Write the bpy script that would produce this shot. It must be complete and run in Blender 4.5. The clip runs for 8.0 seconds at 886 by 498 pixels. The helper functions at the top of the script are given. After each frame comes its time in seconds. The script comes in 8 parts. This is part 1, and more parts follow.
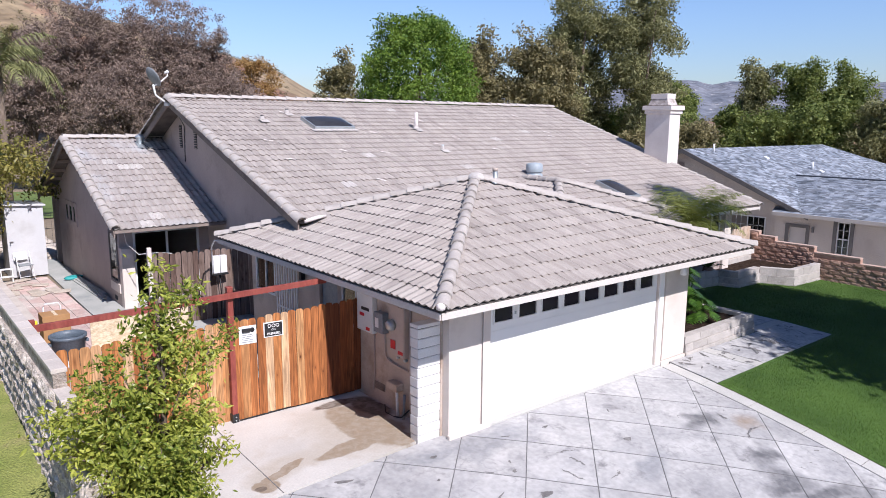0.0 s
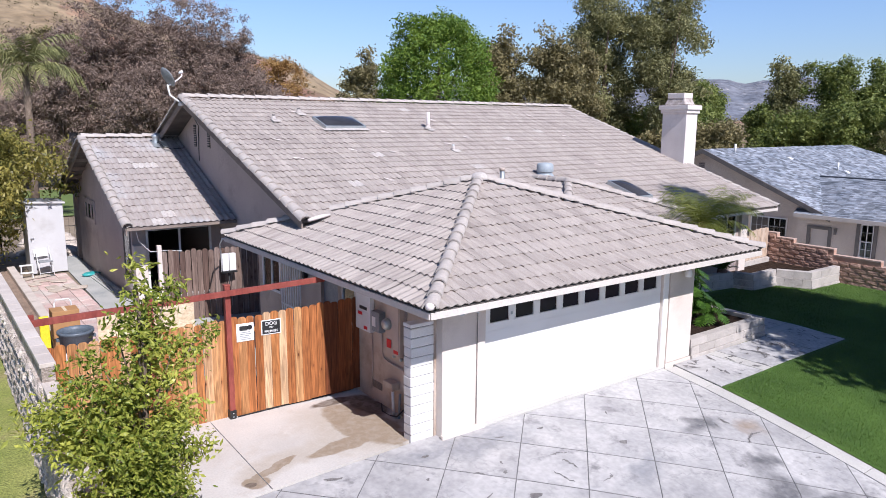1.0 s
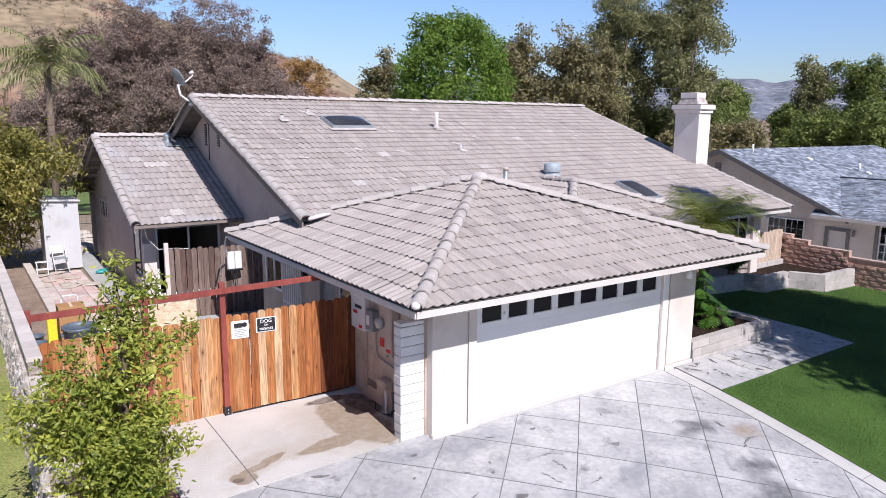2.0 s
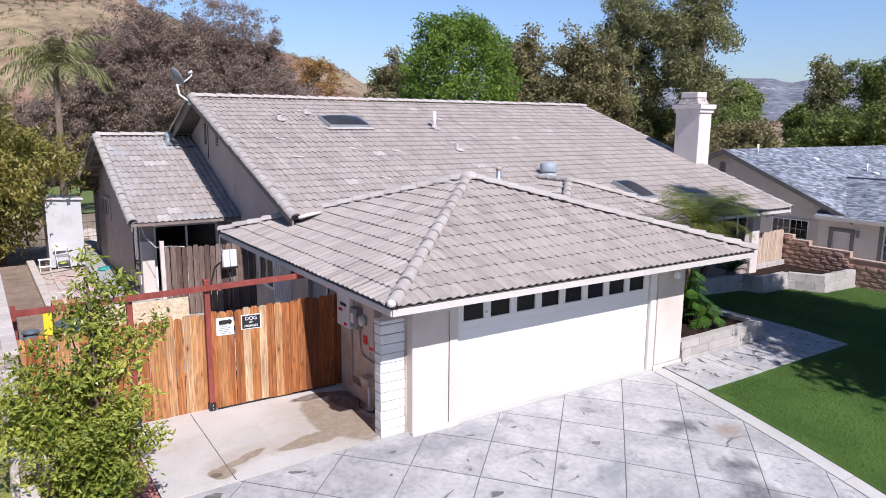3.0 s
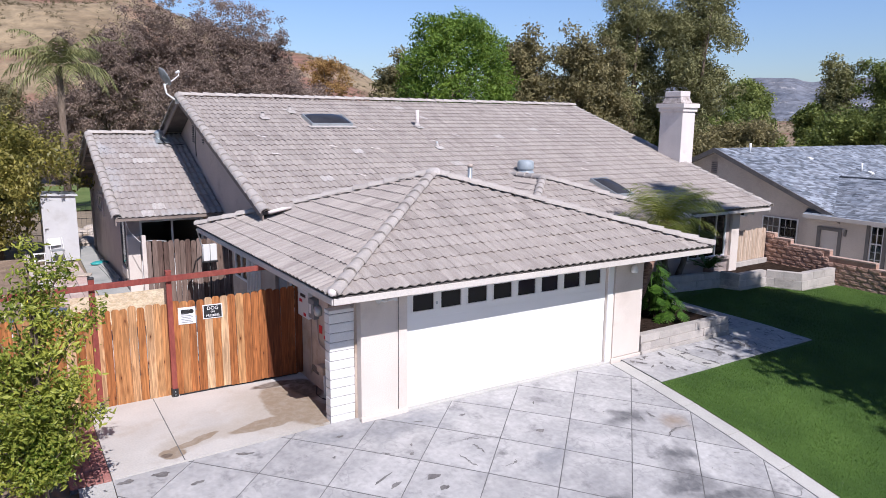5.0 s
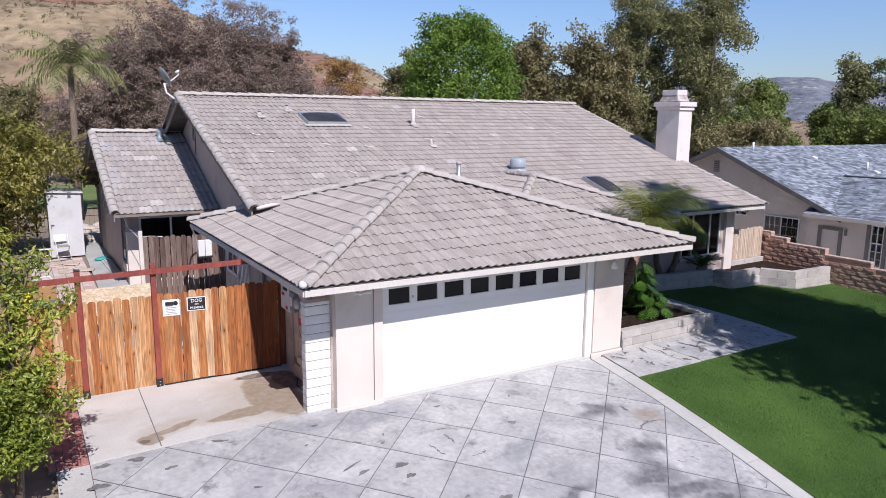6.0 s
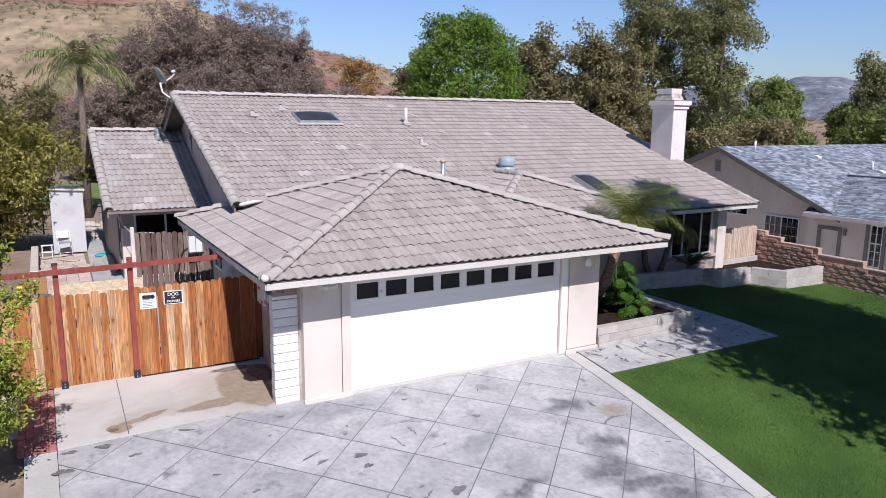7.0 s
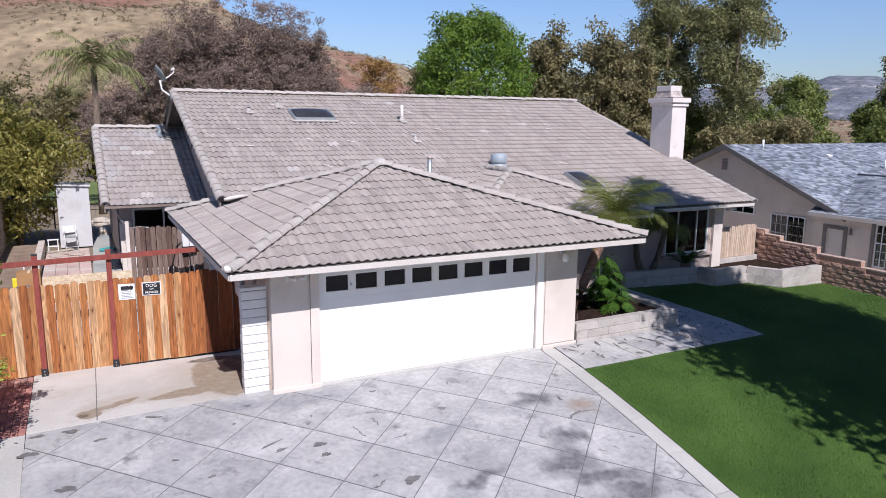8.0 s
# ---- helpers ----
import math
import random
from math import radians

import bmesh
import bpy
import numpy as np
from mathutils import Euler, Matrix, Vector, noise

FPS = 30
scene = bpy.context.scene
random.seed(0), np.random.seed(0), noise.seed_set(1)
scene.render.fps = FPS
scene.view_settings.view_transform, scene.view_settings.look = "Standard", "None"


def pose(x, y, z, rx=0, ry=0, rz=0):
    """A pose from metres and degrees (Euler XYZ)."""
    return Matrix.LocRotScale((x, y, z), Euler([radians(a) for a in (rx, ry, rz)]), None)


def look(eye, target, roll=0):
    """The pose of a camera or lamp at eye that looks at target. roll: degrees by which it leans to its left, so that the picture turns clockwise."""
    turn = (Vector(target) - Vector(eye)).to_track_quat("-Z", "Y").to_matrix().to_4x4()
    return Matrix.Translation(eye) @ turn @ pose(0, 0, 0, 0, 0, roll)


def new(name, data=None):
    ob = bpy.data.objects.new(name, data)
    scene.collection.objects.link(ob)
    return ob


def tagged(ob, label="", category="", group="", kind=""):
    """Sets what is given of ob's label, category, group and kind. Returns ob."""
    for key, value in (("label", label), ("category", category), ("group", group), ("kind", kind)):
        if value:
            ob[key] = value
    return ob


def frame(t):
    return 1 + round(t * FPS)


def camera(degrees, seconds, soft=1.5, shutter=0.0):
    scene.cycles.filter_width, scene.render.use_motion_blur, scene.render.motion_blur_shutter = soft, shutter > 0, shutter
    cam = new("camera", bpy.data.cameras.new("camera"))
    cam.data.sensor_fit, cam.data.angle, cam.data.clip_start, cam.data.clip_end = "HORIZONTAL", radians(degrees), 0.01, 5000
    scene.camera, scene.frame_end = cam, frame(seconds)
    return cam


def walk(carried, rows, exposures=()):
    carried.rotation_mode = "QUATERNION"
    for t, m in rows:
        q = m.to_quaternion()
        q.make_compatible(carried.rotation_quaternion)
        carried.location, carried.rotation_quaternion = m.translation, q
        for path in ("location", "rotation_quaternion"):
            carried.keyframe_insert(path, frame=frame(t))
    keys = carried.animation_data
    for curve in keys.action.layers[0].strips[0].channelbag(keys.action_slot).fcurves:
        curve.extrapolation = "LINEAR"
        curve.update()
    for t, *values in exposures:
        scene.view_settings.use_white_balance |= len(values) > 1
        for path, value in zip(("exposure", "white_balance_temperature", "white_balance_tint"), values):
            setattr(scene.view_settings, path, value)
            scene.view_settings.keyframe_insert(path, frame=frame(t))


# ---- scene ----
cam = camera(64.1, 8.0, soft=0.85)
METRES, EYE, TILT, LEAN, TURN = 5.51, 4.96, 0.0, 0.0, -39.1
ROWS = [
    (0.0, 0.0, 0.0, 0.0, 0.07, -10.15, -0.39),
    (0.5, 0.05, 0.0005, -0.0011, 1.19, -10.18, -0.42),
    (1.0, 0.0939, 0.0022, 0.0011, 2.31, -10.2, -0.42),
    (1.5, 0.1399, 0.0034, 0.0015, 3.35, -10.22, -0.44),
    (3.0, 0.2828, 0.0018, -0.0001, 5.4, -10.25, -0.48),
    (3.5, 0.3321, -0.0081, -0.003, 5.57, -10.26, -0.5),
    (4.0, 0.3811, -0.0228, -0.0018, 5.84, -10.27, -0.51),
    (4.5, 0.4345, -0.037, -0.0035, 6.23, -10.26, -0.51),
    (6.0, 0.6307, -0.0828, -0.0131, 8.19, -10.28, -0.49),
    (6.5, 0.7124, -0.0914, -0.0171, 8.99, -10.27, -0.48),
    (7.0, 0.8007, -0.0923, -0.0196, 9.78, -10.28, -0.47),
    (7.5, 0.8939, -0.0873, -0.0252, 10.63, -10.28, -0.47),
    (8.0, 0.9873, -0.0789, -0.0348, 11.88, -10.3, -0.48),
]
walk(cam, [(t, pose(0, 0, EYE, TILT, LEAN, TURN) @ pose(METRES * x, METRES * y, METRES * z, 90 + pitch, roll, yaw)) for t, x, y, z, yaw, pitch, roll in ROWS],
     exposures=[(0.0, 0.31, 6200, 17), (3.5, 0.21, 6200, 17), (8.0, 0.06, 6200, 17)])

# ---- light ----
world = bpy.data.worlds.new("world")
scene.world = world
world.use_nodes = True
wn = world.node_tree.nodes
sky = wn.new("ShaderNodeTexSky")
sky.sky_type = "NISHITA"
sky.sun_disc = False
sky.sun_elevation, sky.sun_rotation = radians(45), radians(180)
sky.air_density, sky.dust_density, sky.ozone_density = 1.2, 0.1, 1.2
wn["Background"].inputs["Strength"].default_value = 0.052
clear = wn.new("ShaderNodeVectorMath")
clear.operation = "MULTIPLY"
clear.inputs[1].default_value = (1.66, 1.98, 2.66)
world.node_tree.links.new(sky.outputs["Color"], clear.inputs[0])
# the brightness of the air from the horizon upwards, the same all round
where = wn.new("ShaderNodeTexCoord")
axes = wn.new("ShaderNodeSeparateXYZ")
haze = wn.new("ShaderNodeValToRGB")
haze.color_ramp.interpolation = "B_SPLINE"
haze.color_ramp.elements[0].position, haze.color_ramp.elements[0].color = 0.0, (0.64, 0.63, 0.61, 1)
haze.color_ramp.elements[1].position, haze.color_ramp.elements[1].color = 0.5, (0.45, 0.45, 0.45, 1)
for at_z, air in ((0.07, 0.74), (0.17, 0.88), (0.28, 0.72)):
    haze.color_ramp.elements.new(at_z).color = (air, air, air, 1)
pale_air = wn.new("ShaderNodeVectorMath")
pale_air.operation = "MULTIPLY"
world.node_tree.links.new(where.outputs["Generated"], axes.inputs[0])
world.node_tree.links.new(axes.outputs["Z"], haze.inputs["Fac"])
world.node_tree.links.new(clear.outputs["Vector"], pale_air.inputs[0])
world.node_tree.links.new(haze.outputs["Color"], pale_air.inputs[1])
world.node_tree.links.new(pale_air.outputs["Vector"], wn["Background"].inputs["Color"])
sun = new("sun", bpy.data.lights.new("sun", "SUN"))
sun.data.energy, sun.data.angle, sun.data.color = 5.0, radians(0.53), (1.0, 0.965, 0.92)
sun.matrix_world = look((-1.0, -10, 10), (0, 0, 0))

# ---- materials ----
def mat(name, c1, c2, scale=2.0, fine=40.0, rough=0.8, bump=0.3, rnd=0.0, metal=0.0, stretch=(1, 1, 1), spec=0.4,
        stain=None, stain_scale=0.6, stain_cut=(0.56, 0.68), island=False, contrast=0.25, bump_dist=0.01, alt=None, run=None, tight=0.17, distort=0.0, pools=(), veins=None):
    """Two-scale noise colour with grain, relief and, where asked, stains and a variation from piece to piece."""
    m = bpy.data.materials.new(name)
    m.use_nodes = True
    nt = m.node_tree
    N, L = nt.nodes, nt.links
    bsdf = N["Principled BSDF"]
    geo = N.new("ShaderNodeNewGeometry")
    mp = N.new("ShaderNodeMapping")
    mp.inputs["Scale"].default_value = stretch
    L.new(geo.outputs["Position"], mp.inputs["Vector"])
    n1 = N.new("ShaderNodeTexNoise")
    n1.inputs["Scale"].default_value, n1.inputs["Detail"].default_value = scale, 6
    n1.inputs["Distortion"].default_value = distort
    n2 = N.new("ShaderNodeTexNoise")
    n2.inputs["Scale"].default_value, n2.inputs["Detail"].default_value = fine, 4
    vec = mp.outputs["Vector"]
    if rnd > 0 and not island:
        info = N.new("ShaderNodeObjectInfo")
        off = N.new("ShaderNodeVectorMath")
        off.operation = "MULTIPLY_ADD"
        L.new(info.outputs["Random"], off.inputs[0])
        off.inputs[1].default_value = (37, 53, 71)
        L.new(vec, off.inputs[2])
        vec = off.outputs["Vector"]
    L.new(vec, n1.inputs["Vector"])
    L.new(vec, n2.inputs["Vector"])
    ramp = N.new("ShaderNodeValToRGB")
    ramp.color_ramp.elements[0].position, ramp.color_ramp.elements[1].position = 0.5 - tight, 0.5 + tight
    ramp.color_ramp.elements[0].color, ramp.color_ramp.elements[1].color = (*c1, 1), (*c2, 1)
    L.new(n1.outputs["Fac"], ramp.inputs["Fac"])
    col = ramp.outputs["Color"]
    if stain:
        n3 = N.new("ShaderNodeTexNoise")
        n3.inputs["Scale"].default_value, n3.inputs["Detail"].default_value = stain_scale, 8
        n3.inputs["Roughness"].default_value = 0.65
        L.new(geo.outputs["Position"], n3.inputs["Vector"])
        if run:
            m3 = N.new("ShaderNodeMapping")
            m3.inputs["Scale"].default_value = run
            L.new(geo.outputs["Position"], m3.inputs["Vector"])
            L.new(m3.outputs["Vector"], n3.inputs["Vector"])
        r3 = N.new("ShaderNodeMapRange")
        r3.inputs["From Min"].default_value, r3.inputs["From Max"].default_value = stain_cut
        L.new(n3.outputs["Fac"], r3.inputs["Value"])
        mx = N.new("ShaderNodeMix")
        mx.data_type = "RGBA"
        L.new(r3.outputs["Result"], mx.inputs["Factor"])
        L.new(col, mx.inputs["A"])
        mx.inputs["B"].default_value = (*stain, 1)
        col = mx.outputs["Result"]
    if veins:
        n5 = N.new("ShaderNodeTexNoise")
        n5.inputs["Scale"].default_value, n5.inputs["Detail"].default_value, n5.inputs["Distortion"].default_value = veins[1], 9, 0.25
        L.new(vec, n5.inputs["Vector"])
        n6 = N.new("ShaderNodeTexNoise")
        n6.inputs["Scale"].default_value, n6.inputs["Detail"].default_value = veins[1] * 0.45, 3
        L.new(vec, n6.inputs["Vector"])
        mid = N.new("ShaderNodeMath")
        mid.operation = "SUBTRACT"
        L.new(n5.outputs["Fac"], mid.inputs[0])
        mid.inputs[1].default_value = 0.5
        flip = N.new("ShaderNodeMath")
        flip.operation = "ABSOLUTE"
        L.new(mid.outputs["Value"], flip.inputs[0])
        line = N.new("ShaderNodeMapRange")
        line.inputs["From Min"].default_value, line.inputs["From Max"].default_value = 0.0, veins[2]
        line.inputs["To Min"].default_value, line.inputs["To Max"].default_value = 0.30, 0.0
        L.new(flip.outputs["Value"], line.inputs["Value"])
        some = N.new("ShaderNodeMapRange")
        some.inputs["From Min"].default_value, some.inputs["From Max"].default_value = 0.44, 0.60
        L.new(n6.outputs["Fac"], some.inputs["Value"])
        both = N.new("ShaderNodeMath")
        both.operation = "MULTIPLY"
        L.new(line.outputs["Result"], both.inputs[0])
        L.new(some.outputs["Result"], both.inputs[1])
        mv5 = N.new("ShaderNodeMix")
        mv5.data_type = "RGBA"
        L.new(both.outputs["Value"], mv5.inputs["Factor"])
        L.new(col, mv5.inputs["A"])
        mv5.inputs["B"].default_value = (*veins[0], 1)
        col = mv5.outputs["Result"]
    for tint, soft, stray, spots in pools:
        n4 = N.new("ShaderNodeTexNoise")
        n4.inputs["Scale"].default_value, n4.inputs["Detail"].default_value = 1.9, 7
        L.new(geo.outputs["Position"], n4.inputs["Vector"])
        bent = N.new("ShaderNodeVectorMath")
        bent.operation = "MULTIPLY_ADD"
        L.new(n4.outputs["Color"], bent.inputs[0])
        bent.inputs[1].default_value = (stray, stray, 0)
        back = N.new("ShaderNodeVectorMath")
        back.operation = "SUBTRACT"
        L.new(geo.outputs["Position"], back.inputs[0])
        back.inputs[1].default_value = (stray / 2, stray / 2, 0)
        L.new(back.outputs["Vector"], bent.inputs[2])
        near = None
        for cx, cy, rx, ry, turn in spots:
            mo = N.new("ShaderNodeMapping")
            mo.vector_type = "TEXTURE"
            mo.inputs["Location"].default_value, mo.inputs["Rotation"].default_value, mo.inputs["Scale"].default_value = (cx, cy, 0), (0, 0, turn), (rx, ry, 100)
            L.new(bent.outputs["Vector"], mo.inputs["Vector"])
            far = N.new("ShaderNodeVectorMath")
            far.operation = "LENGTH"
            L.new(mo.outputs["Vector"], far.inputs[0])
            if near is None:
                near = far.outputs["Value"]
            else:
                mi = N.new("ShaderNodeMath")
                mi.operation = "MINIMUM"
                L.new(near, mi.inputs[0])
                L.new(far.outputs["Value"], mi.inputs[1])
                near = mi.outputs["Value"]
        edge = N.new("ShaderNodeMapRange")
        edge.inputs["From Min"].default_value, edge.inputs["From Max"].default_value = 1 - soft, 1 + soft
        edge.inputs["To Min"].default_value, edge.inputs["To Max"].default_value = 1, 0
        L.new(near, edge.inputs["Value"])
        thin = N.new("ShaderNodeMapRange")
        thin.inputs["From Min"].default_value, thin.inputs["From Max"].default_value = 0.36, 0.62
        thin.inputs["To Min"].default_value, thin.inputs["To Max"].default_value = 0.72, 1.0
        n7 = N.new("ShaderNodeTexNoise")
        n7.inputs["Scale"].default_value, n7.inputs["Detail"].default_value, n7.inputs["Distortion"].default_value = 7.0, 7, 0.8
        L.new(geo.outputs["Position"], n7.inputs["Vector"])
        L.new(n7.outputs["Fac"], thin.inputs["Value"])
        wet = N.new("ShaderNodeMath")
        wet.operation = "MULTIPLY"
        L.new(edge.outputs["Result"], wet.inputs[0])
        L.new(thin.outputs["Result"], wet.inputs[1])
        mp4 = N.new("ShaderNodeMix")
        mp4.data_type = "RGBA"
        L.new(wet.outputs["Value"], mp4.inputs["Factor"])
        L.new(col, mp4.inputs["A"])
        mp4.inputs["B"].default_value = (*tint, 1)
        col = mp4.outputs["Result"]
    if alt:
        ma = N.new("ShaderNodeMix")
        ma.data_type = "RGBA"
        mb = N.new("ShaderNodeMath")
        mb.operation = "POWER"
        L.new(info.outputs["Random"], mb.inputs[0])
        mb.inputs[1].default_value = 1.3
        mk = N.new("ShaderNodeMath")
        mk.operation = "MULTIPLY"
        L.new(mb.outputs["Value"], mk.inputs[0])
        mk.inputs[1].default_value = 0.72
        L.new(mk.outputs["Value"], ma.inputs["Factor"])
        L.new(col, ma.inputs["A"])
        ma.inputs["B"].default_value = (*alt, 1)
        col = ma.outputs["Result"]
    mr = N.new("ShaderNodeMapRange")
    mr.inputs["To Min"].default_value, mr.inputs["To Max"].default_value = 1 - contrast, 1 + contrast
    mr.inputs["From Min"].default_value, mr.inputs["From Max"].default_value = 0.25, 0.75
    L.new(n2.outputs["Fac"], mr.inputs["Value"])
    val = mr.outputs["Result"]
    if rnd > 0:
        src = geo.outputs["Random Per Island"] if island else info.outputs["Random"]
        rr = N.new("ShaderNodeMapRange")
        rr.inputs["To Min"].default_value, rr.inputs["To Max"].default_value = 1 - rnd, 1 + rnd
        L.new(src, rr.inputs["Value"])
        mu = N.new("ShaderNodeMath")
        mu.operation = "MULTIPLY"
        L.new(val, mu.inputs[0])
        L.new(rr.outputs["Result"], mu.inputs[1])
        val = mu.outputs["Value"]
    sc = N.new("ShaderNodeVectorMath")
    sc.operation = "SCALE"
    L.new(col, sc.inputs[0])
    L.new(val, sc.inputs["Scale"])
    L.new(sc.outputs["Vector"], bsdf.inputs["Base Color"])
    bsdf.inputs["Roughness"].default_value = rough
    bsdf.inputs["Metallic"].default_value = metal
    bsdf.inputs["Specular IOR Level"].default_value = spec
    if bump > 0:
        bp = N.new("ShaderNodeBump")
        bp.inputs["Strength"].default_value, bp.inputs["Distance"].default_value = bump, bump_dist
        L.new(n2.outputs["Fac"], bp.inputs["Height"])
        L.new(bp.outputs["Normal"], bsdf.inputs["Normal"])
    return m


def leaf_mat(name, c1, c2, through_light=0.35, rough=0.55):
    """Leaves: each island its own shade, part of the light passes through."""
    m = bpy.data.materials.new(name)
    m.use_nodes = True
    nt = m.node_tree
    N, L = nt.nodes, nt.links
    bsdf, out = N["Principled BSDF"], N["Material Output"]
    geo = N.new("ShaderNodeNewGeometry")
    ramp = N.new("ShaderNodeValToRGB")
    ramp.color_ramp.elements[0].color, ramp.color_ramp.elements[1].color = (*c1, 1), (*c2, 1)
    nz = N.new("ShaderNodeTexNoise")
    nz.inputs["Scale"].default_value = 0.8
    L.new(geo.outputs["Position"], nz.inputs["Vector"])
    ad = N.new("ShaderNodeMath")
    ad.operation = "MULTIPLY_ADD"
    L.new(geo.outputs["Random Per Island"], ad.inputs[0])
    ad.inputs[1].default_value = 0.65
    sb = N.new("ShaderNodeMath")
    sb.operation = "MULTIPLY_ADD"
    L.new(nz.outputs["Fac"], sb.inputs[0])
    sb.inputs[1].default_value, sb.inputs[2].default_value = 1.3, -0.45
    L.new(sb.outputs["Value"], ad.inputs[2])
    L.new(ad.outputs["Value"], ramp.inputs["Fac"])
    L.new(ramp.outputs["Color"], bsdf.inputs["Base Color"])
    bsdf.inputs["Roughness"].default_value = rough
    bsdf.inputs["Specular IOR Level"].default_value = 0.35
    tr = N.new("ShaderNodeBsdfTranslucent")
    L.new(ramp.outputs["Color"], tr.inputs["Color"])
    mx = N.new("ShaderNodeMixShader")
    mx.inputs["Fac"].default_value = through_light
    L.new(bsdf.outputs["BSDF"], mx.inputs[1])
    L.new(tr.outputs["BSDF"], mx.inputs[2])
    L.new(mx.outputs["Shader"], out.inputs["Surface"])
    return m


def glass_mat(name, tint=(0.75, 0.8, 0.8), dust=None):
    m = bpy.data.materials.new(name)
    m.use_nodes = True
    nt = m.node_tree
    N, L = nt.nodes, nt.links
    N.remove(N["Principled BSDF"])
    tb = N.new("ShaderNodeBsdfTransparent")
    tb.inputs["Color"].default_value = (*tint, 1)
    gl = N.new("ShaderNodeBsdfGlossy")
    gl.inputs["Roughness"].default_value = 0.03
    fr = N.new("ShaderNodeFresnel")
    fr.inputs["IOR"].default_value = 1.5
    mx = N.new("ShaderNodeMixShader")
    L.new(fr.outputs["Fac"], mx.inputs["Fac"])
    L.new(tb.outputs["BSDF"], mx.inputs[1])
    L.new(gl.outputs["BSDF"], mx.inputs[2])
    out = mx
    if dust:
        df = N.new("ShaderNodeBsdfDiffuse")
        df.inputs["Color"].default_value = (*dust[0], 1)
        out = N.new("ShaderNodeMixShader")
        out.inputs["Fac"].default_value = dust[1]
        L.new(mx.outputs["Shader"], out.inputs[1])
        L.new(df.outputs["BSDF"], out.inputs[2])
    L.new(out.outputs["Shader"], N["Material Output"].inputs["Surface"])
    return m


def board_mat(name, tints, knot=(0.13, 0.04, 0.015), rough=0.75, lines=0.30, knots=True):
    """Sawn boards: each its own tint from a row of tints, long wavy grain, knots with a darker halo."""
    m = bpy.data.materials.new(name)
    m.use_nodes = True
    N, L = m.node_tree.nodes, m.node_tree.links
    bsdf = N["Principled BSDF"]
    tc, info = N.new("ShaderNodeTexCoord"), N.new("ShaderNodeObjectInfo")
    off = N.new("ShaderNodeVectorMath")
    off.operation = "MULTIPLY_ADD"
    L.new(info.outputs["Random"], off.inputs[0])
    off.inputs[1].default_value = (31.0, 17.0, 97.0)
    L.new(tc.outputs["Object"], off.inputs[2])
    def scaled(v, sc):
        mp = N.new("ShaderNodeMapping")
        mp.inputs["Scale"].default_value = sc
        L.new(v, mp.inputs["Vector"])
        return mp.outputs["Vector"]
    def noise_of(v, scale, detail, warp=0.0):
        n = N.new("ShaderNodeTexNoise")
        n.inputs["Scale"].default_value, n.inputs["Detail"].default_value, n.inputs["Distortion"].default_value = scale, detail, warp
        L.new(v, n.inputs["Vector"])
        return n.outputs["Fac"]
    def rng_map(v, a, b, c, d):
        r = N.new("ShaderNodeMapRange")
        r.inputs["From Min"].default_value, r.inputs["From Max"].default_value = a, b
        r.inputs["To Min"].default_value, r.inputs["To Max"].default_value = c, d
        L.new(v, r.inputs["Value"])
        return r.outputs["Result"]
    def calc(op, a, b):
        x = N.new("ShaderNodeMath")
        x.operation = op
        for i, v in enumerate((a, b)):
            if isinstance(v, (int, float)):
                x.inputs[i].default_value = v
            else:
                L.new(v, x.inputs[i])
        return x.outputs["Value"]
    def blend(f, a, b):
        x = N.new("ShaderNodeMix")
        x.data_type = "RGBA"
        L.new(f, x.inputs["Factor"])
        L.new(a, x.inputs["A"])
        x.inputs["B"].default_value = (*b, 1)
        return x.outputs["Result"]
    ramp = N.new("ShaderNodeValToRGB")
    ramp.color_ramp.interpolation = "CONSTANT"
    ramp.color_ramp.elements[0].color = (*tints[0], 1)
    ramp.color_ramp.elements[1].position, ramp.color_ramp.elements[1].color = 1 - 1 / len(tints), (*tints[-1], 1)
    for k, c in enumerate(tints[1:-1]):
        ramp.color_ramp.elements.new((k + 1) / len(tints)).color = (*c, 1)
    L.new(info.outputs["Random"], ramp.inputs["Fac"])
    col = ramp.outputs["Color"]
    v = off.outputs["Vector"]
    broad = noise_of(scaled(v, (11, 11, 0.9)), 1.0, 3, 0.4)
    rings = calc("SINE", calc("MULTIPLY", broad, 34.0), 0.0)
    streak = noise_of(scaled(v, (75, 75, 2.2)), 1.0, 4, 0.3)
    shade = calc("MULTIPLY", rng_map(rings, -1, 1, 1 - lines, 1.08), rng_map(streak, 0.3, 0.7, 0.74, 1.2))
    shade = calc("MULTIPLY", shade, rng_map(broad, 0.3, 0.7, 0.8, 1.15))
    if knots:
        vo = N.new("ShaderNodeTexVoronoi")
        vo.inputs["Scale"].default_value = 1.0
        L.new(scaled(v, (7.0, 0.01, 2.6)), vo.inputs["Vector"])
        col = blend(rng_map(vo.outputs["Distance"], 0.10, 0.30, 0.55, 0.0), col, tuple(0.5 * (a + b) for a, b in zip(knot, tints[0])))
        col = blend(rng_map(vo.outputs["Distance"], 0.05, 0.10, 1.0, 0.0), col, knot)
    sc = N.new("ShaderNodeVectorMath")
    sc.operation = "SCALE"
    L.new(col, sc.inputs[0])
    L.new(shade, sc.inputs["Scale"])
    L.new(sc.outputs["Vector"], bsdf.inputs["Base Color"])
    bsdf.inputs["Roughness"].default_value = rough
    bsdf.inputs["Specular IOR Level"].default_value = 0.3
    bp = N.new("ShaderNodeBump")
    bp.inputs["Strength"].default_value, bp.inputs["Distance"].default_value = 0.3, 0.004
    L.new(streak, bp.inputs["Height"])
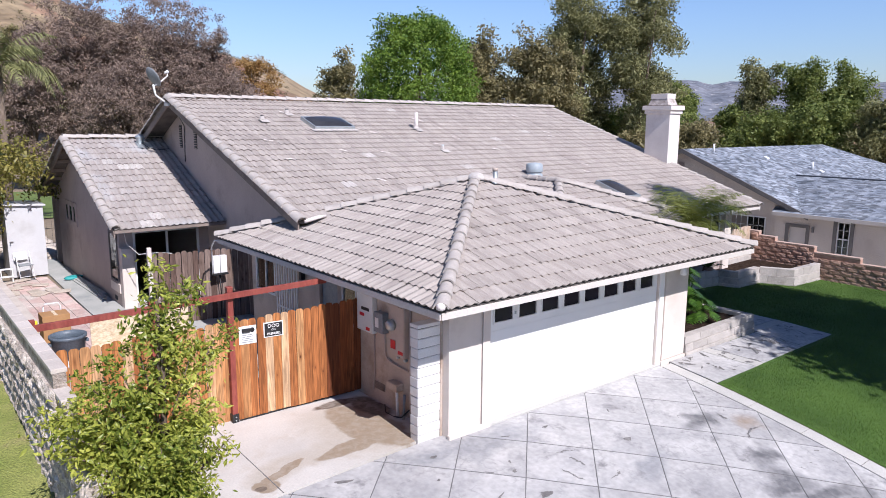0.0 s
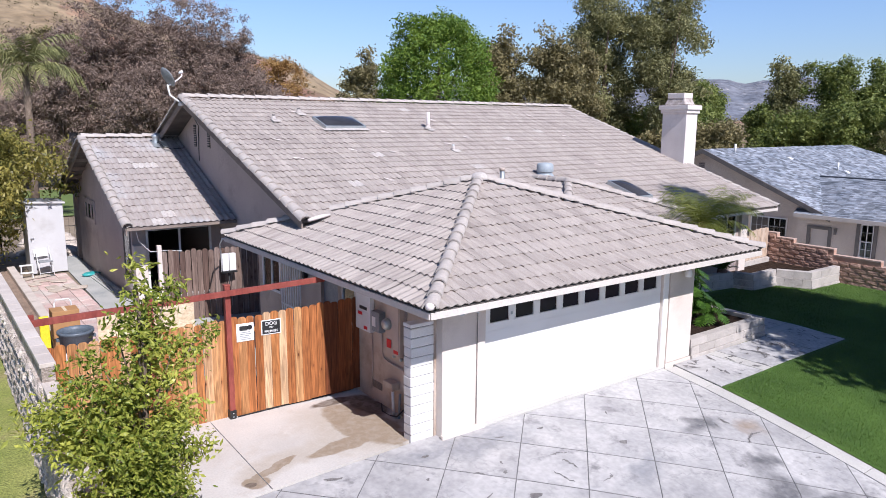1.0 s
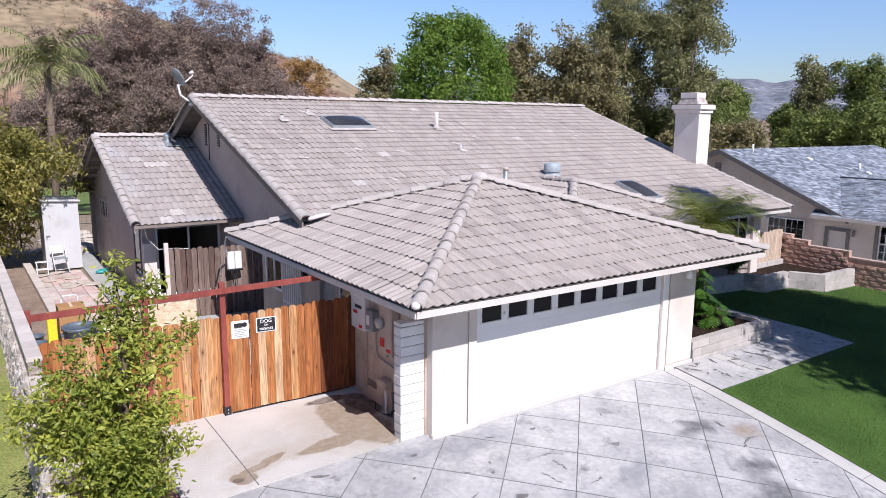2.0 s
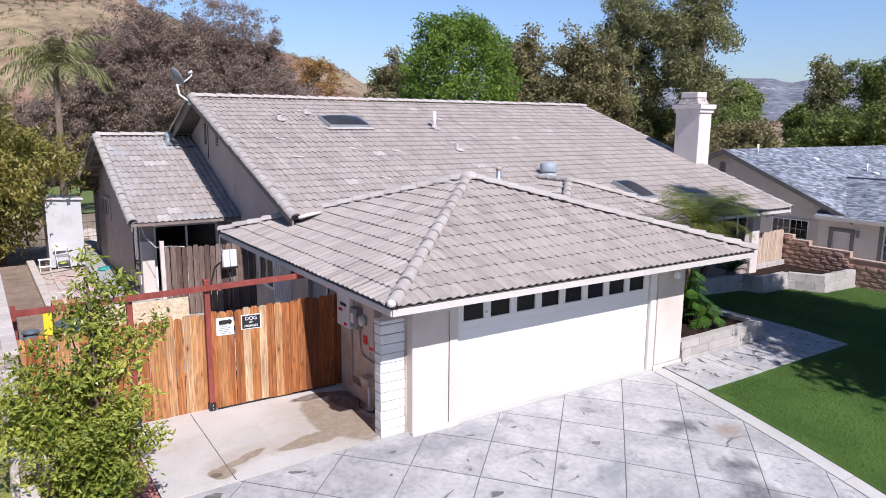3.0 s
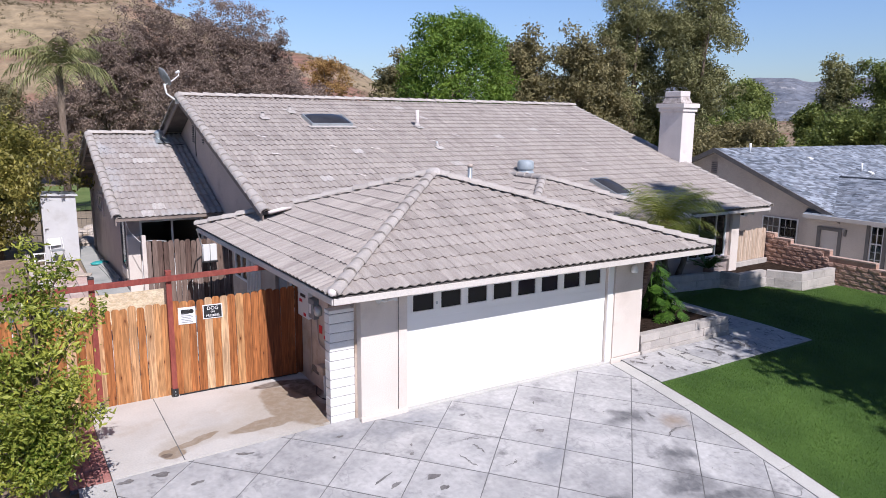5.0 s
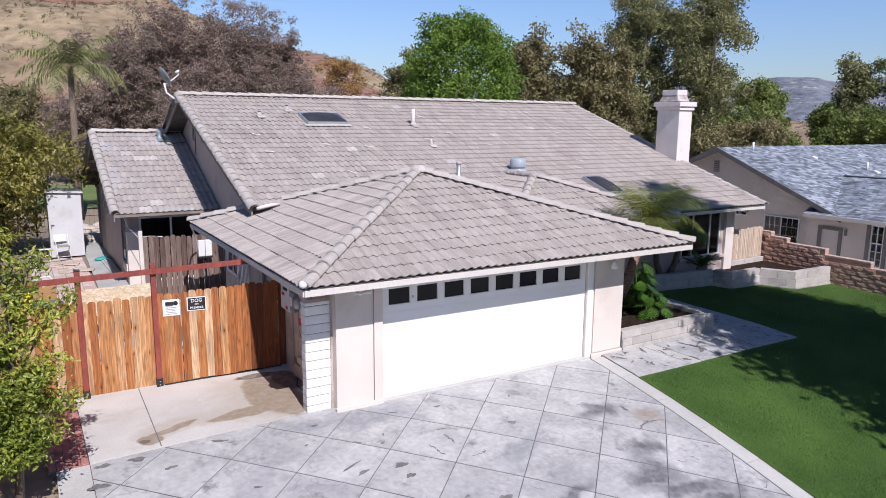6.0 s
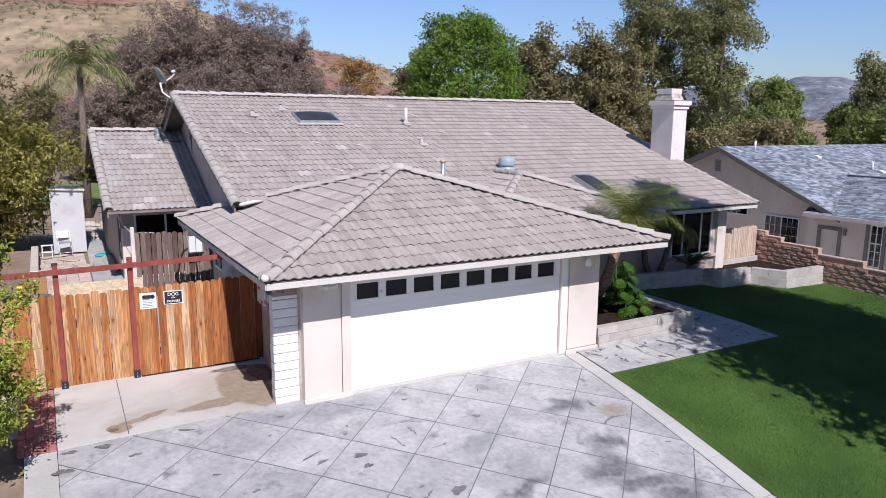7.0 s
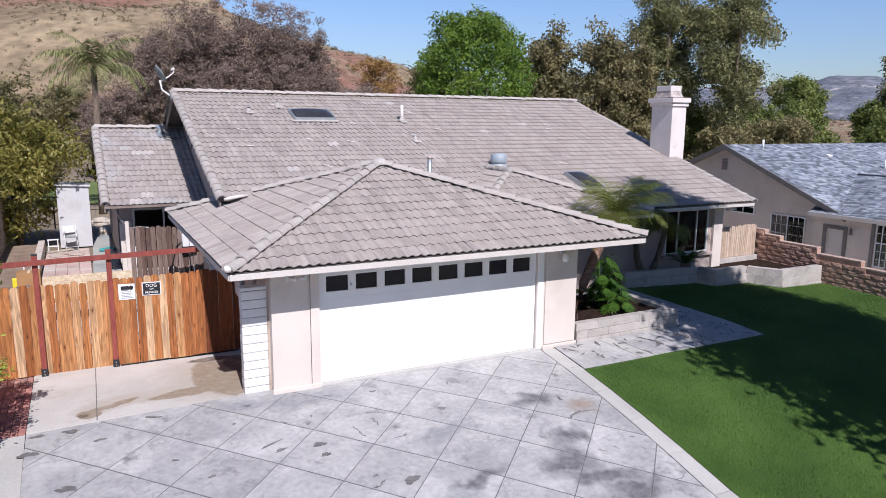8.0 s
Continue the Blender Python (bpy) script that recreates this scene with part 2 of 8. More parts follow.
    L.new(bp.outputs["Normal"], bsdf.inputs["Normal"])
    return m


M = {}
TC = dict(scale=2.2, fine=30, rough=0.85, bump=0.35, stain=(0.295, 0.256, 0.237), stain_scale=0.8, stain_cut=(0.49, 0.68), contrast=0.18)
M["tile"] = mat("roof_tile", (0.345, 0.302, 0.275), (0.43, 0.385, 0.354), rnd=0.08, stretch=(5.5, 0.8, 0.8), run=(7.5, 0.9, 0.9), **TC)
M["tile_mass"] = mat("roof_tile_mass", (0.345, 0.302, 0.275), (0.43, 0.385, 0.354), rnd=0.08, island=True, stretch=(5.5, 0.8, 0.8), run=(7.5, 0.9, 0.9), **TC)
M["tile_side"] = mat("roof_tile_side", (0.345, 0.302, 0.275), (0.43, 0.385, 0.354), rnd=0.08, stretch=(0.8, 5.5, 0.8), run=(0.9, 7.5, 0.9), **TC)
M["tile_side_mass"] = mat("roof_tile_side_mass", (0.345, 0.302, 0.275), (0.43, 0.385, 0.354), rnd=0.08, island=True, stretch=(0.8, 5.5, 0.8), run=(0.9, 7.5, 0.9), **TC)
M["tile_new"] = mat("roof_tile_patch", (0.42, 0.385, 0.365), (0.51, 0.475, 0.455), 4.0, 30, 0.85, 0.3, 0.08)
M["tile_wing"] = mat("roof_tile_wing", (0.325, 0.285, 0.265), (0.40, 0.36, 0.34), rnd=0.09, island=True, scale=2.2, fine=30, rough=0.85, bump=0.35, stain=(0.42, 0.415, 0.425), stain_scale=0.35, stain_cut=(0.56, 0.66), contrast=0.18, stretch=(4, 0.8, 0.8))
M["ridge"] = mat("ridge_tile", (0.41, 0.37, 0.345), (0.48, 0.44, 0.41), 3.0, 30, 0.85, 0.2, 0.07, stain=(0.35, 0.31, 0.285), stain_scale=1.5, contrast=0.12)
M["deck"] = mat("roof_underlay", (0.10, 0.09, 0.085), (0.15, 0.13, 0.12), 3, 30, 0.9)
M["stucco"] = mat("stucco_taupe", (0.43, 0.355, 0.325), (0.49, 0.41, 0.375), 1.3, 70, 0.9, 0.6, stain=(0.38, 0.31, 0.28), stain_scale=1.1, contrast=0.12)
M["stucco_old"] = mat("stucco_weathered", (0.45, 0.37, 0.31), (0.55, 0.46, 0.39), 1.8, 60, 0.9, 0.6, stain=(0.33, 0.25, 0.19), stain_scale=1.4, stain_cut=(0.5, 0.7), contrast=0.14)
M["cream"] = mat("stucco_cream", (0.635, 0.565, 0.515), (0.70, 0.625, 0.57), 1.2, 75, 0.9, 0.5, stain=(0.585, 0.515, 0.465), stain_scale=0.9, contrast=0.08)
M["chimney"] = mat("stucco_chimney", (0.66, 0.60, 0.58), (0.74, 0.68, 0.655), 1.5, 70, 0.9, 0.4, stain=(0.5, 0.44, 0.42), stain_scale=1.2, stain_cut=(0.58, 0.8), contrast=0.1)
M["white"] = mat("white_paint", (0.82, 0.815, 0.805), (0.86, 0.855, 0.845), 1.5, 50, 0.5, 0.08, contrast=0.04)
M["trim"] = mat("trim_paint", (0.57, 0.525, 0.49), (0.63, 0.585, 0.55), 2, 40, 0.6, 0.15, stain=(0.55, 0.5, 0.46), stain_scale=2.0, contrast=0.08)
M["blockwhite"] = mat("painted_block", (0.68, 0.67, 0.66), (0.75, 0.74, 0.73), 3, 45, 0.7, 0.4, 0.04, contrast=0.08)
M["soffit"] = mat("soffit_wood", (0.20, 0.16, 0.14), (0.27, 0.22, 0.19), 3, 40, 0.8, 0.2)
# near-black that paints in the gloom of rooms behind the glass
M["dark"] = mat("painted_room_gloom", (0.02, 0.02, 0.022), (0.03, 0.03, 0.03), 2, 20, 0.9, 0)
M["glass"] = glass_mat("window_glass")
M["alu"] = mat("white_aluminium", (0.70, 0.70, 0.70), (0.76, 0.76, 0.76), 4, 50, 0.4, 0.05, contrast=0.05)
M["galv"] = mat("galvanised_steel", (0.42, 0.46, 0.48), (0.52, 0.56, 0.58), 6, 50, 0.45, 0.1, metal=0.7, contrast=0.1)
M["black"] = mat("black_metal", (0.015, 0.015, 0.017), (0.03, 0.03, 0.032), 8, 60, 0.5, 0.1)
M["grey"] = mat("grey_paint", (0.20, 0.22, 0.24), (0.26, 0.28, 0.30), 5, 50, 0.5, 0.1)
M["meterbox"] = mat("beige_meter_box", (0.46, 0.38, 0.33), (0.52, 0.43, 0.38), 4, 50, 0.55, 0.1, contrast=0.08)
M["red"] = mat("red_sticker", (0.55, 0.02, 0.03), (0.62, 0.03, 0.04), 8, 50, 0.5, 0, contrast=0.06)
M["stamped"] = mat("stamped_concrete", (0.34, 0.335, 0.34), (0.475, 0.465, 0.46), 1.2, 11, 0.75, 0.5, 0.07, stain=(0.215, 0.21, 0.215), stain_scale=2.2, stain_cut=(0.57, 0.70), contrast=0.15, distort=0.7, veins=((0.14, 0.138, 0.145), 3.0, 0.035),
                   pools=(((0.135, 0.135, 0.142), 0.45, 0.9, ((10.4, 4.5, 0.45, 0.28, 0.2), (10.75, 4.0, 0.55, 0.2, -0.3), (9.0, 4.55, 0.42, 0.16, 0.1), (11.05, 3.56, 0.4, 0.22, 0.0), (10.9, 5.05, 0.4, 0.16, 0.3), (10.95, 6.3, 0.35, 0.2, 0.4))),
                          ((0.27, 0.275, 0.29), 0.5, 0.8, ((7.2, 7.75, 1.0, 0.3, -0.1), (6.3, 7.9, 0.6, 0.2, 0.0), (9.0, 5.9, 0.5, 0.2, 0.3), (8.2, 4.1, 0.5, 0.2, 0.5))),
                          ((0.30, 0.245, 0.20), 0.5, 0.5, ((11.72, 5.77, 0.28, 0.2, 0.3),))))
M["joint"] = mat("concrete_joint", (0.12, 0.118, 0.12), (0.19, 0.185, 0.185), 5, 40, 0.9)
M["pale"] = mat("pale_concrete", (0.50, 0.475, 0.445), (0.60, 0.575, 0.54), 0.9, 35, 0.8, 0.2, stain=(0.47, 0.42, 0.365), stain_scale=1.1, stain_cut=(0.52, 0.68), contrast=0.08,
                pools=(((0.46, 0.415, 0.36), 0.35, 0.5, ((5.85, 9.35, 0.75, 1.05, 0.2), (5.2, 9.0, 0.75, 0.3, 0.2), (4.2, 8.85, 0.6, 0.25, 0.35))),
                       ((0.30, 0.235, 0.17), 0.07, 0.34, ((6.02, 9.4, 0.46, 0.95, 0.1), (5.5, 8.86, 0.75, 0.2, 0.12), (6.2, 8.65, 0.25, 0.25, 0.0), (3.83, 8.52, 0.2, 0.19, 0.0), (4.2, 8.78, 0.42, 0.08, 0.3))),
                       ((0.14, 0.108, 0.085), 0.12, 0.3, ((6.5, 10.0, 0.26, 0.55, 0.0), (6.1, 10.45, 0.5, 0.14, -0.05), (3.75, 8.5, 0.1, 0.08, 0.0)))))
M["soot"] = mat("sooty_stucco", (0.30, 0.25, 0.225), (0.62, 0.56, 0.54), 5, 40, 0.9, 0.4, contrast=0.3)
M["glass_dark"] = glass_mat("smoked_glass", (0.085, 0.085, 0.09), ((0.10, 0.082, 0.108), 0.32))
M["spot"] = mat("dark_oil_spot", (0.12, 0.112, 0.112), (0.22, 0.21, 0.205), 6, 30, 0.6, 0.1)
M["strip"] = mat("concrete_border", (0.43, 0.42, 0.40), (0.50, 0.487, 0.465), 1.5, 35, 0.8, 0.2, 0.04, contrast=0.1)
M["sideconc"] = mat("side_walk_concrete", (0.36, 0.37, 0.355), (0.46, 0.46, 0.44), 1.2, 25, 0.85, 0.2, stain=(0.28, 0.30, 0.30), stain_scale=0.8, contrast=0.14)
M["brick"] = mat("red_paver", (0.36, 0.15, 0.13), (0.46, 0.22, 0.19), 5, 40, 0.85, 0.4, 0.2, stain=(0.40, 0.30, 0.27), stain_scale=1.2)
M["paver"] = mat("pink_paver", (0.50, 0.35, 0.32), (0.60, 0.45, 0.41), 3, 40, 0.85, 0.3, 0.12, stain=(0.56, 0.50, 0.46), stain_scale=0.9, stain_cut=(0.48, 0.62))
M["cedar"] = board_mat("new_cedar", ((0.36, 0.125, 0.04), (0.59, 0.345, 0.18), (0.45, 0.18, 0.06), (0.63, 0.405, 0.235), (0.50, 0.23, 0.09), (0.40, 0.145, 0.048), (0.57, 0.31, 0.15), (0.55, 0.285, 0.125)))
# copy of the cedar with the garage's shade put into its red-brown tints
M["cedar_shaded"] = board_mat("shaded_red_cedar", ((0.20, 0.055, 0.018), (0.27, 0.085, 0.028), (0.17, 0.05, 0.018), (0.24, 0.07, 0.022)))
M["pine"] = board_mat("light_pine", ((0.52, 0.39, 0.29), (0.60, 0.475, 0.37), (0.56, 0.43, 0.33), (0.62, 0.49, 0.385)), (0.36, 0.23, 0.15), lines=0.14)
M["oldwood"] = board_mat("weathered_fence", ((0.13, 0.082, 0.066), (0.20, 0.14, 0.115), (0.155, 0.10, 0.08), (0.235, 0.175, 0.15), (0.11, 0.07, 0.056)), (0.06, 0.035, 0.03), 0.85, 0.2)
M["shedwhite"] = mat("shed_panel", (0.54, 0.54, 0.555), (0.60, 0.60, 0.61), 1.2, 40, 0.55, 0.1, stain=(0.48, 0.47, 0.47), stain_scale=0.9, contrast=0.05)
M["redwood"] = mat("red_stained_timber", (0.22, 0.045, 0.035), (0.30, 0.075, 0.055), 1.0, 5.0, 0.65, 0.2, 0.06, stretch=(6, 6, 2), contrast=0.2)
M["osb"] = mat("osb_board", (0.56, 0.43, 0.28), (0.72, 0.60, 0.44), 9, 26, 0.8, 0.2, stretch=(1, 1, 2), contrast=0.25)
M["card"] = mat("cardboard", (0.36, 0.19, 0.08), (0.42, 0.235, 0.105), 2, 30, 0.85, 0.05, contrast=0.06)
M["bin"] = mat("grey_blue_plastic", (0.085, 0.11, 0.14), (0.12, 0.15, 0.185), 4, 40, 0.45, 0.05)
M["block"] = mat("split_face_block", (0.32, 0.265, 0.225), (0.68, 0.60, 0.53), 7, 45, 0.95, 0.9, 0.12, stretch=(1, 0.55, 1.3), contrast=0.3, bump_dist=0.03)
M["blockcap"] = mat("block_cap", (0.52, 0.46, 0.41), (0.60, 0.54, 0.49), 2, 45, 0.9, 0.4, 0.05, stain=(0.42, 0.36, 0.32), stain_scale=1.5, contrast=0.12)
M["slump"] = mat("brown_wall_block", (0.36, 0.22, 0.17), (0.48, 0.315, 0.25), 4, 40, 0.9, 0.6, 0.2, contrast=0.2)
M["slumpcap"] = mat("wall_cap", (0.42, 0.30, 0.25), (0.50, 0.375, 0.315), 4, 40, 0.9, 0.4)
M["planter"] = mat("planter_block", (0.40, 0.37, 0.345), (0.50, 0.46, 0.43), 2.5, 40, 0.9, 0.5, 0.08, stain=(0.33, 0.30, 0.275), stain_scale=2.0, contrast=0.16)
M["mulch"] = mat("dark_mulch", (0.018, 0.012, 0.009), (0.05, 0.033, 0.025), 9, 45, 0.95, 0.7, bump_dist=0.03, contrast=0.5, spec=0.08)
M["dirt"] = mat("dry_dirt", (0.23, 0.165, 0.125), (0.33, 0.25, 0.19), 2, 30, 0.95, 0.8, bump_dist=0.03, contrast=0.3)
M["asphalt"] = mat("asphalt", (0.045, 0.045, 0.047), (0.06, 0.06, 0.062), 0.8, 60, 0.9, 0.5, contrast=0.25)
M["gravel"] = mat("pale_gravel", (0.40, 0.37, 0.34), (0.56, 0.52, 0.48), 20, 60, 0.9, 0.8, bump_dist=0.02, contrast=0.3)
M["turf"] = mat("turf", (0.045, 0.10, 0.012), (0.075, 0.15, 0.022), 0.8, 55, 0.85, 1.0, bump_dist=0.03, contrast=0.35)
M["lawn"] = mat("old_lawn", (0.18, 0.225, 0.045), (0.30, 0.315, 0.09), 1.2, 40, 0.9, 1.0, bump_dist=0.04, stain=(0.33, 0.26, 0.14), stain_scale=1.0, stain_cut=(0.54, 0.70), contrast=0.4)
M["park"] = mat("park_grass", (0.10, 0.155, 0.04), (0.16, 0.205, 0.065), 0.2, 6, 0.9, 0.5, contrast=0.25)
M["ground"] = mat("dry_ground", (0.22, 0.17, 0.12), (0.30, 0.24, 0.17), 0.15, 3, 0.95, 0.5, contrast=0.2)
M["shingle"] = mat("blue_grey_shingle", (0.155, 0.18, 0.22), (0.27, 0.295, 0.34), 1.5, 40, 0.9, 0.4, 0.52, island=True, contrast=0.18)
M["shingle_dark"] = mat("dark_ridge_shingle", (0.06, 0.066, 0.08), (0.11, 0.12, 0.14), 3, 40, 0.9, 0.4)
M["nbwall"] = mat("neighbour_stucco", (0.565, 0.50, 0.45), (0.64, 0.57, 0.51), 0.9, 28, 0.9, 0.8, stain=(0.51, 0.445, 0.395), stain_scale=0.6, contrast=0.16, bump_dist=0.02)
M["nbtrim"] = mat("grey_trim", (0.15, 0.14, 0.135), (0.2, 0.185, 0.175), 3, 40, 0.7, 0.1)
M["bark"] = mat("bark", (0.13, 0.095, 0.07), (0.22, 0.17, 0.13), 4, 25, 0.95, 0.8, bump_dist=0.03, stretch=(3, 3, 0.7))
M["palmbark"] = mat("palm_trunk", (0.17, 0.095, 0.07), (0.33, 0.21, 0.165), 9, 30, 0.95, 0.8, bump_dist=0.03, stretch=(1, 1, 4))
M["teal"] = mat("teal_plastic", (0.03, 0.30, 0.30), (0.05, 0.36, 0.36), 4, 40, 0.4, 0.02)
M["yellow"] = mat("yellow_plastic", (0.75, 0.62, 0.03), (0.8, 0.68, 0.05), 4, 40, 0.4, 0.02)
M["stone"] = mat("pale_rock", (0.42, 0.36, 0.30), (0.55, 0.48, 0.41), 3, 25, 0.9, 0.6)
M["skylight"] = mat("smoked_skylight", (0.035, 0.035, 0.040), (0.055, 0.055, 0.06), 1.5, 10, 0.12, 0.0, contrast=0.1, spec=0.6)
M["hill"] = mat("dry_hill", (0.205, 0.15, 0.092), (0.315, 0.243, 0.152), 0.035, 0.3, 0.95, 0.8, stain=(0.25, 0.135, 0.095), stain_scale=0.02, stain_cut=(0.50, 0.58), contrast=0.4, bump_dist=1.5, distort=0.6)
# rock colour with the blue-grey haze of distance painted in
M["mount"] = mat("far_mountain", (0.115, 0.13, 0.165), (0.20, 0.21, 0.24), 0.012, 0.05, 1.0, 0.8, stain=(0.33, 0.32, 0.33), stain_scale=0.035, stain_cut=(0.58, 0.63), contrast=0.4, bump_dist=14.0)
M["ventpaint"] = mat("blue_grey_vent", (0.30, 0.35, 0.39), (0.38, 0.43, 0.47), 4, 40, 0.45, 0.1, contrast=0.1)
M["leaf_frond"] = leaf_mat("leaf_grey_frond", (0.08, 0.095, 0.035), (0.38, 0.38, 0.16), 0.3, 0.5)
M["leaf_green"] = leaf_mat("leaf_bright_green", (0.035, 0.10, 0.012), (0.25, 0.36, 0.055))
M["leaf_brown"] = leaf_mat("leaf_brown_grey", (0.125, 0.09, 0.074), (0.40, 0.305, 0.25), 0.3, 0.8)
M["leaf_olive"] = leaf_mat("leaf_olive", (0.085, 0.08, 0.036), (0.37, 0.32, 0.155), 0.35)
M["leaf_euca"] = leaf_mat("leaf_eucalyptus", (0.085, 0.095, 0.038), (0.38, 0.37, 0.17), 0.38)
M["leaf_mid"] = leaf_mat("leaf_mid_green", (0.065, 0.11, 0.025), (0.29, 0.33, 0.09), 0.38)
M["leaf_orange"] = leaf_mat("leaf_orange", (0.25, 0.14, 0.05), (0.50, 0.32, 0.12), 0.35)
M["leaf_avo"] = leaf_mat("leaf_yellow_green", (0.07, 0.085, 0.018), (0.44, 0.38, 0.10), 0.38, 0.45)
M["leaf_citrus"] = leaf_mat("leaf_citrus", (0.08, 0.14, 0.015), (0.58, 0.58, 0.115), 0.36, 0.35)
M["leaf_palm"] = leaf_mat("leaf_palm", (0.055, 0.09, 0.016), (0.33, 0.35, 0.085), 0.38, 0.45)
M["leaf_dark"] = leaf_mat("leaf_dark_green", (0.02, 0.06, 0.009), (0.10, 0.20, 0.03), 0.3, 0.35)
M["blade"] = leaf_mat("turf_blade", (0.06, 0.128, 0.021), (0.148, 0.245, 0.052), 0.3)
M["scrub"] = leaf_mat("hill_scrub", (0.085, 0.08, 0.042), (0.18, 0.15, 0.085), 0.2, 0.8)

# ---- mesh helpers ----
def empty(name, label, category, group="", loc=(0, 0, 0)):
    ob = new(name)
    ob.location = loc
    return tagged(ob, label, category, group)


def part(name, bm, material, parent=None, label=""):
    """Link a bmesh as one mesh object under a thing or a part."""
    me = bpy.data.meshes.new(name)
    bm.to_mesh(me)
    bm.free()
    me.materials.append(material)
    ob = new(name, me)
    if parent is not None:
        ob.parent = parent
    return tagged(ob, label) if label else ob


def part_at(name, me, parent, m):
    """Another piece on shared mesh data, at the pose m in its parent's space."""
    ob = new(name, me)
    ob.parent = parent
    ob.matrix_basis = m
    return ob


def box(bm, x0, x1, y0, y1, z0, z1, bevel=0.0, m=None):
    r = bmesh.ops.create_cube(bm, size=1.0)
    vs = r["verts"]
    bmesh.ops.scale(bm, vec=(x1 - x0, y1 - y0, z1 - z0), verts=vs)
    bmesh.ops.translate(bm, vec=((x0 + x1) / 2, (y0 + y1) / 2, (z0 + z1) / 2), verts=vs)
    if bevel > 0:
        es = list({e for v in vs for e in v.link_edges})
        b = bmesh.ops.bevel(bm, geom=es, offset=bevel, segments=2, affect="EDGES", profile=0.5)
        vs = [v for v in b["verts"]]
    if m is not None:
        allv = set(vs)
        bmesh.ops.transform(bm, matrix=m, verts=list(allv))
    return bm


def boxm(x0, x1, y0, y1, z0, z1, bevel=0.0):
    return box(bmesh.new(), x0, x1, y0, y1, z0, z1, bevel)


def tube(bm, pts, radii, sides=8, cap=True):
    """A tapered tube along points."""
    pts = [Vector(p) for p in pts]
    if isinstance(radii, (int, float)):
        radii = [radii] * len(pts)
    rings = []
    for i, p in enumerate(pts):
        d = (pts[min(i + 1, len(pts) - 1)] - pts[max(i - 1, 0)]).normalized()
        a = d.cross(Vector((0, 0, 1)) if abs(d.z) < 0.9 else Vector((1, 0, 0))).normalized()
        b = d.cross(a)
        rings.append([bm.verts.new(p + radii[i] * (math.cos(2 * math.pi * k / sides) * a + math.sin(2 * math.pi * k / sides) * b)) for k in range(sides)])
    for r0, r1 in zip(rings, rings[1:]):
        for k in range(sides):
            bm.faces.new((r0[k], r0[(k + 1) % sides], r1[(k + 1) % sides], r1[k])).smooth = True
    if cap:
        bm.faces.new(rings[0][::-1])
        bm.faces.new(rings[-1])
    return bm


def lathe(bm, profile, sides=20, at=(0, 0, 0)):
    """Turn a profile of (radius, z) about the vertical through at."""
    rings = []
    for r, z in profile:
        rings.append([bm.verts.new((at[0] + r * math.cos(2 * math.pi * k / sides), at[1] + r * math.sin(2 * math.pi * k / sides), at[2] + z)) for k in range(sides)])
    for r0, r1 in zip(rings, rings[1:]):
        for k in range(sides):
            bm.faces.new((r0[k], r0[(k + 1) % sides], r1[(k + 1) % sides], r1[k])).smooth = True
    bm.faces.new(rings[0][::-1])
    bm.faces.new(rings[-1])
    return bm


def prism(bm, poly, z0, z1):
    """An upright prism on a plan polygon; z0, z1 numbers or functions of x, y."""
    f0 = z0 if callable(z0) else (lambda x, y: z0)
    f1 = z1 if callable(z1) else (lambda x, y: z1)
    lo = [bm.verts.new((x, y, f0(x, y))) for x, y in poly]
    hi = [bm.verts.new((x, y, f1(x, y))) for x, y in poly]
    n = len(poly)
    bm.faces.new(hi)
    bm.faces.new(lo[::-1])
    for k in range(n):
        bm.faces.new((lo[k], lo[(k + 1) % n], hi[(k + 1) % n], hi[k]))
    bmesh.ops.recalc_face_normals(bm, faces=bm.faces[:])
    return bm


def wall_bm(axis, at, thick, a0, a1, z0, z1, holes=()):
    """A wall along x or y with openings through it: solid pieces round the holes (a0, a1, z0, z1)."""
    bm = bmesh.new()
    As = sorted({a0, a1, *[h[0] for h in holes], *[h[1] for h in holes]})
    Zs = sorted({z0, z1, *[h[2] for h in holes], *[h[3] for h in holes]})
    vs = {}

    def V(i, k, j):
        if (i, k, j) not in vs:
            d = at + (thick if j else 0)
            vs[i, k, j] = bm.verts.new((As[i], d, Zs[k]) if axis == "x" else (d, As[i], Zs[k]))
        return vs[i, k, j]

    def solid(i, k):
        if not (0 <= i < len(As) - 1 and 0 <= k < len(Zs) - 1):
            return False
        a, z = (As[i] + As[i + 1]) / 2, (Zs[k] + Zs[k + 1]) / 2
        return not any(h[0] < a < h[1] and h[2] < z < h[3] for h in holes)

    for i in range(len(As) - 1):
        for k in range(len(Zs) - 1):
            if not solid(i, k):
                continue
            for j in (0, 1):
                bm.faces.new((V(i, k, j), V(i + 1, k, j), V(i + 1, k + 1, j), V(i, k + 1, j)))
            if not solid(i - 1, k):
                bm.faces.new((V(i, k, 0), V(i, k + 1, 0), V(i, k + 1, 1), V(i, k, 1)))
            if not solid(i + 1, k):
                bm.faces.new((V(i + 1, k, 0), V(i + 1, k + 1, 0), V(i + 1, k + 1, 1), V(i + 1, k, 1)))
            if not solid(i, k - 1):
                bm.faces.new((V(i, k, 0), V(i + 1, k, 0), V(i + 1, k, 1), V(i, k, 1)))
            if not solid(i, k + 1):
                bm.faces.new((V(i, k + 1, 0), V(i + 1, k + 1, 0), V(i + 1, k + 1, 1), V(i, k + 1, 1)))
    bmesh.ops.recalc_face_normals(bm, faces=bm.faces[:])
    return bm


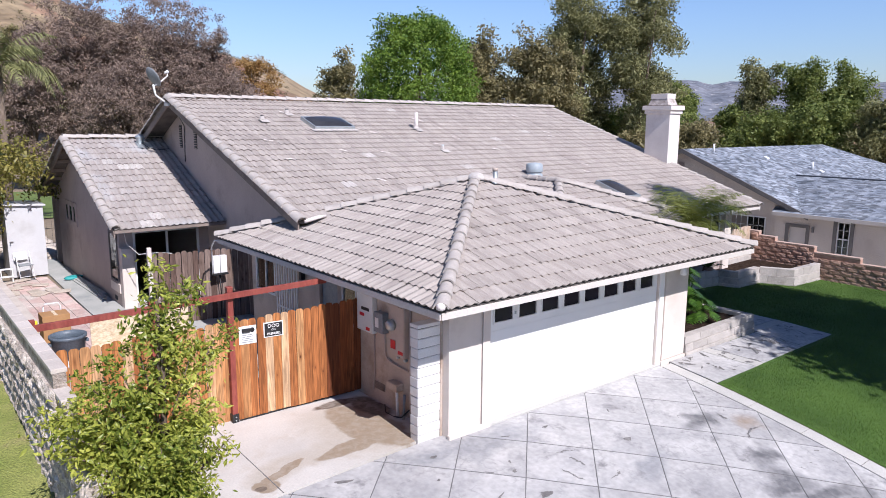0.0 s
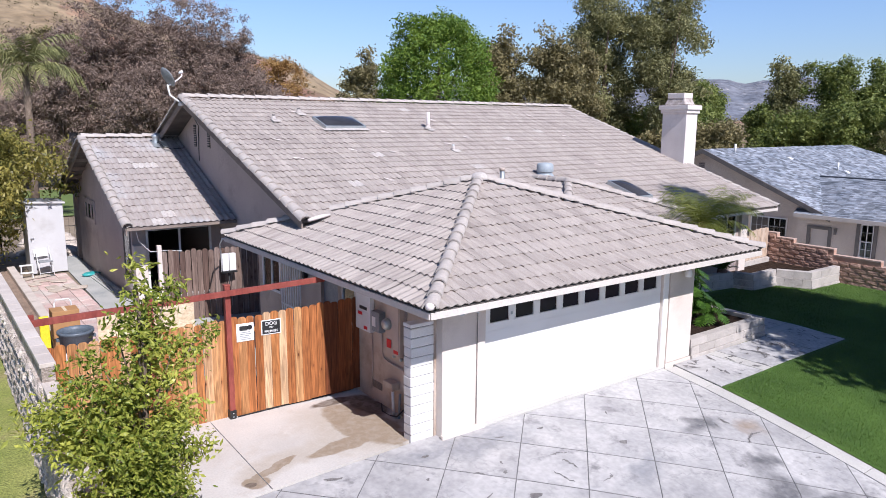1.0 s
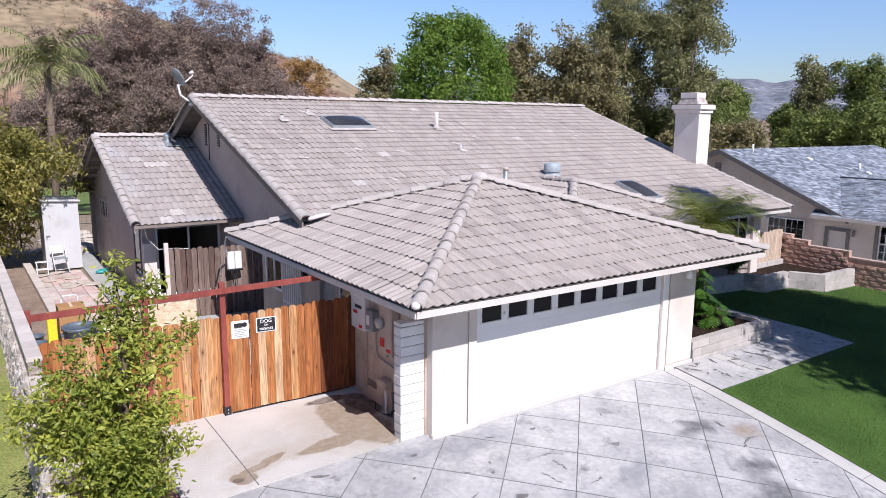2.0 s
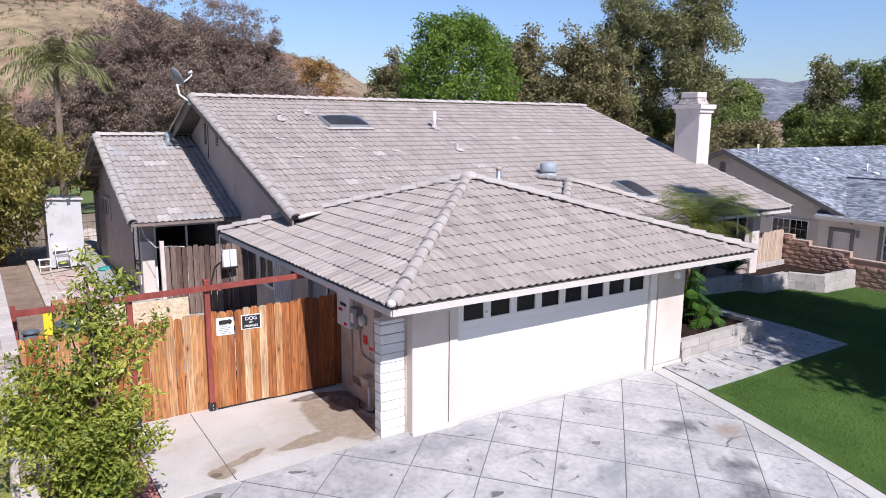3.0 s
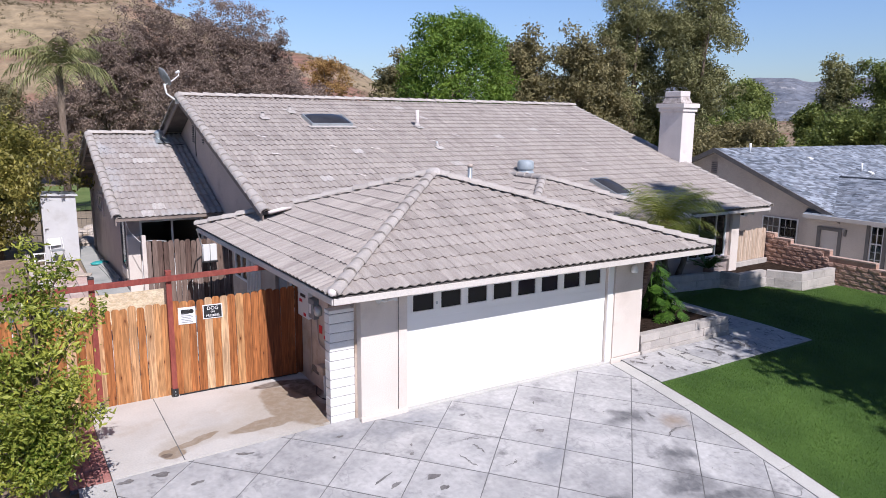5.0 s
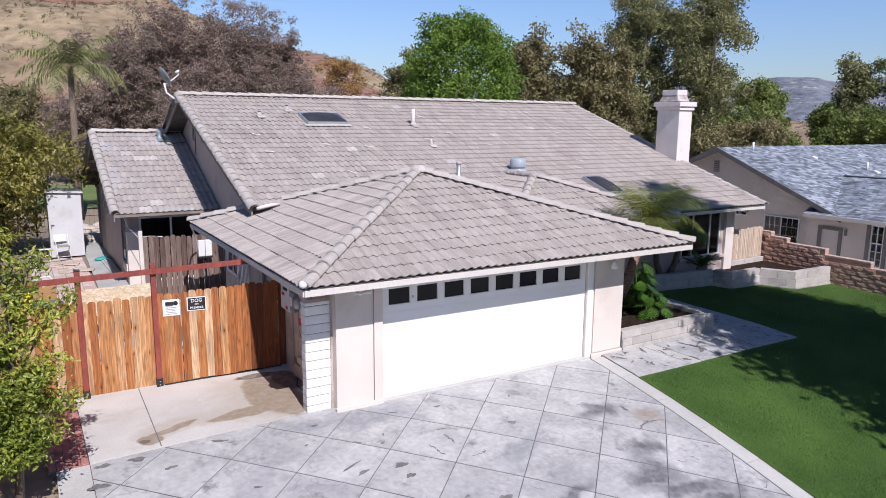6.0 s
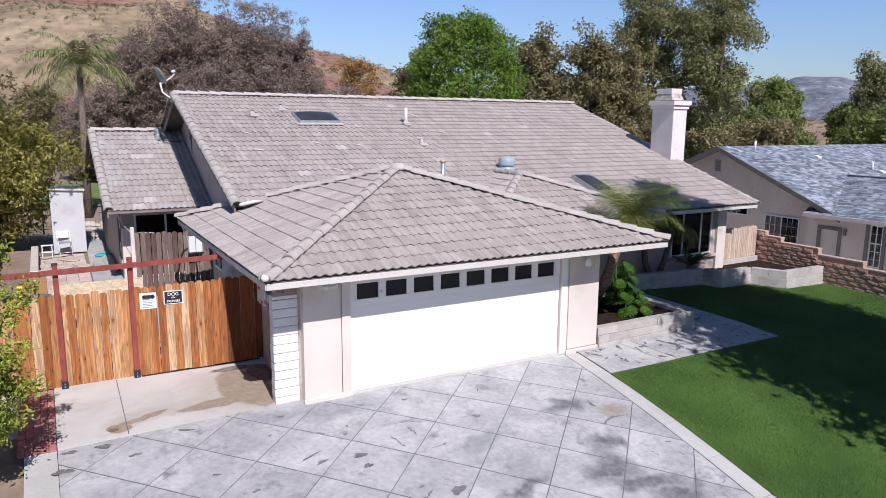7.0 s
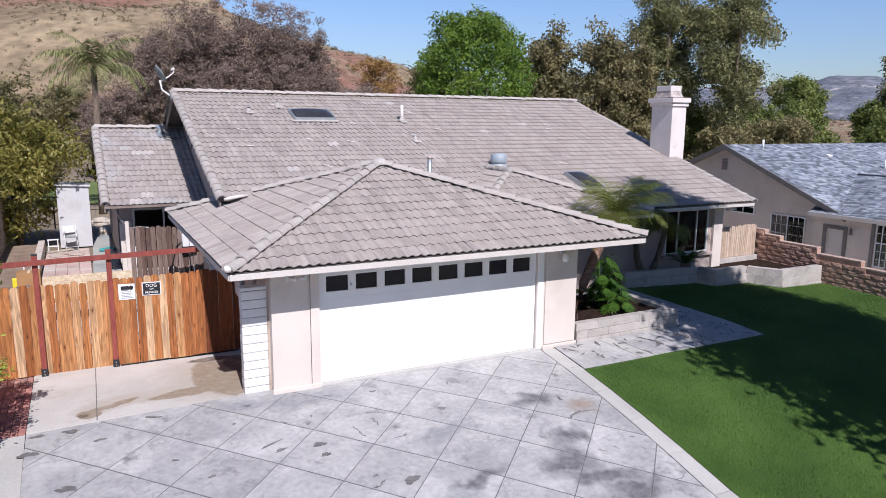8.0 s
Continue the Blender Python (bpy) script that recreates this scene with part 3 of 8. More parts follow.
def mesh_np(name, verts, quads, material, parent=None, smooth=False):
    """A mesh object from arrays of vertices and faces that all have the same number of corners."""
    me = bpy.data.meshes.new(name)
    nv, nf, nk = len(verts), len(quads), len(quads[0])
    me.vertices.add(nv)
    me.vertices.foreach_set("co", np.asarray(verts, dtype=np.float32).ravel())
    me.loops.add(nf * nk)
    me.loops.foreach_set("vertex_index", np.asarray(quads, dtype=np.int32).ravel())
    me.polygons.add(nf)
    me.polygons.foreach_set("loop_start", np.arange(nf, dtype=np.int32) * nk)
    me.polygons.foreach_set("use_smooth", np.full(nf, smooth))
    me.update(calc_edges=True)
    me.validate()
    me.materials.append(material)
    ob = new(name, me)
    if parent is not None:
        ob.parent = parent
    return ob


def fall_to_street(y):
    """How far the drive has dropped at y: gentle by the garage, steeper further down."""
    d = max(0.0, 8.1 - max(y, -8.0))
    return 0.075 * d + 0.0125 * d * d if d < 5 else 0.6875 + 0.1245 * (d - 5)


def ground_z(x, y):
    """Height of the yard: a fall towards the street; the next lot to the west lies higher."""
    if x <= 1.4:
        return 0.65 + 0.09 * (min(y, 13.2) - 9.5) if y > 9.5 else 0.65 - 0.07 * (9.5 - max(y, -16.0))
    part_of = 1 - 0.4 * min(max((x - 14.3) / 3.7, 0.0), 1.0)
    z = -0.02 - part_of * fall_to_street(y) + 0.007 * min(max(0.0, y - 8.1), 3.0)
    return z - 0.0155 * min(max(0.0, x - 15), 9.5)


def window(parent, axis, at, a0, a1, z0, z1, frame_mat, depth=0.06, w=0.045, bars=(), name="window", face=-1):
    """A framed window in an opening: frame, panes and mullions; at is the outer plane, face the outward sign."""
    win = new(name)
    win.parent = parent
    def bx(nm, p0, p1, q0, q1, d0, d1, m, lab=""):
        lo, hi = sorted((at + d0 * -face, at + d1 * -face))
        bm = boxm(p0, p1, lo, hi, q0, q1, 0.004) if axis == "x" else boxm(lo, hi, p0, p1, q0, q1, 0.004)
        return part(nm, bm, m, win, lab)
    bx("frame", a0, a1, z0, z0 + w, 0.0, depth, frame_mat)
    bx("frame", a0, a1, z1 - w, z1, 0.0, depth, frame_mat)
    bx("frame", a0, a0 + w, z0 + w, z1 - w, 0.0, depth, frame_mat)
    bx("frame", a1 - w, a1, z0 + w, z1 - w, 0.0, depth, frame_mat)
    edges = [a0 + w, *[b for b in bars], a1 - w]
    for b in bars:
        bx("mullion", b - w * 0.45, b + w * 0.45, z0 + w, z1 - w, 0.005, depth - 0.005, frame_mat)
    for e0, e1 in zip(edges, edges[1:]):
        g = bx("pane", e0 + 0.004, e1 - 0.004, z0 + w + 0.002, z1 - w - 0.002, depth * 0.45, depth * 0.45 + 0.006, M["glass"])
        g.visible_shadow = False
    return win

# ---- ground ----
def sheet(name, xs, ys, zf, material, xf=lambda u, y: u):
    xs, ys = np.asarray(xs, float), np.asarray(ys, float)
    nx, ny = len(xs), len(ys)
    vs = [(xf(x, y), y, zf(xf(x, y), y)) for y in ys for x in xs]
    qs = [(j * nx + i, j * nx + i + 1, (j + 1) * nx + i + 1, (j + 1) * nx + i) for j in range(ny - 1) for i in range(nx - 1)]
    return mesh_np(name, vs, qs, material, None, True)


def far_ground(x, y):
    z = ground_z(x, y) - 0.07
    if x > 24.7:
        z = -1.25
    if y > 30:
        z = min(z, -0.35)
    if y < -9.5:
        z = -2.05
    return z


gx = sorted({-2500, -900, -300, -120, -60, -30, -12, -6, -3, -1, 1.36, 1.48, *np.arange(2.5, 24.61, 1.7).tolist(), 24.6, 24.75, 30, 40, 60, 120, 300, 900, 2500})
gy = sorted({-2500, -900, -300, -100, -40, -15, -9.6, *np.arange(-9, 29, 1.9).tolist(), 8.1, 29.9, 30.3, 40, 60, 100, 160, 300, 900, 2500})
tagged(sheet("ground", gx, gy, far_ground, M["ground"]), "dry bare earth round the houses", "ground", kind="structure")
tagged(sheet("lawn", np.linspace(-14, 1.36, 12), np.linspace(-9, 29.9, 26), lambda x, y: ground_z(x, y) + 0.015, M["lawn"]), "patchy yellow-green mown lawn beside the block wall", "lawn", kind="structure")
tagged(sheet("park_lawn", np.linspace(-60, 70, 14), np.linspace(43, 60, 8), lambda x, y: -0.28, M["park"]), "green park grass beyond the back yard", "lawn", kind="structure")


# unseen dark street, added so the ground there bounces less light
tagged(sheet("road", np.linspace(-120, 140, 14), np.linspace(-20, -9.9, 5), lambda x, y: -1.98 - 0.006 * abs(y + 15), M["asphalt"]), "unseen dark worn asphalt street, added to lessen bounced light", "road", kind="structure")
tagged(part("street_curb", boxm(-120, 140, -9.88, -9.72, -2.1, -1.85, 0.02), M["strip"]), "pale concrete street curb", "curb", kind="structure")
# hidden pale slab, added to throw sunlight up at the neighbour's wall
tagged(part("hidden_bounce_slab", boxm(24.85, 29.8, 2.5, 24.0, -1.4, -1.2), M["pale"]), "hidden pale concrete slab added to bounce light onto the next house", "walk", kind="structure")


def clip_poly(poly, a, b):
    """Keep the part of a plan polygon to the left of the line a to b."""
    out = []
    def side(p):
        return (b[0] - a[0]) * (p[1] - a[1]) - (b[1] - a[1]) * (p[0] - a[0])
    for p, q in zip(poly, poly[1:] + poly[:1]):
        sp, sq = side(p), side(q)
        if sp >= 0:
            out.append(p)
        if sp * sq < 0:
            k = sp / (sp - sq)
            out.append((p[0] + k * (q[0] - p[0]), p[1] + k * (q[1] - p[1])))
    return out


def area(poly):
    return 0.5 * sum(p[0] * q[1] - q[0] * p[1] for p, q in zip(poly, poly[1:] + poly[:1]))


def border_x(y):
    """The slightly slanting edge between driveway and turf."""
    return 12.43 - 0.075 * (8.1 - y)


DRIVE = [(2.95, -6.0), (border_x(-6.0), -6.0), (border_x(8.12), 8.12), (6.36, 8.30), (2.95, 8.14)]


def drive_z(x, y):
    return -0.02 - fall_to_street(y) + 0.075 * max(0.0, y - 8.1)


ou, ov = np.array((0.7521, -0.7288)), np.array((0.7534, 0.7172))
o0 = np.array((6.271, 7.406))


def drive_cell(i, j, g, gb):
    """One diagonal slab of the grid, drawn in by g and gb and cut to the outline of the drive; empty where nothing is left."""
    c = o0 + i * ou + j * ov
    cell = [tuple(c + a * ou + b * ov) for a, b in ((g, gb), (1 - g, gb), (1 - g, 1 - gb), (g, 1 - gb))]
    for a, b in zip(DRIVE, DRIVE[1:] + DRIVE[:1]):
        if len(cell) > 2:
            cell = clip_poly(cell, a, b)
    return cell if len(cell) > 2 and abs(area(cell)) > 0.0005 else []


bm = bmesh.new()
cells = [(i, j) for i in range(-14, 20) for j in range(-20, 9) if drive_cell(i, j, 0, 0)]
for i, j in cells:
    lo = [bm.verts.new((x, y, drive_z(x, y) - 0.006)) for x, y in drive_cell(i, j, 0, 0)]
    bm.faces.new(lo)
bmesh.ops.recalc_face_normals(bm, faces=bm.faces[:])
driveway = tagged(part("driveway", bm, M["joint"]), "grey stamped concrete driveway cut into diagonal slabs, stained dark in places", "driveway", kind="structure")
for i, j in cells:
    cell = drive_cell(i, j, 0.0075, 0.013)
    if cell:
        part("slab", prism(bmesh.new(), cell, lambda x, y: drive_z(x, y) - 0.04, drive_z), M["stamped"], driveway)
tagged(part("driveway_apron", prism(bmesh.new(), [(2.6, -9.72), (11.6, -9.72), (11.4, -6.02), (2.9, -6.02)], -2.4, lambda x, y: -1.84 + 0.01 * (y + 6)), M["strip"]), "pale concrete driveway apron at the street", "apron", kind="structure")
apron = tagged(part("apron", boxm(7.5, 12.45, 8.10, 8.24, -0.08, 0.012, 0.006), M["strip"]), "narrow pale concrete threshold under the garage door", "threshold", kind="structure")

side_pad = tagged(part("side_pad", prism(bmesh.new(), [(2.95, 8.16), (6.3, 8.38), (6.3, 8.6), (6.74, 8.6), (6.74, 10.7), (6.7, 12.2), (2.95, 12.2)], -0.15, lambda x, y: -0.006 + 0.004 * (y - 8.2)), M["pale"]),
                  "pale smooth concrete pad before the gate with a brown damp stain", "pad", kind="structure")
part("saw_cut", prism(bmesh.new(), [(3.925, 8.23), (3.94, 8.23), (3.985, 10.86), (3.97, 10.86)], -0.04, lambda x, y: -0.004 + 0.004 * (y - 8.2)), M["joint"], side_pad)


def blot(name, centre, radii, seed, zf, material, parent, turn=0.0, squirm=0.35, lift=0.003):
    """A flat stain with an uneven outline."""
    rng = random.Random(seed)
    ph = [rng.uniform(0, 6.28) for _ in range(5)]
    bm = bmesh.new()
    vs = []
    for k in range(40):
        t = 2 * math.pi * k / 40
        r = 1 + squirm * (0.5 * math.sin(2 * t + ph[0]) + 0.35 * math.sin(3 * t + ph[1]) + 0.25 * math.sin(5 * t + ph[2]) + 0.15 * math.sin(9 * t + ph[3]))
        x, y = radii[0] * r * math.cos(t), radii[1] * r * math.sin(t)
        px, py = centre[0] + x * math.cos(turn) - y * math.sin(turn), centre[1] + x * math.sin(turn) + y * math.cos(turn)
        vs.append(bm.verts.new((px, py, zf(px, py) + lift)))
    bm.faces.new(vs)
    bmesh.ops.triangulate(bm, faces=bm.faces[:])
    return part(name, bm, material, parent)


pad_z = lambda x, y: -0.006 + 0.004 * (y - 8.2)
rs = random.Random(5)
OIL = ((6.22, 7.84, 0.06, 0.03), (7.0, 6.89, 0.045, 0.03), (6.29, 6.5, 0.17, 0.02), (6.39, 6.29, 0.1, 0.035), (6.98, 6.23, 0.1, 0.06), (6.99, 5.94, 0.07, 0.05), (7.6, 7.7, 0.06, 0.02),
       (8.4, 7.58, 0.08, 0.02), (9.29, 6.56, 0.07, 0.05), (7.95, 4.91, 0.11, 0.09), (7.49, 5.18, 0.05, 0.025), (4.74, 8.02, 0.11, 0.04), (3.56, 8.0, 0.12, 0.06), (3.1, 8.02, 0.1, 0.05), (3.0, 7.5, 0.12, 0.07), (3.95, 7.57, 0.08, 0.04), (3.5, 6.4, 0.14, 0.06), (4.91, 6.58, 0.05, 0.03))
for k, (x, y, ra, rb) in enumerate(OIL):
    blot("oil_spot", (x, y), (ra, rb), 30 + k, drive_z, M["spot"], driveway, rs.uniform(-0.4, 0.6), 0.45)
for k in range(18):
    x, y = rs.uniform(4.5, 12.2), rs.uniform(1.2, 7.6)
    blot("oil_spot", (x, y), (rs.uniform(0.02, 0.06), rs.uniform(0.01, 0.03)), 60 + k, drive_z, M["spot"], driveway, rs.uniform(0, 3), 0.6)


def crack(x, y, turn, bend, length, width):
    """A jagged dark crack that wanders over the slabs, thick and thin."""
    bm = bmesh.new()
    prev = None
    steps = max(5, round(length / 0.03))
    for k in range(steps):
        w = width * (0.15 + 0.9 * rs.random() ** 1.5) * math.sin(math.pi * (k + 0.6) / (steps + 0.2)) ** 0.6
        nx_, ny_ = -math.sin(turn), math.cos(turn)
        pair = [bm.verts.new((x + s * w * nx_, y + s * w * ny_, drive_z(x + s * w * nx_, y + s * w * ny_) + 0.0034)) for s in (-1, 1)]
        if prev:
            bm.faces.new((prev[0], pair[0], pair[1], prev[1]))
        prev = pair
        turn += bend / steps
        stray = turn + rs.gauss(0, 0.65)
        x += 0.03 * math.cos(stray)
        y += 0.03 * math.sin(stray)
    bmesh.ops.recalc_face_normals(bm, faces=bm.faces[:])
    part("crack", bm, M["spot"], driveway)


for c in ((7.65, 6.55, -1.8, 0.9, 0.52, 0.02), (7.98, 6.68, -0.5, -1.3, 0.4, 0.04), (7.93, 6.91, -0.05, 0.2, 0.48, 0.022), (8.07, 6.02, -0.1, 0.0, 0.33, 0.02), (7.3, 4.9, -0.1, 0.5, 0.42, 0.025),
          (11.19, 5.46, 0.5, -0.7, 1.0, 0.024), (11.5, 6.24, -1.8, 0.5, 0.28, 0.03), (11.62, 3.56, -2.4, 2.9, 0.6, 0.02), (11.7, 3.5, 0.1, 0.2, 0.45, 0.012), (8.3, 6.0, 0.1, 0.3, 0.12, 0.045)):
    crack(*c)
for cx, cy, nk in ((10.9, 6.35, 4), (10.6, 4.4, 4), (11.5, 5.9, 3), (9.6, 3.2, 3), (11.2, 2.6, 3), (12.0, 4.4, 2), (9.0, 4.6, 2)):
    for k in range(nk):
        crack(cx + rs.gauss(0, 0.3), cy + rs.gauss(0, 0.25), rs.uniform(-0.9, 0.9), rs.uniform(-1, 1), rs.uniform(0.12, 0.35), rs.uniform(0.006, 0.016))

# border strip, brick ribbon, curb
bm = bmesh.new()
for k in range(24):
    ya, yb = -3.1 + k * 0.4645, -3.1 + (k + 1) * 0.4645
    prism(bm, [(border_x(ya) + 0.006, ya), (border_x(ya) + 0.345, ya), (border_x(yb) + 0.345, yb), (border_x(yb) + 0.006, yb)], lambda x, y: drive_z(x, y) - 0.2, lambda x, y: drive_z(x, y) - 0.006)
border = tagged(part("driveway_border", bm, M["joint"]), "pale concrete border strip between driveway and turf", "border", kind="structure")
for k in range(11):
    y0 = -3.1 + k * 1.02
    yy = (y0 + 0.007, min(y0 + 1.013, 8.05))
    part("strip_slab", prism(bmesh.new(), [(border_x(yy[0]) + 0.014, yy[0]), (border_x(yy[0]) + 0.34, yy[0]), (border_x(yy[1]) + 0.34, yy[1]), (border_x(yy[1]) + 0.014, yy[1])], lambda x, y: drive_z(x, y) - 0.1, lambda x, y: drive_z(x, y) + 0.006), M["strip"], border)
ribbon = tagged(part("brick_ribbon", boxm(2.42, 2.945, 8.15, 10.9, -0.16, -0.035), M["joint"]), "ribbon of worn red brick pavers beside the pad", "paving", kind="structure")
bme = None
for r in range(13):
    for c in range(5):
        y0, x0 = 8.17 + r * 0.21, 2.425 + c * 0.104
        if bme is None:
            bme = part("brick", boxm(0, 0.098, 0, 0.2, -0.06, 0.0, 0.006), M["brick"], ribbon)
            bme.matrix_basis = pose(x0, y0, -0.008)
        else:
            part_at("brick", bme.data, ribbon, pose(x0, y0, -0.010 + rs.uniform(-0.004, 0.004), rs.uniform(-0.8, 0.8), rs.uniform(-0.8, 0.8)))
tagged(part("curb", prism(bmesh.new(), [(2.22, 2.0), (2.42, 2.0), (2.42, 10.8), (2.22, 10.8)], -1.2, lambda x, y: ground_z(8, min(y, 8.1)) + 0.10), M["strip"]), "low pale concrete curb round the planting bed", "curb", kind="structure")
curb2 = tagged(part("driveway_edge", prism(bmesh.new(), [(2.52, 1.0), (2.94, 1.0), (2.94, 8.13), (2.52, 8.13)], -1.2, lambda x, y: drive_z(x, y) + 0.004), M["strip"]), "pale concrete edging strip of the driveway", "edging", kind="structure")
tagged(part("planting_bed", prism(bmesh.new(), [(1.5, 2.0), (2.22, 2.0), (2.22, 10.8), (1.5, 10.8)], -1.2, lambda x, y: ground_z(8, min(y, 8.1)) + 0.06), M["gravel"]), "pale gravel bed along the block wall", "bed", kind="structure")

# turf and entry path
def turf_z(x, y):
    return ground_z(x, y) + 0.012


turf = tagged(sheet("turf", np.linspace(0, 1, 24), np.linspace(-9, 12.3, 44), turf_z, M["turf"], lambda u, y: border_x(min(y, 8.0)) + 0.35 + u * (24.5 - border_x(min(y, 8.0)) - 0.35)), "bright green artificial turf on the front yard", "turf", kind="structure")
rng = np.random.default_rng(4)
nb = 170000
by_ = rng.uniform(0.5, 11.2, nb)
bx_ = 12.83 - 0.075 * (8.1 - np.minimum(by_, 8.0)) + rng.random(nb) * 11.5
on_path = ((by_ > 6.88) & (bx_ < 18.05)) | (by_ > 11.2)
bx_, by_ = bx_[~on_path], by_[~on_path]
nb = len(bx_)
bz_ = np.array([turf_z(a, b) for a, b in zip(bx_, by_)])
th, hh, lean = rng.uniform(0, 6.28, nb), rng.uniform(0.018, 0.036, nb), rng.uniform(0.0, 0.03, nb)
wv = np.stack([np.cos(th), np.sin(th), 0 * th], 1) * 0.0045
tip = np.stack([-np.sin(th) * lean, np.cos(th) * lean, hh], 1)
b0 = np.stack([bx_, by_, bz_], 1)
bl = np.stack([b0 - wv, b0 + wv, b0 + tip + wv * 0.4, b0 + tip - wv * 0.4], 1).reshape(-1, 3)
tagged(mesh_np("turf_blades", bl, np.arange(nb * 4).reshape(-1, 4), M["blade"]), "short green artificial grass blades", "grass", kind="stuff")

bm = prism(bmesh.new(), [(12.7, 6.94), (17.98, 6.97), (17.98, 8.1), (12.77, 8.1)], -0.4, lambda x, y: ground_z(x, y) + 0.016)
path = tagged(part("entry_path", prism(bm, [(13.3, 8.1), (17.98, 8.1), (17.98, 11.9), (13.3, 11.9)], -0.4, lambda x, y: ground_z(x, y) + 0.016), M["joint"]),
              "grey stamped concrete path to the entrance", "path", kind="structure")
for poly in ([(12.70, 6.95), (14.22, 6.95), (13.95, 8.078), (12.775, 8.078)], [(14.24, 6.95), (14.56, 6.96), (14.28, 8.078), (13.97, 8.078)], [(14.58, 6.96), (16.3, 6.97), (16.3, 8.078), (14.3, 8.078)],
             [(16.32, 6.97), (17.97, 6.98), (17.97, 8.075), (16.32, 8.075)], [(16.5, 8.09), (17.97, 8.09), (17.97, 8.36), (16.5, 8.36)], [(16.5, 8.38), (17.97, 8.38), (17.97, 10.0), (16.5, 10.0)], [(16.5, 10.02), (17.97, 10.02), (17.97, 10.58), (16.5, 10.58)], [(13.4, 10.6), (17.97, 10.6), (17.97, 11.78), (13.4, 11.78)]):
    part("slab", prism(bmesh.new(), poly, lambda x, y: ground_z(x, y) - 0.1, lambda x, y: ground_z(x, y) + 0.03), M["strip"] if poly[0] in ((14.24, 6.95), (16.5, 8.09)) else M["stamped"], path)

path_z = lambda x, y: ground_z(x, y) + 0.03
for k in range(64):
    x, y = rs.uniform(12.9, 17.8), rs.uniform(7.05, 7.95)
    if k > 48:
        x, y = rs.uniform(16.6, 17.8), rs.uniform(8.5, 9.9)
    blot("stamp_mark", (x, y), (rs.uniform(0.03, 0.13), rs.uniform(0.012, 0.045)), 200 + k, path_z, M["spot"], path, rs.uniform(0, 3), 0.7)

# side yard
tagged(part("side_walk", prism(bmesh.new(), [(4.15, 12.25), (7.40, 12.25), (7.40, 19.7), (4.98, 19.7), (4.98, 30), (4.35, 30), (4.15, 20)], -0.15, 0.0), M["sideconc"]), "grey concrete side walk along the house wing", "walk", kind="structure")
pav = tagged(part("paver_terrace", boxm(1.5, 4.14, 11.2, 25.4, -0.15, -0.02), M["joint"]), "worn pink paver terrace beside the wing with broken pieces", "terrace", kind="structure")
pm = part("paver", boxm(0.004, 0.336, 0.004, 0.636, -0.05, 0.0, 0.008), M["paver"], pav)
pm.matrix_basis = pose(2.76, 12.26, -0.004)
for i in range(4):
    for j in range(20):
        if (i, j) != (0, 0):
            part_at("paver", pm.data, pav, pose(2.76 + i * 0.343, 12.26 + j * 0.65 + (0.3 if i % 2 else 0) - (0.3 if j == 19 else 0), -0.004 + rs.uniform(-0.003, 0.004), rs.uniform(-0.4, 0.4), rs.uniform(-0.5, 0.5)))
for i in range(3):
    for j in range(8):
        part_at("paver", pm.data, pav, pose(1.58 + i * 0.39, 11.3 + j * 0.69, -0.004 + rs.uniform(-0.003, 0.006), rs.uniform(-0.4, 0.4), rs.uniform(-0.5, 0.5), rs.uniform(-1, 1)))
tagged(part("dirt_bed", boxm(1.5, 2.5, 16.9, 25.4, -0.1, 0.22), M["dirt"]), "raised bed of dry brown dirt by the block wall", "bed", kind="structure")
tagged(part("bed_wall", boxm(2.5, 2.72, 16.9, 25.4, -0.1, 0.36, 0.02), M["blockcap"]), "low plastered wall edging the dirt bed", "wall", kind="structure")

# ---- block walls ----
def rough_block(name, w, h, d, seed, face, bulge):
    """A block whose outer face is broken stone: an uneven grid on a box, cheap and closed at the sides."""
    rng_ = random.Random(seed)
    nx, nz = 7, 5
    bm = bmesh.new()
    grid = [[None] * nz for _ in range(nx)]
    for i in range(nx):
        for k in range(nz):
            edge = i in (0, nx - 1) or k in (0, nz - 1)
            out = 0.0 if edge else rng_.uniform(0.3, 1.0) * bulge
            out += rng_.uniform(-0.3, 0.3) * bulge if edge else 0
            grid[i][k] = bm.verts.new((out * face, (i / (nx - 1)) * w, (k / (nz - 1)) * h))
    for i in range(nx - 1):
        for k in range(nz - 1):
            bm.faces.new((grid[i][k], grid[i + 1][k], grid[i + 1][k + 1], grid[i][k + 1]))
    back = [[bm.verts.new((-d * face, a * w, b * h)) for b in (0, 1)] for a in (0, 1)]
    bm.faces.new([grid[i][nz - 1] for i in range(nx)] + [back[1][1], back[0][1]])
    bm.faces.new([grid[i][0] for i in range(nx - 1, -1, -1)] + [back[0][0], back[1][0]])
    bm.faces.new([grid[0][k] for k in range(nz)] + [back[0][1], back[0][0]])
    bm.faces.new([grid[nx - 1][k] for k in range(nz - 1, -1, -1)] + [back[1][0], back[1][1]])
    bmesh.ops.recalc_face_normals(bm, faces=bm.faces[:])
    me = bpy.data.meshes.new(name)
    bm.to_mesh(me)
    bm.free()
    return me


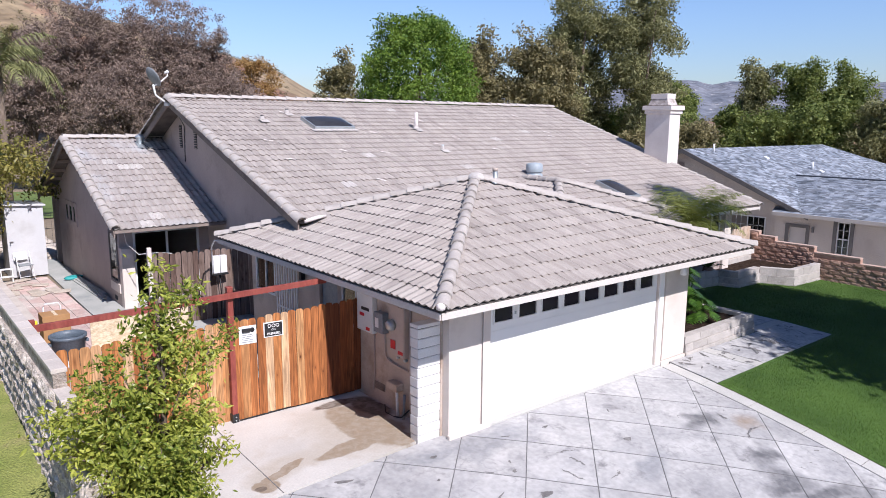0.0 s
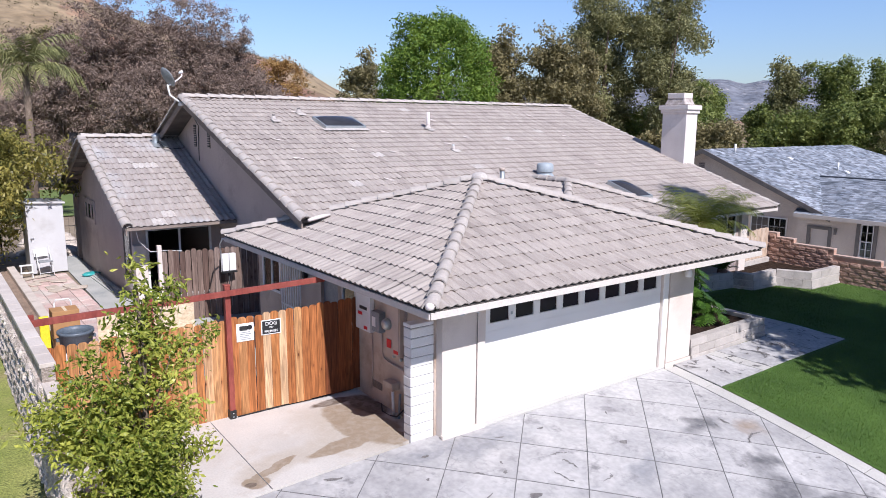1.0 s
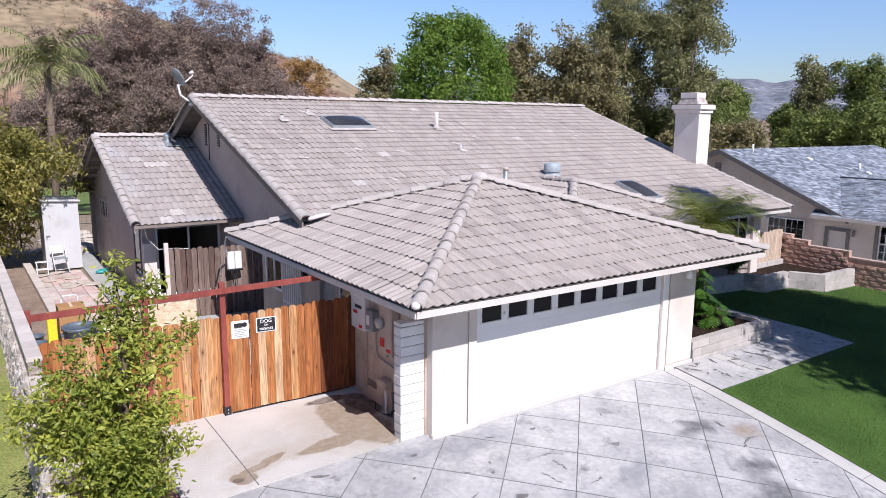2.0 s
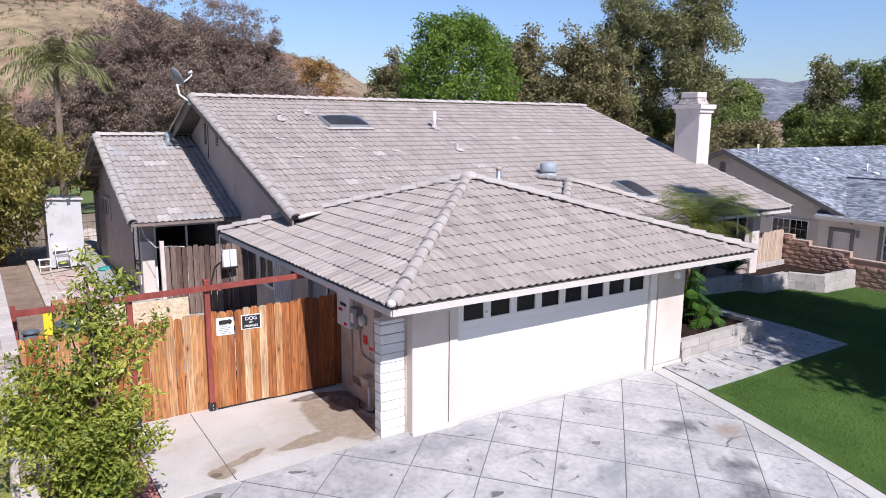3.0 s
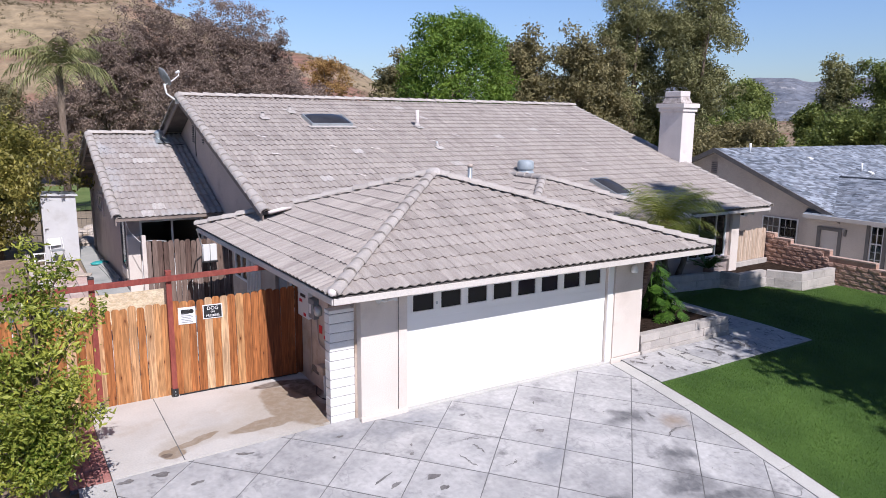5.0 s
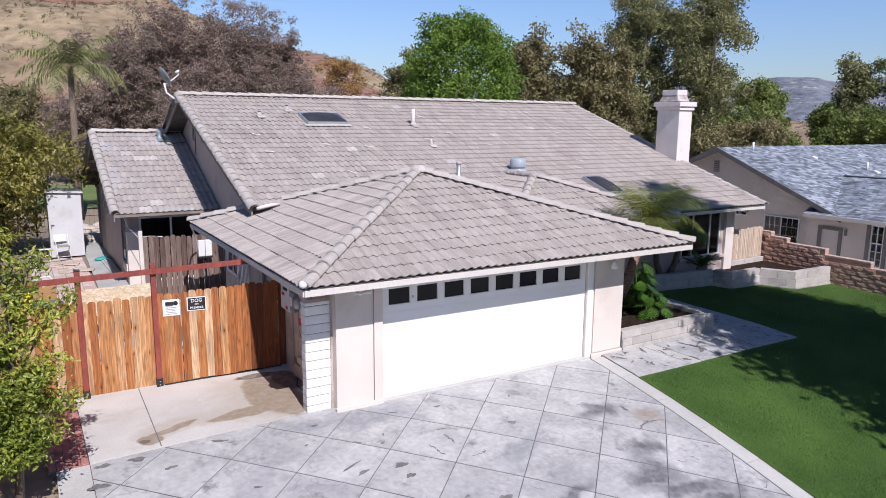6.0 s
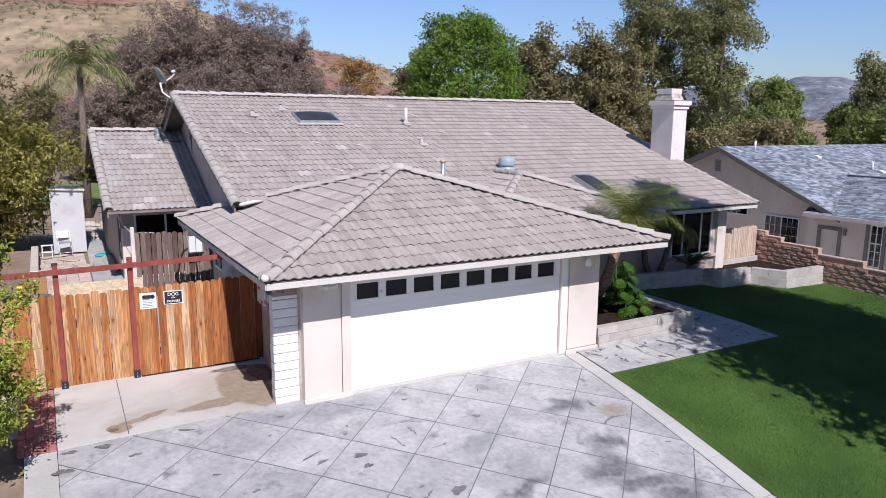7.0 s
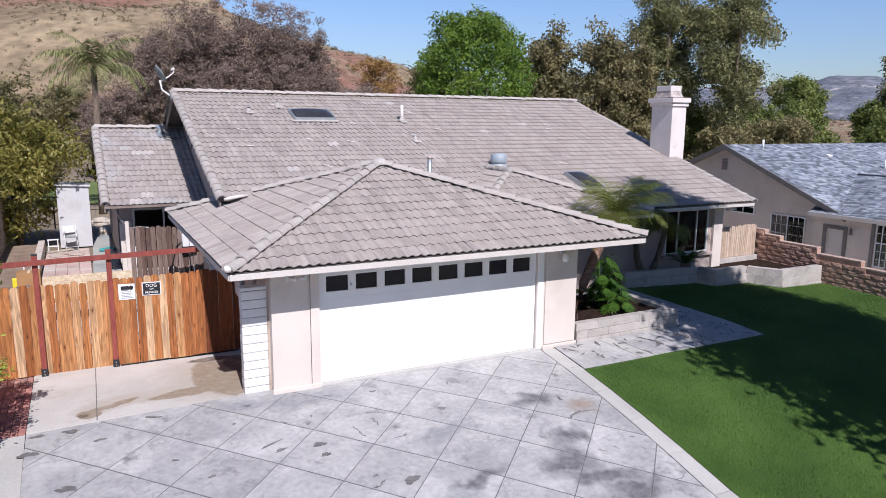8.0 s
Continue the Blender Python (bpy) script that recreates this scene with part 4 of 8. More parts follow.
def block_wall(name, label, x_face, thick, y0, y1, steps, z_base, material, cap_material, face, bw=0.4, bh=0.2, bulge=0.03, near=None, seed=0, joint=0.012):
    """A block wall along y. steps: (from y, top z). The nearest stretch is built of separate blocks, the rest of joined ones."""
    core_x = sorted((x_face - face * 0.03, x_face - face * thick))
    def top(y):
        return [z for yy, z in steps if y >= yy][-1]
    bounds = sorted({y0, y1, *[s[0] for s in steps if y0 < s[0] < y1]})
    bm = bmesh.new()
    for a, b in zip(bounds, bounds[1:]):
        box(bm, core_x[0], core_x[1], a, b, z_base, top((a + b) / 2) - 0.002)
    wall = tagged(part(name, bm, material), label, "wall", kind="structure")
    variants = [rough_block("block", bw - joint, bh - joint, 0.028, seed + s, face, bulge) for s in range(7)]
    for v in variants:
        v.materials.append(material)
    rn = random.Random(seed)
    mass_v, mass_q = [], []
    z = z_base
    row = 0
    while z < max(s[1] for s in steps) - 0.05:
        y = y0 - (bw / 2 if row % 2 else 0)
        while y < y1:
            mid = y + bw / 2
            if y >= y0 - 0.01 and y + bw <= y1 + 0.01 and z + bh <= top(mid) + 0.02 and z + bh <= top(min(y + bw - 0.02, y1)) + 0.02:
                me = rn.choice(variants)
                if near is None or near[0] <= mid <= near[1]:
                    part_at("block", me, wall, pose(x_face, y + 0.006, z + 0.006))
                else:
                    base = len(mass_v)
                    co = [v.co for v in me.vertices]
                    mass_v += [(c.x + x_face, c.y + y + 0.006, c.z + z + 0.006) for c in co]
                    mass_q += [tuple(base + i for i in p.vertices) for p in me.polygons]
            y += bw
        z += bh
        row += 1
    if mass_v:
        me = bpy.data.meshes.new("far_blocks")
        me.from_pydata(mass_v, [], mass_q)
        me.materials.append(material)
        ob = new("far_blocks", me)
        ob.parent = wall
        tagged(ob, kind="stuff")
    for a, b in zip(bounds, bounds[1:]):
        n = max(1, round((b - a) / bw))
        for k in range(n):
            c0, c1 = a + (b - a) * k / n, a + (b - a) * (k + 1) / n
            t = top((a + b) / 2)
            part("cap", boxm(core_x[0] - 0.015, core_x[1] + 0.015, c0 + 0.002, c1 - 0.002, t, t + 0.055, 0.008), cap_material, wall)
    return wall


block_wall("wall_west", "grey split-face block wall with pale cap along the side yard", 1.33, 0.17, 5.0, 29.8, [(0, 0.95), (6.7, 1.15), (7.2, 1.38), (7.7, 1.66), (8.1, 1.95), (8.54, 2.17)], -0.4, M["block"], M["blockcap"], -1, near=(5.0, 12.5), bulge=0.055, seed=11)
block_wall("wall_east", "stepped brown block wall between the two lots", 24.42, 0.22, 2.2, 12.7,
           [(0, -0.08), (4.6, 0.12), (6.0, 0.32), (7.4, 0.52), (8.85, 0.70), (10.3, 0.89), (11.65, 1.04), (12.25, 1.18)], -0.52, M["slump"], M["slumpcap"], -1, near=(4.6, 12.7), bulge=0.024, joint=0.008, bh=0.155, bw=0.36, seed=41)


def planter_wall(name, label, pts, z0, z1, rows, thick=0.2):
    """A low garden wall of long blocks in courses along a line."""
    base = tagged(new(name), label, "planter", kind="structure")
    h = (z1 - z0) / rows
    for r in range(rows):
        for (ax, ay), (bx, by) in zip(pts, pts[1:]):
            L = math.hypot(bx - ax, by - ay)
            n = max(1, round(L / 0.6))
            ang = math.degrees(math.atan2(by - ay, bx - ax))
            for k in range(n + (r % 2)):
                s0 = max(0, (k - 0.5 * (r % 2)) * L / n)
                s1 = min(L, (k + 1 - 0.5 * (r % 2)) * L / n)
                if s1 - s0 < 0.03:
                    continue
                ob = part("block", boxm(s0 + 0.0018, s1 - 0.0018, -0.022 * (rows - 1 - r), thick, z0 + r * h + 0.002, z0 + (r + 1) * h - 0.002, 0.006), M["planter"], base)
                ob.matrix_basis = pose(ax, ay, rs.uniform(-0.002, 0.002), 0, 0, ang + rs.uniform(-0.25, 0.25))
    return base


planter_wall("garage_planter", "pale block planter wall beside the garage", [(13.38, 8.12), (16.42, 8.18)], -0.1, 0.42, 3)
planter_wall("garage_planter_back", "pale block planter wall along the path", [(16.42, 8.40), (16.38, 10.5)], -0.1, 0.42, 3)
tagged(part("garage_planter_soil", prism(bmesh.new(), [(13.38, 8.31), (16.2, 8.36), (16.17, 10.5), (13.38, 10.5)], -0.2, 0.33), M["mulch"]), "dark mulch in the garage planter", "soil", kind="structure")
planter_wall("house_planter", "grey block planter wall before the front window", [(18.0, 11.80), (20.62, 11.52), (20.78, 10.95), (22.12, 10.95)], -0.2, 0.42, 3)
planter_wall("corner_planter", "pale block planter wall at the corner of the yard", [(22.12, 10.95), (22.58, 10.05), (24.38, 10.03)], -0.3, 0.42, 3)
tagged(part("house_planter_soil", prism(bmesh.new(), [(18.05, 11.95), (20.72, 11.66), (20.95, 11.1), (22.25, 11.1), (22.7, 10.2), (24.38, 10.2), (24.38, 12.4), (18.05, 12.18)], -0.3, 0.20), M["mulch"]), "dark mulch in the front planter", "soil", kind="structure")

# ---- the house ----
house = empty("house", "single-storey stucco house with grey concrete tile roofs and attached garage", "house")
TW, EX = 0.337, 0.362


def tile_bm(w=TW, ex=EX, segs=16):
    """One low-profile concrete tile with two rolls: rolled top and front lip; x across, y up the slope, z off the deck."""
    bm = bmesh.new()
    def roll(x):
        return 0.032 * math.sin(2 * math.pi * x / w) ** 2
    for half in (0, 1):
        xs = [w * (half + i * 2 / segs) / 2 for i in range(segs // 2 + 1)]
        top0 = [bm.verts.new((x, -0.032, 0.042 + roll(x))) for x in xs]
        top1 = [bm.verts.new((x, ex + 0.005, 0.02 + roll(x))) for x in xs]
        lip0 = [bm.verts.new((x, -0.032, 0.042 + roll(x))) for x in xs]
        lip1 = [bm.verts.new((x, -0.014, 0.017 + roll(x) * 0.9)) for x in xs]
        for i in range(segs // 2):
            bm.faces.new((top0[i], top0[i + 1], top1[i + 1], top1[i])).smooth = True
            bm.faces.new((lip1[i], lip1[i + 1], lip0[i + 1], lip0[i]))
    return bm


def to_mesh(name, bm, material):
    me = bpy.data.meshes.new(name)
    bm.to_mesh(me)
    bm.free()
    me.materials.append(material)
    return me


TILE = to_mesh("tile", tile_bm(), M["tile"])
TILE_SIDE = to_mesh("tile", tile_bm(), M["tile_side"])
TILE_NEW = to_mesh("tile_new", tile_bm(), M["tile_new"])
_t = tile_bm()
_t.verts.ensure_lookup_table()
TV = [tuple(v.co) for v in _t.verts]
_t.verts.index_update()
TQ = [tuple(v.index for v in f.verts) for f in _t.faces]
_t.free()
tile_rand = random.Random(8)


def roof_plane(roof, corner, u, rise, poly, single=None, patches=(), mass=None, wob=1.0):
    """Tiles on one slope. corner: eave start on the deck; u: level unit vector; rise: slope of the plane; poly: convex outline in (u, v)
    counter-clockwise, v along the slope. single(x, y): whether a tile there is a piece of its own; patches: places of newer tiles."""
    side = abs(u[1]) > 0.5
    u = Vector(u).normalized()
    back = Vector((0, 0, 1)).cross(u).normalized()
    v = (back + Vector((0, 0, rise))).normalized()
    n = u.cross(v).normalized()
    F = Matrix((u, v, n)).transposed().to_4x4()
    F.translation = Vector(corner)
    edges = list(zip(poly, poly[1:] + poly[:1]))
    def inside(p, slack=0.0):
        return all((b[0] - a[0]) * (p[1] - a[1]) - (b[1] - a[1]) * (p[0] - a[0]) >= -slack * math.hypot(b[0] - a[0], b[1] - a[1]) for a, b in edges)
    u0, u1 = min(p[0] for p in poly), max(p[0] for p in poly)
    v1 = max(p[1] for p in poly)
    v0 = min(p[1] for p in poly)
    mv, mq = [], []
    for r in range(int(math.floor(v0 / EX)), int(v1 / EX) + 1):
        for c in range(int(math.floor(u0 / TW)), int(u1 / TW) + 1):
            cu, cv = c * TW, r * EX
            corners = [(cu, cv + 0.001), (cu + TW, cv + 0.001), (cu + TW, cv + EX), (cu, cv + EX)]
            whole = all(inside(p, 0.004) for p in corners)
            if not whole:
                cell = corners
                for a, b in edges:
                    if len(cell) > 2:
                        cell = clip_poly(cell, a, b)
                if len(cell) < 3 or abs(area(cell)) < 0.004:
                    continue
            centre = F @ Vector((cu + TW / 2, cv + EX / 2, 0))
            tm = F @ Matrix.Translation((cu, cv, 0)) @ pose(0, 0, tile_rand.uniform(-0.003, 0.004) * wob, tile_rand.uniform(-0.6, 0.6) * wob, tile_rand.uniform(-0.5, 0.5) * wob, tile_rand.uniform(-0.4, 0.4) * wob)
            new_one = any(abs(centre.x - px) < TW * 0.5 and abs(centre.y - py) < EX * 0.48 for px, py in patches)
            alone = new_one or (single is not None and single(centre.x, centre.y))
            if whole and alone:
                part_at("tile", TILE_NEW if new_one else (TILE_SIDE if side else TILE), roof, tm)
                continue
            if whole:
                vs, qs = [tm @ Vector(p) for p in TV], TQ
            else:
                bm = bmesh.new()
                bvs = [bm.verts.new(p) for p in TV]
                for q in TQ:
                    bm.faces.new([bvs[i] for i in q]).smooth = q in TQ[0::2]
                for a, b in edges:
                    d = Vector((b[0] - a[0], b[1] - a[1], 0)).normalized()
                    bmesh.ops.bisect_plane(bm, geom=bm.verts[:] + bm.edges[:] + bm.faces[:], plane_co=(a[0] - cu, a[1] - cv - (0.04 if abs(d.y) < 0.01 and d.x > 0 else 0), 0), plane_no=(d.y, -d.x, 0), clear_outer=True)
                if not bm.faces:
                    bm.free()
                    continue
                if alone:
                    ob = part("tile", bm, M["tile_side" if side else "tile"], roof)
                    ob.matrix_basis = tm
                    continue
                bm.verts.index_update()
                vs, qs = [tm @ x.co for x in bm.verts], [tuple(x.index for x in f.verts) for f in bm.faces]
                bm.free()
            base = len(mv)
            mv += [tuple(x) for x in vs]
            mq += [tuple(base + i for i in q) for q in qs]
    if mv:
        me = bpy.data.meshes.new("tile_field")
        me.from_pydata(mv, [], mq)
        me.materials.append(mass or M["tile_side_mass" if side else "tile_mass"])
        me.polygons.foreach_set("use_smooth", [len(q) == 4 and i % 2 == 0 for i, q in enumerate(mq)])
        ob = new("tile_field", me)
        ob.parent = roof
        tagged(ob, kind="stuff")
    return F


def cap_bm(r=0.105, L=0.43):
    """A tapered half-barrel cap tile, 3 cm thick at its lower end; y along, z up."""
    bm = bmesh.new()
    k = 8
    def ring(y, rr, lift):
        return [bm.verts.new((-rr * math.cos(math.pi * i / k), y, rr * math.sin(math.pi * i / k) * 0.85 + lift)) for i in range(k + 1)]
    o0, o1 = ring(0, r * 1.12, 0.012), ring(L, r * 0.92, -0.008)
    f0, f1 = ring(0, r * 1.12, 0.012), ring(0.002, r * 0.90, 0.006)
    for i in range(k):
        bm.faces.new((o0[i], o0[i + 1], o1[i + 1], o1[i])).smooth = True
        bm.faces.new((f1[i], f1[i + 1], f0[i + 1], f0[i]))
    bmesh.ops.recalc_face_normals(bm, faces=bm.faces[:])
    return bm


CAP = to_mesh("ridge_tile", cap_bm(), M["ridge"])
CAP_WIDE = to_mesh("rake_tile", cap_bm(0.125), M["ridge"])


def caps(roof, a, b, me=None, step=0.365, name="ridge_tile", up=(0, 0, 1), lift=0.016):
    """A run of cap tiles from the low end a to the high end b."""
    a, b = Vector(a), Vector(b)
    d = (b - a).normalized()
    x = d.cross(Vector(up)).normalized()
    z = x.cross(d).normalized()
    n = int((b - a).length / step + 0.5)
    for k in range(n):
        m = Matrix((x, d, z)).transposed().to_4x4()
        m.translation = a + d * (k * (b - a).length / n) + z * (lift + tile_rand.uniform(-0.006, 0.006))
        part_at(name, me or CAP, roof, m @ pose(0, 0, 0, tile_rand.uniform(-1, 1), tile_rand.uniform(-2, 2), tile_rand.uniform(-1.2, 1.2)))


def deck(bm, pts, t=0.06):
    """A roof deck slab: a polygon in space with thickness below it."""
    lo = [bm.verts.new((p[0], p[1], p[2] - t)) for p in pts]
    hi = [bm.verts.new(p) for p in pts]
    n = len(pts)
    bm.faces.new(hi)
    bm.faces.new(lo[::-1])
    for k in range(n):
        bm.faces.new((lo[k], lo[(k + 1) % n], hi[(k + 1) % n], hi[k]))
    return bm


# garage roof: a low pyramid
GX0, GX1, GY0, GY1, GZ = 5.94, 14.46, 7.34, 15.3, 2.385
AX, AY, AZ = 10.06, 11.30, 3.735
bm = bmesh.new()
apex = (AX, AY, AZ)
for a, b in (((GX0, GY0), (GX1, GY0)), ((GX1, GY0), (GX1, GY1)), ((GX1, GY1), (GX0, GY1)), ((GX0, GY1), (GX0, GY0))):
    deck(bm, [(*a, GZ), (*b, GZ), apex])
roof_g = part("garage_roof", bm, M["deck"], house, "pyramid roof of weathered grey concrete tiles")
sf = (AZ - GZ) / (AY - GY0)
lf = math.hypot(AY - GY0, AZ - GZ)
roof_plane(roof_g, (GX0, GY0, GZ), (1, 0, 0), sf, [(0, 0), (GX1 - GX0, 0), (AX - GX0, lf)], single=lambda x, y: x < 11.4)
sl = (AZ - GZ) / (AX - GX0)
ll = math.hypot(AX - GX0, AZ - GZ)
roof_plane(roof_g, (GX0, GY1, GZ), (0, -1, 0), sl, [(0, 0), (GY1 - GY0, 0), (GY1 - AY, ll)], single=lambda x, y: y < 11.6)
sr = (AZ - GZ) / (GX1 - AX)
roof_plane(roof_g, (GX1, GY0, GZ), (0, 1, 0), sr, [(0, 0), (GY1 - GY0, 0), (AY - GY0, math.hypot(GX1 - AX, AZ - GZ))])
sb = (AZ - GZ) / (GY1 - AY)
roof_plane(roof_g, (GX1, GY1, GZ), (-1, 0, 0), sb, [(0, 0), (GX1 - GX0, 0), (GX1 - AX, math.hypot(GY1 - AY, AZ - GZ))])
for a in ((GX0 - 0.03, GY0 - 0.03), (GX1 + 0.03, GY0 - 0.03), (GX0 - 0.02, GY1 + 0.02), (GX1, GY1)):
    caps(roof_g, (*a, GZ + 0.035), (AX, AY, AZ + 0.06))
part("apex_mortar", lathe(bmesh.new(), [(0.22, -0.02), (0.19, 0.06), (0.1, 0.12), (0.02, 0.13)], 12, (AX + 0.02, AY, AZ + 0.05)), M["tile_new"], roof_g, "pale mortar at the peak")
for nm, b in (("fascia", (GX0 - 0.004, GX1 + 0.004, GY0 - 0.028, GY0 - 0.003, 2.266, 2.366)), ("fascia", (GX0 - 0.028, GX0 - 0.004, GY0 - 0.003, GY1 - 0.03, 2.266, 2.366)), ("fascia", (GX1 + 0.004, GX1 + 0.028, GY0 - 0.003, GY1 - 0.03, 2.266, 2.366))):
    part(nm, boxm(*b, 0.004), M["trim"], roof_g, "cream painted fascia board")
part("soffit", boxm(GX0 + 0.06, GX1 - 0.06, GY0 + 0.06, GY1 - 0.06, 2.30, 2.318), M["stucco"], roof_g)

part("mortar_plug", lathe(bmesh.new(), [(0.02, -0.06), (0.06, -0.04), (0.07, 0.0), (0.055, 0.04), (0.02, 0.06)], 12, (GX0 - 0.03, GY0 - 0.03, GZ + 0.09)), M["chimney"], roof_g, "white mortar plug under the hip cap")

# entry roof: a small hip between garage and house
EXc, EY, EZ, ER = 14.8, 13.2, 3.35, 2.8
ez0 = 2.385
bm = bmesh.new()
deck(bm, [(EXc - ER, EY - ER, ez0), (EXc + ER, EY - ER, ez0), (EXc, EY, EZ)])
deck(bm, [(EXc - ER, 15.0, ez0), (EXc - ER, EY - ER, ez0), (EXc, EY, EZ), (EXc, 15.0, EZ)])
deck(bm, [(EXc + ER, EY - ER, ez0), (EXc + ER, 15.0, ez0), (EXc, 15.0, EZ), (EXc, EY, EZ)])
roof_e = part("entry_roof", bm, M["deck"], house, "small hip roof of grey tiles over the entrance")
es, el = (EZ - ez0) / ER, math.hypot(ER, EZ - ez0)
roof_plane(roof_e, (EXc - ER, EY - ER, ez0), (1, 0, 0), es, [(0, 0), (2 * ER, 0), (ER, el)])
roof_plane(roof_e, (EXc - ER, 15.0, ez0), (0, -1, 0), es, [(0, 0), (15.0 - EY + ER, 0), (15.0 - EY, el), (0, el)])
roof_plane(roof_e, (EXc + ER, EY - ER, ez0), (0, 1, 0), es, [(0, 0), (15.0 - EY + ER, 0), (15.0 - EY + ER, el), (ER, el)])
caps(roof_e, (EXc + ER, EY - ER, ez0 + 0.035), (EXc, EY, EZ + 0.05))
caps(roof_e, (EXc - ER, EY - ER, ez0 + 0.035), (EXc, EY, EZ + 0.05))
caps(roof_e, (EXc, EY, EZ + 0.03), (EXc, 14.6, EZ + 0.03))
part("fascia", boxm(14.5, EXc + ER, EY - ER - 0.028, EY - ER - 0.003, 2.26, 2.34, 0.004), M["trim"], roof_e, "cream painted fascia board")

# main roof
MX0, MX1, MY0, RY = 6.86, 22.86, 11.5, 20.9
ms = 0.344
MZ0 = 2.325
RZ = MZ0 + ms * (RY - MY0)
cosm = math.hypot(1, ms)
NS = 23
split = MX0 + NS * TW
bm = bmesh.new()
rowy = MY0 + 5 * EX / cosm
deck(bm, [(MX0, rowy, MZ0 + ms * (rowy - MY0)), (split, rowy, MZ0 + ms * (rowy - MY0)), (split, RY, RZ), (MX0, RY, RZ)])
deck(bm, [(split, MY0, MZ0), (MX1, MY0, MZ0), (MX1, RY, RZ), (split, RY, RZ)])
rear = 0.43
deck(bm, [(MX0, RY, RZ), (MX1, RY, RZ), (MX1, 28.5, RZ - rear * (28.5 - RY)), (MX0, 28.5, RZ - rear * (28.5 - RY))])
roof_m = part("main_roof", bm, M["deck"], house, "long gable roof of weathered grey concrete tiles")
patches_m = [(9.0, 14.6), (13.3, 15.5), (16.3, 17.6), (10.6, 16.6), (18.6, 18.2), (14.0, 20.2)]
vtop = (RY - MY0) * cosm
roof_plane(roof_m, (MX0, MY0, MZ0), (1, 0, 0), ms, [(0, 5 * EX), (NS * TW, 5 * EX), (NS * TW, vtop), (0, vtop)], single=lambda x, y: x < 11.2 and y < 18.0, patches=patches_m)
roof_plane(roof_m, (MX0, MY0, MZ0), (1, 0, 0), ms, [(NS * TW, 0), (MX1 - MX0, 0), (MX1 - MX0, vtop), (NS * TW, vtop)], patches=patches_m)
roof_plane(roof_m, (MX1, 28.5, RZ - rear * (28.5 - RY)), (-1, 0, 0), rear, [(0, 0), (MX1 - MX0, 0), (MX1 - MX0, (28.5 - RY) * math.hypot(1, rear)), (0, (28.5 - RY) * math.hypot(1, rear))])
caps(roof_m, (MX0, RY, RZ + 0.055), (MX1 + 0.05, RY, RZ + 0.055))
caps(roof_m, (MX0 + 0.02, rowy - 0.12, MZ0 + ms * (rowy - 0.12 - MY0) + 0.02), (MX0 + 0.02, RY, RZ + 0.03), CAP_WIDE, name="rake_tile")
caps(roof_m, (MX1 - 0.02, MY0 - 0.05, MZ0), (MX1 - 0.02, RY, RZ), CAP, name="rake_tile", lift=0.0)
caps(roof_m, (MX0 + 0.02, 28.5, RZ - rear * 7.6 + 0.02), (MX0 + 0.02, RY, RZ + 0.03), CAP_WIDE, name="rake_tile")
part("fascia", boxm(split + 3.0, MX1, MY0 - 0.028, MY0 - 0.003, 2.20, MZ0 - 0.04, 0.004), M["trim"], roof_m, "cream painted fascia board")


def sloped_board(y0, z0, y1, z1, x0, x1, h):
    bm = bmesh.new()
    lo = [bm.verts.new(p) for p in ((x0, y0, z0 - h), (x1, y0, z0 - h), (x1, y1, z1 - h), (x0, y1, z1 - h))]
    hi = [bm.verts.new(p) for p in ((x0, y0, z0), (x1, y0, z0), (x1, y1, z1), (x0, y1, z1))]
    bm.faces.new(hi)
    bm.faces.new(lo[::-1])
    for k in range(4):
        bm.faces.new((lo[k], lo[(k + 1) % 4], hi[(k + 1) % 4], hi[k]))
    bmesh.ops.recalc_face_normals(bm, faces=bm.faces[:])
    return bm


part("rake_board", sloped_board(rowy, MZ0 + ms * (rowy - MY0) - 0.01, RY, RZ - 0.01, MX0 - 0.02, MX0 + 0.015, 0.19), M["soffit"], roof_m)
part("rake_board", sloped_board(RY, RZ - 0.01, 28.5, RZ - rear * 7.6 - 0.01, MX0 - 0.02, MX0 + 0.015, 0.19), M["soffit"], roof_m)
part("rake_board", sloped_board(MY0, MZ0 - 0.01, RY, RZ - 0.01, MX1 - 0.015, MX1 + 0.02, 0.17), M["trim"], roof_m)
part("soffit", boxm(split, MX1 - 0.03, MY0 + 0.05, 12.2, 2.22, 2.24), M["trim"], roof_m)

# wing roof
WX0, WX1, WY0, WRY, WZ0 = 4.57, 7.41, 18.45, 23.4, 2.27
ws = 0.425
WRZ = WZ0 + ws * (WRY - WY0)
WY1 = 28.1
cosw = math.hypot(1, ws)
bm = bmesh.new()
deck(bm, [(WX0, WY0, WZ0), (WX1, WY0, WZ0), (WX1, WRY, WRZ), (WX0, WRY, WRZ)])
deck(bm, [(WX0, WRY, WRZ), (WX1, WRY, WRZ), (WX1, WY1, WRZ - ws * (WY1 - WRY)), (WX0, WY1, WRZ - ws * (WY1 - WRY))])
roof_w = part("wing_roof", bm, M["deck"], house, "gable roof of tan-grey tiles with paler patched tiles")
roof_plane(roof_w, (WX0, WY0, WZ0), (1, 0, 0), ws, [(0, 0), (WX1 - WX0, 0), (WX1 - WX0, (WRY - WY0) * cosw), (0, (WRY - WY0) * cosw)],
           patches=[(5.3, 22.1), (5.9, 21.5), (6.2, 21.5), (5.75, 18.9), (5.3, 18.6)], mass=M["tile_wing"])
caps(roof_w, (WX0, WRY, WRZ + 0.05), (WX1 - 0.05, WRY, WRZ + 0.05))
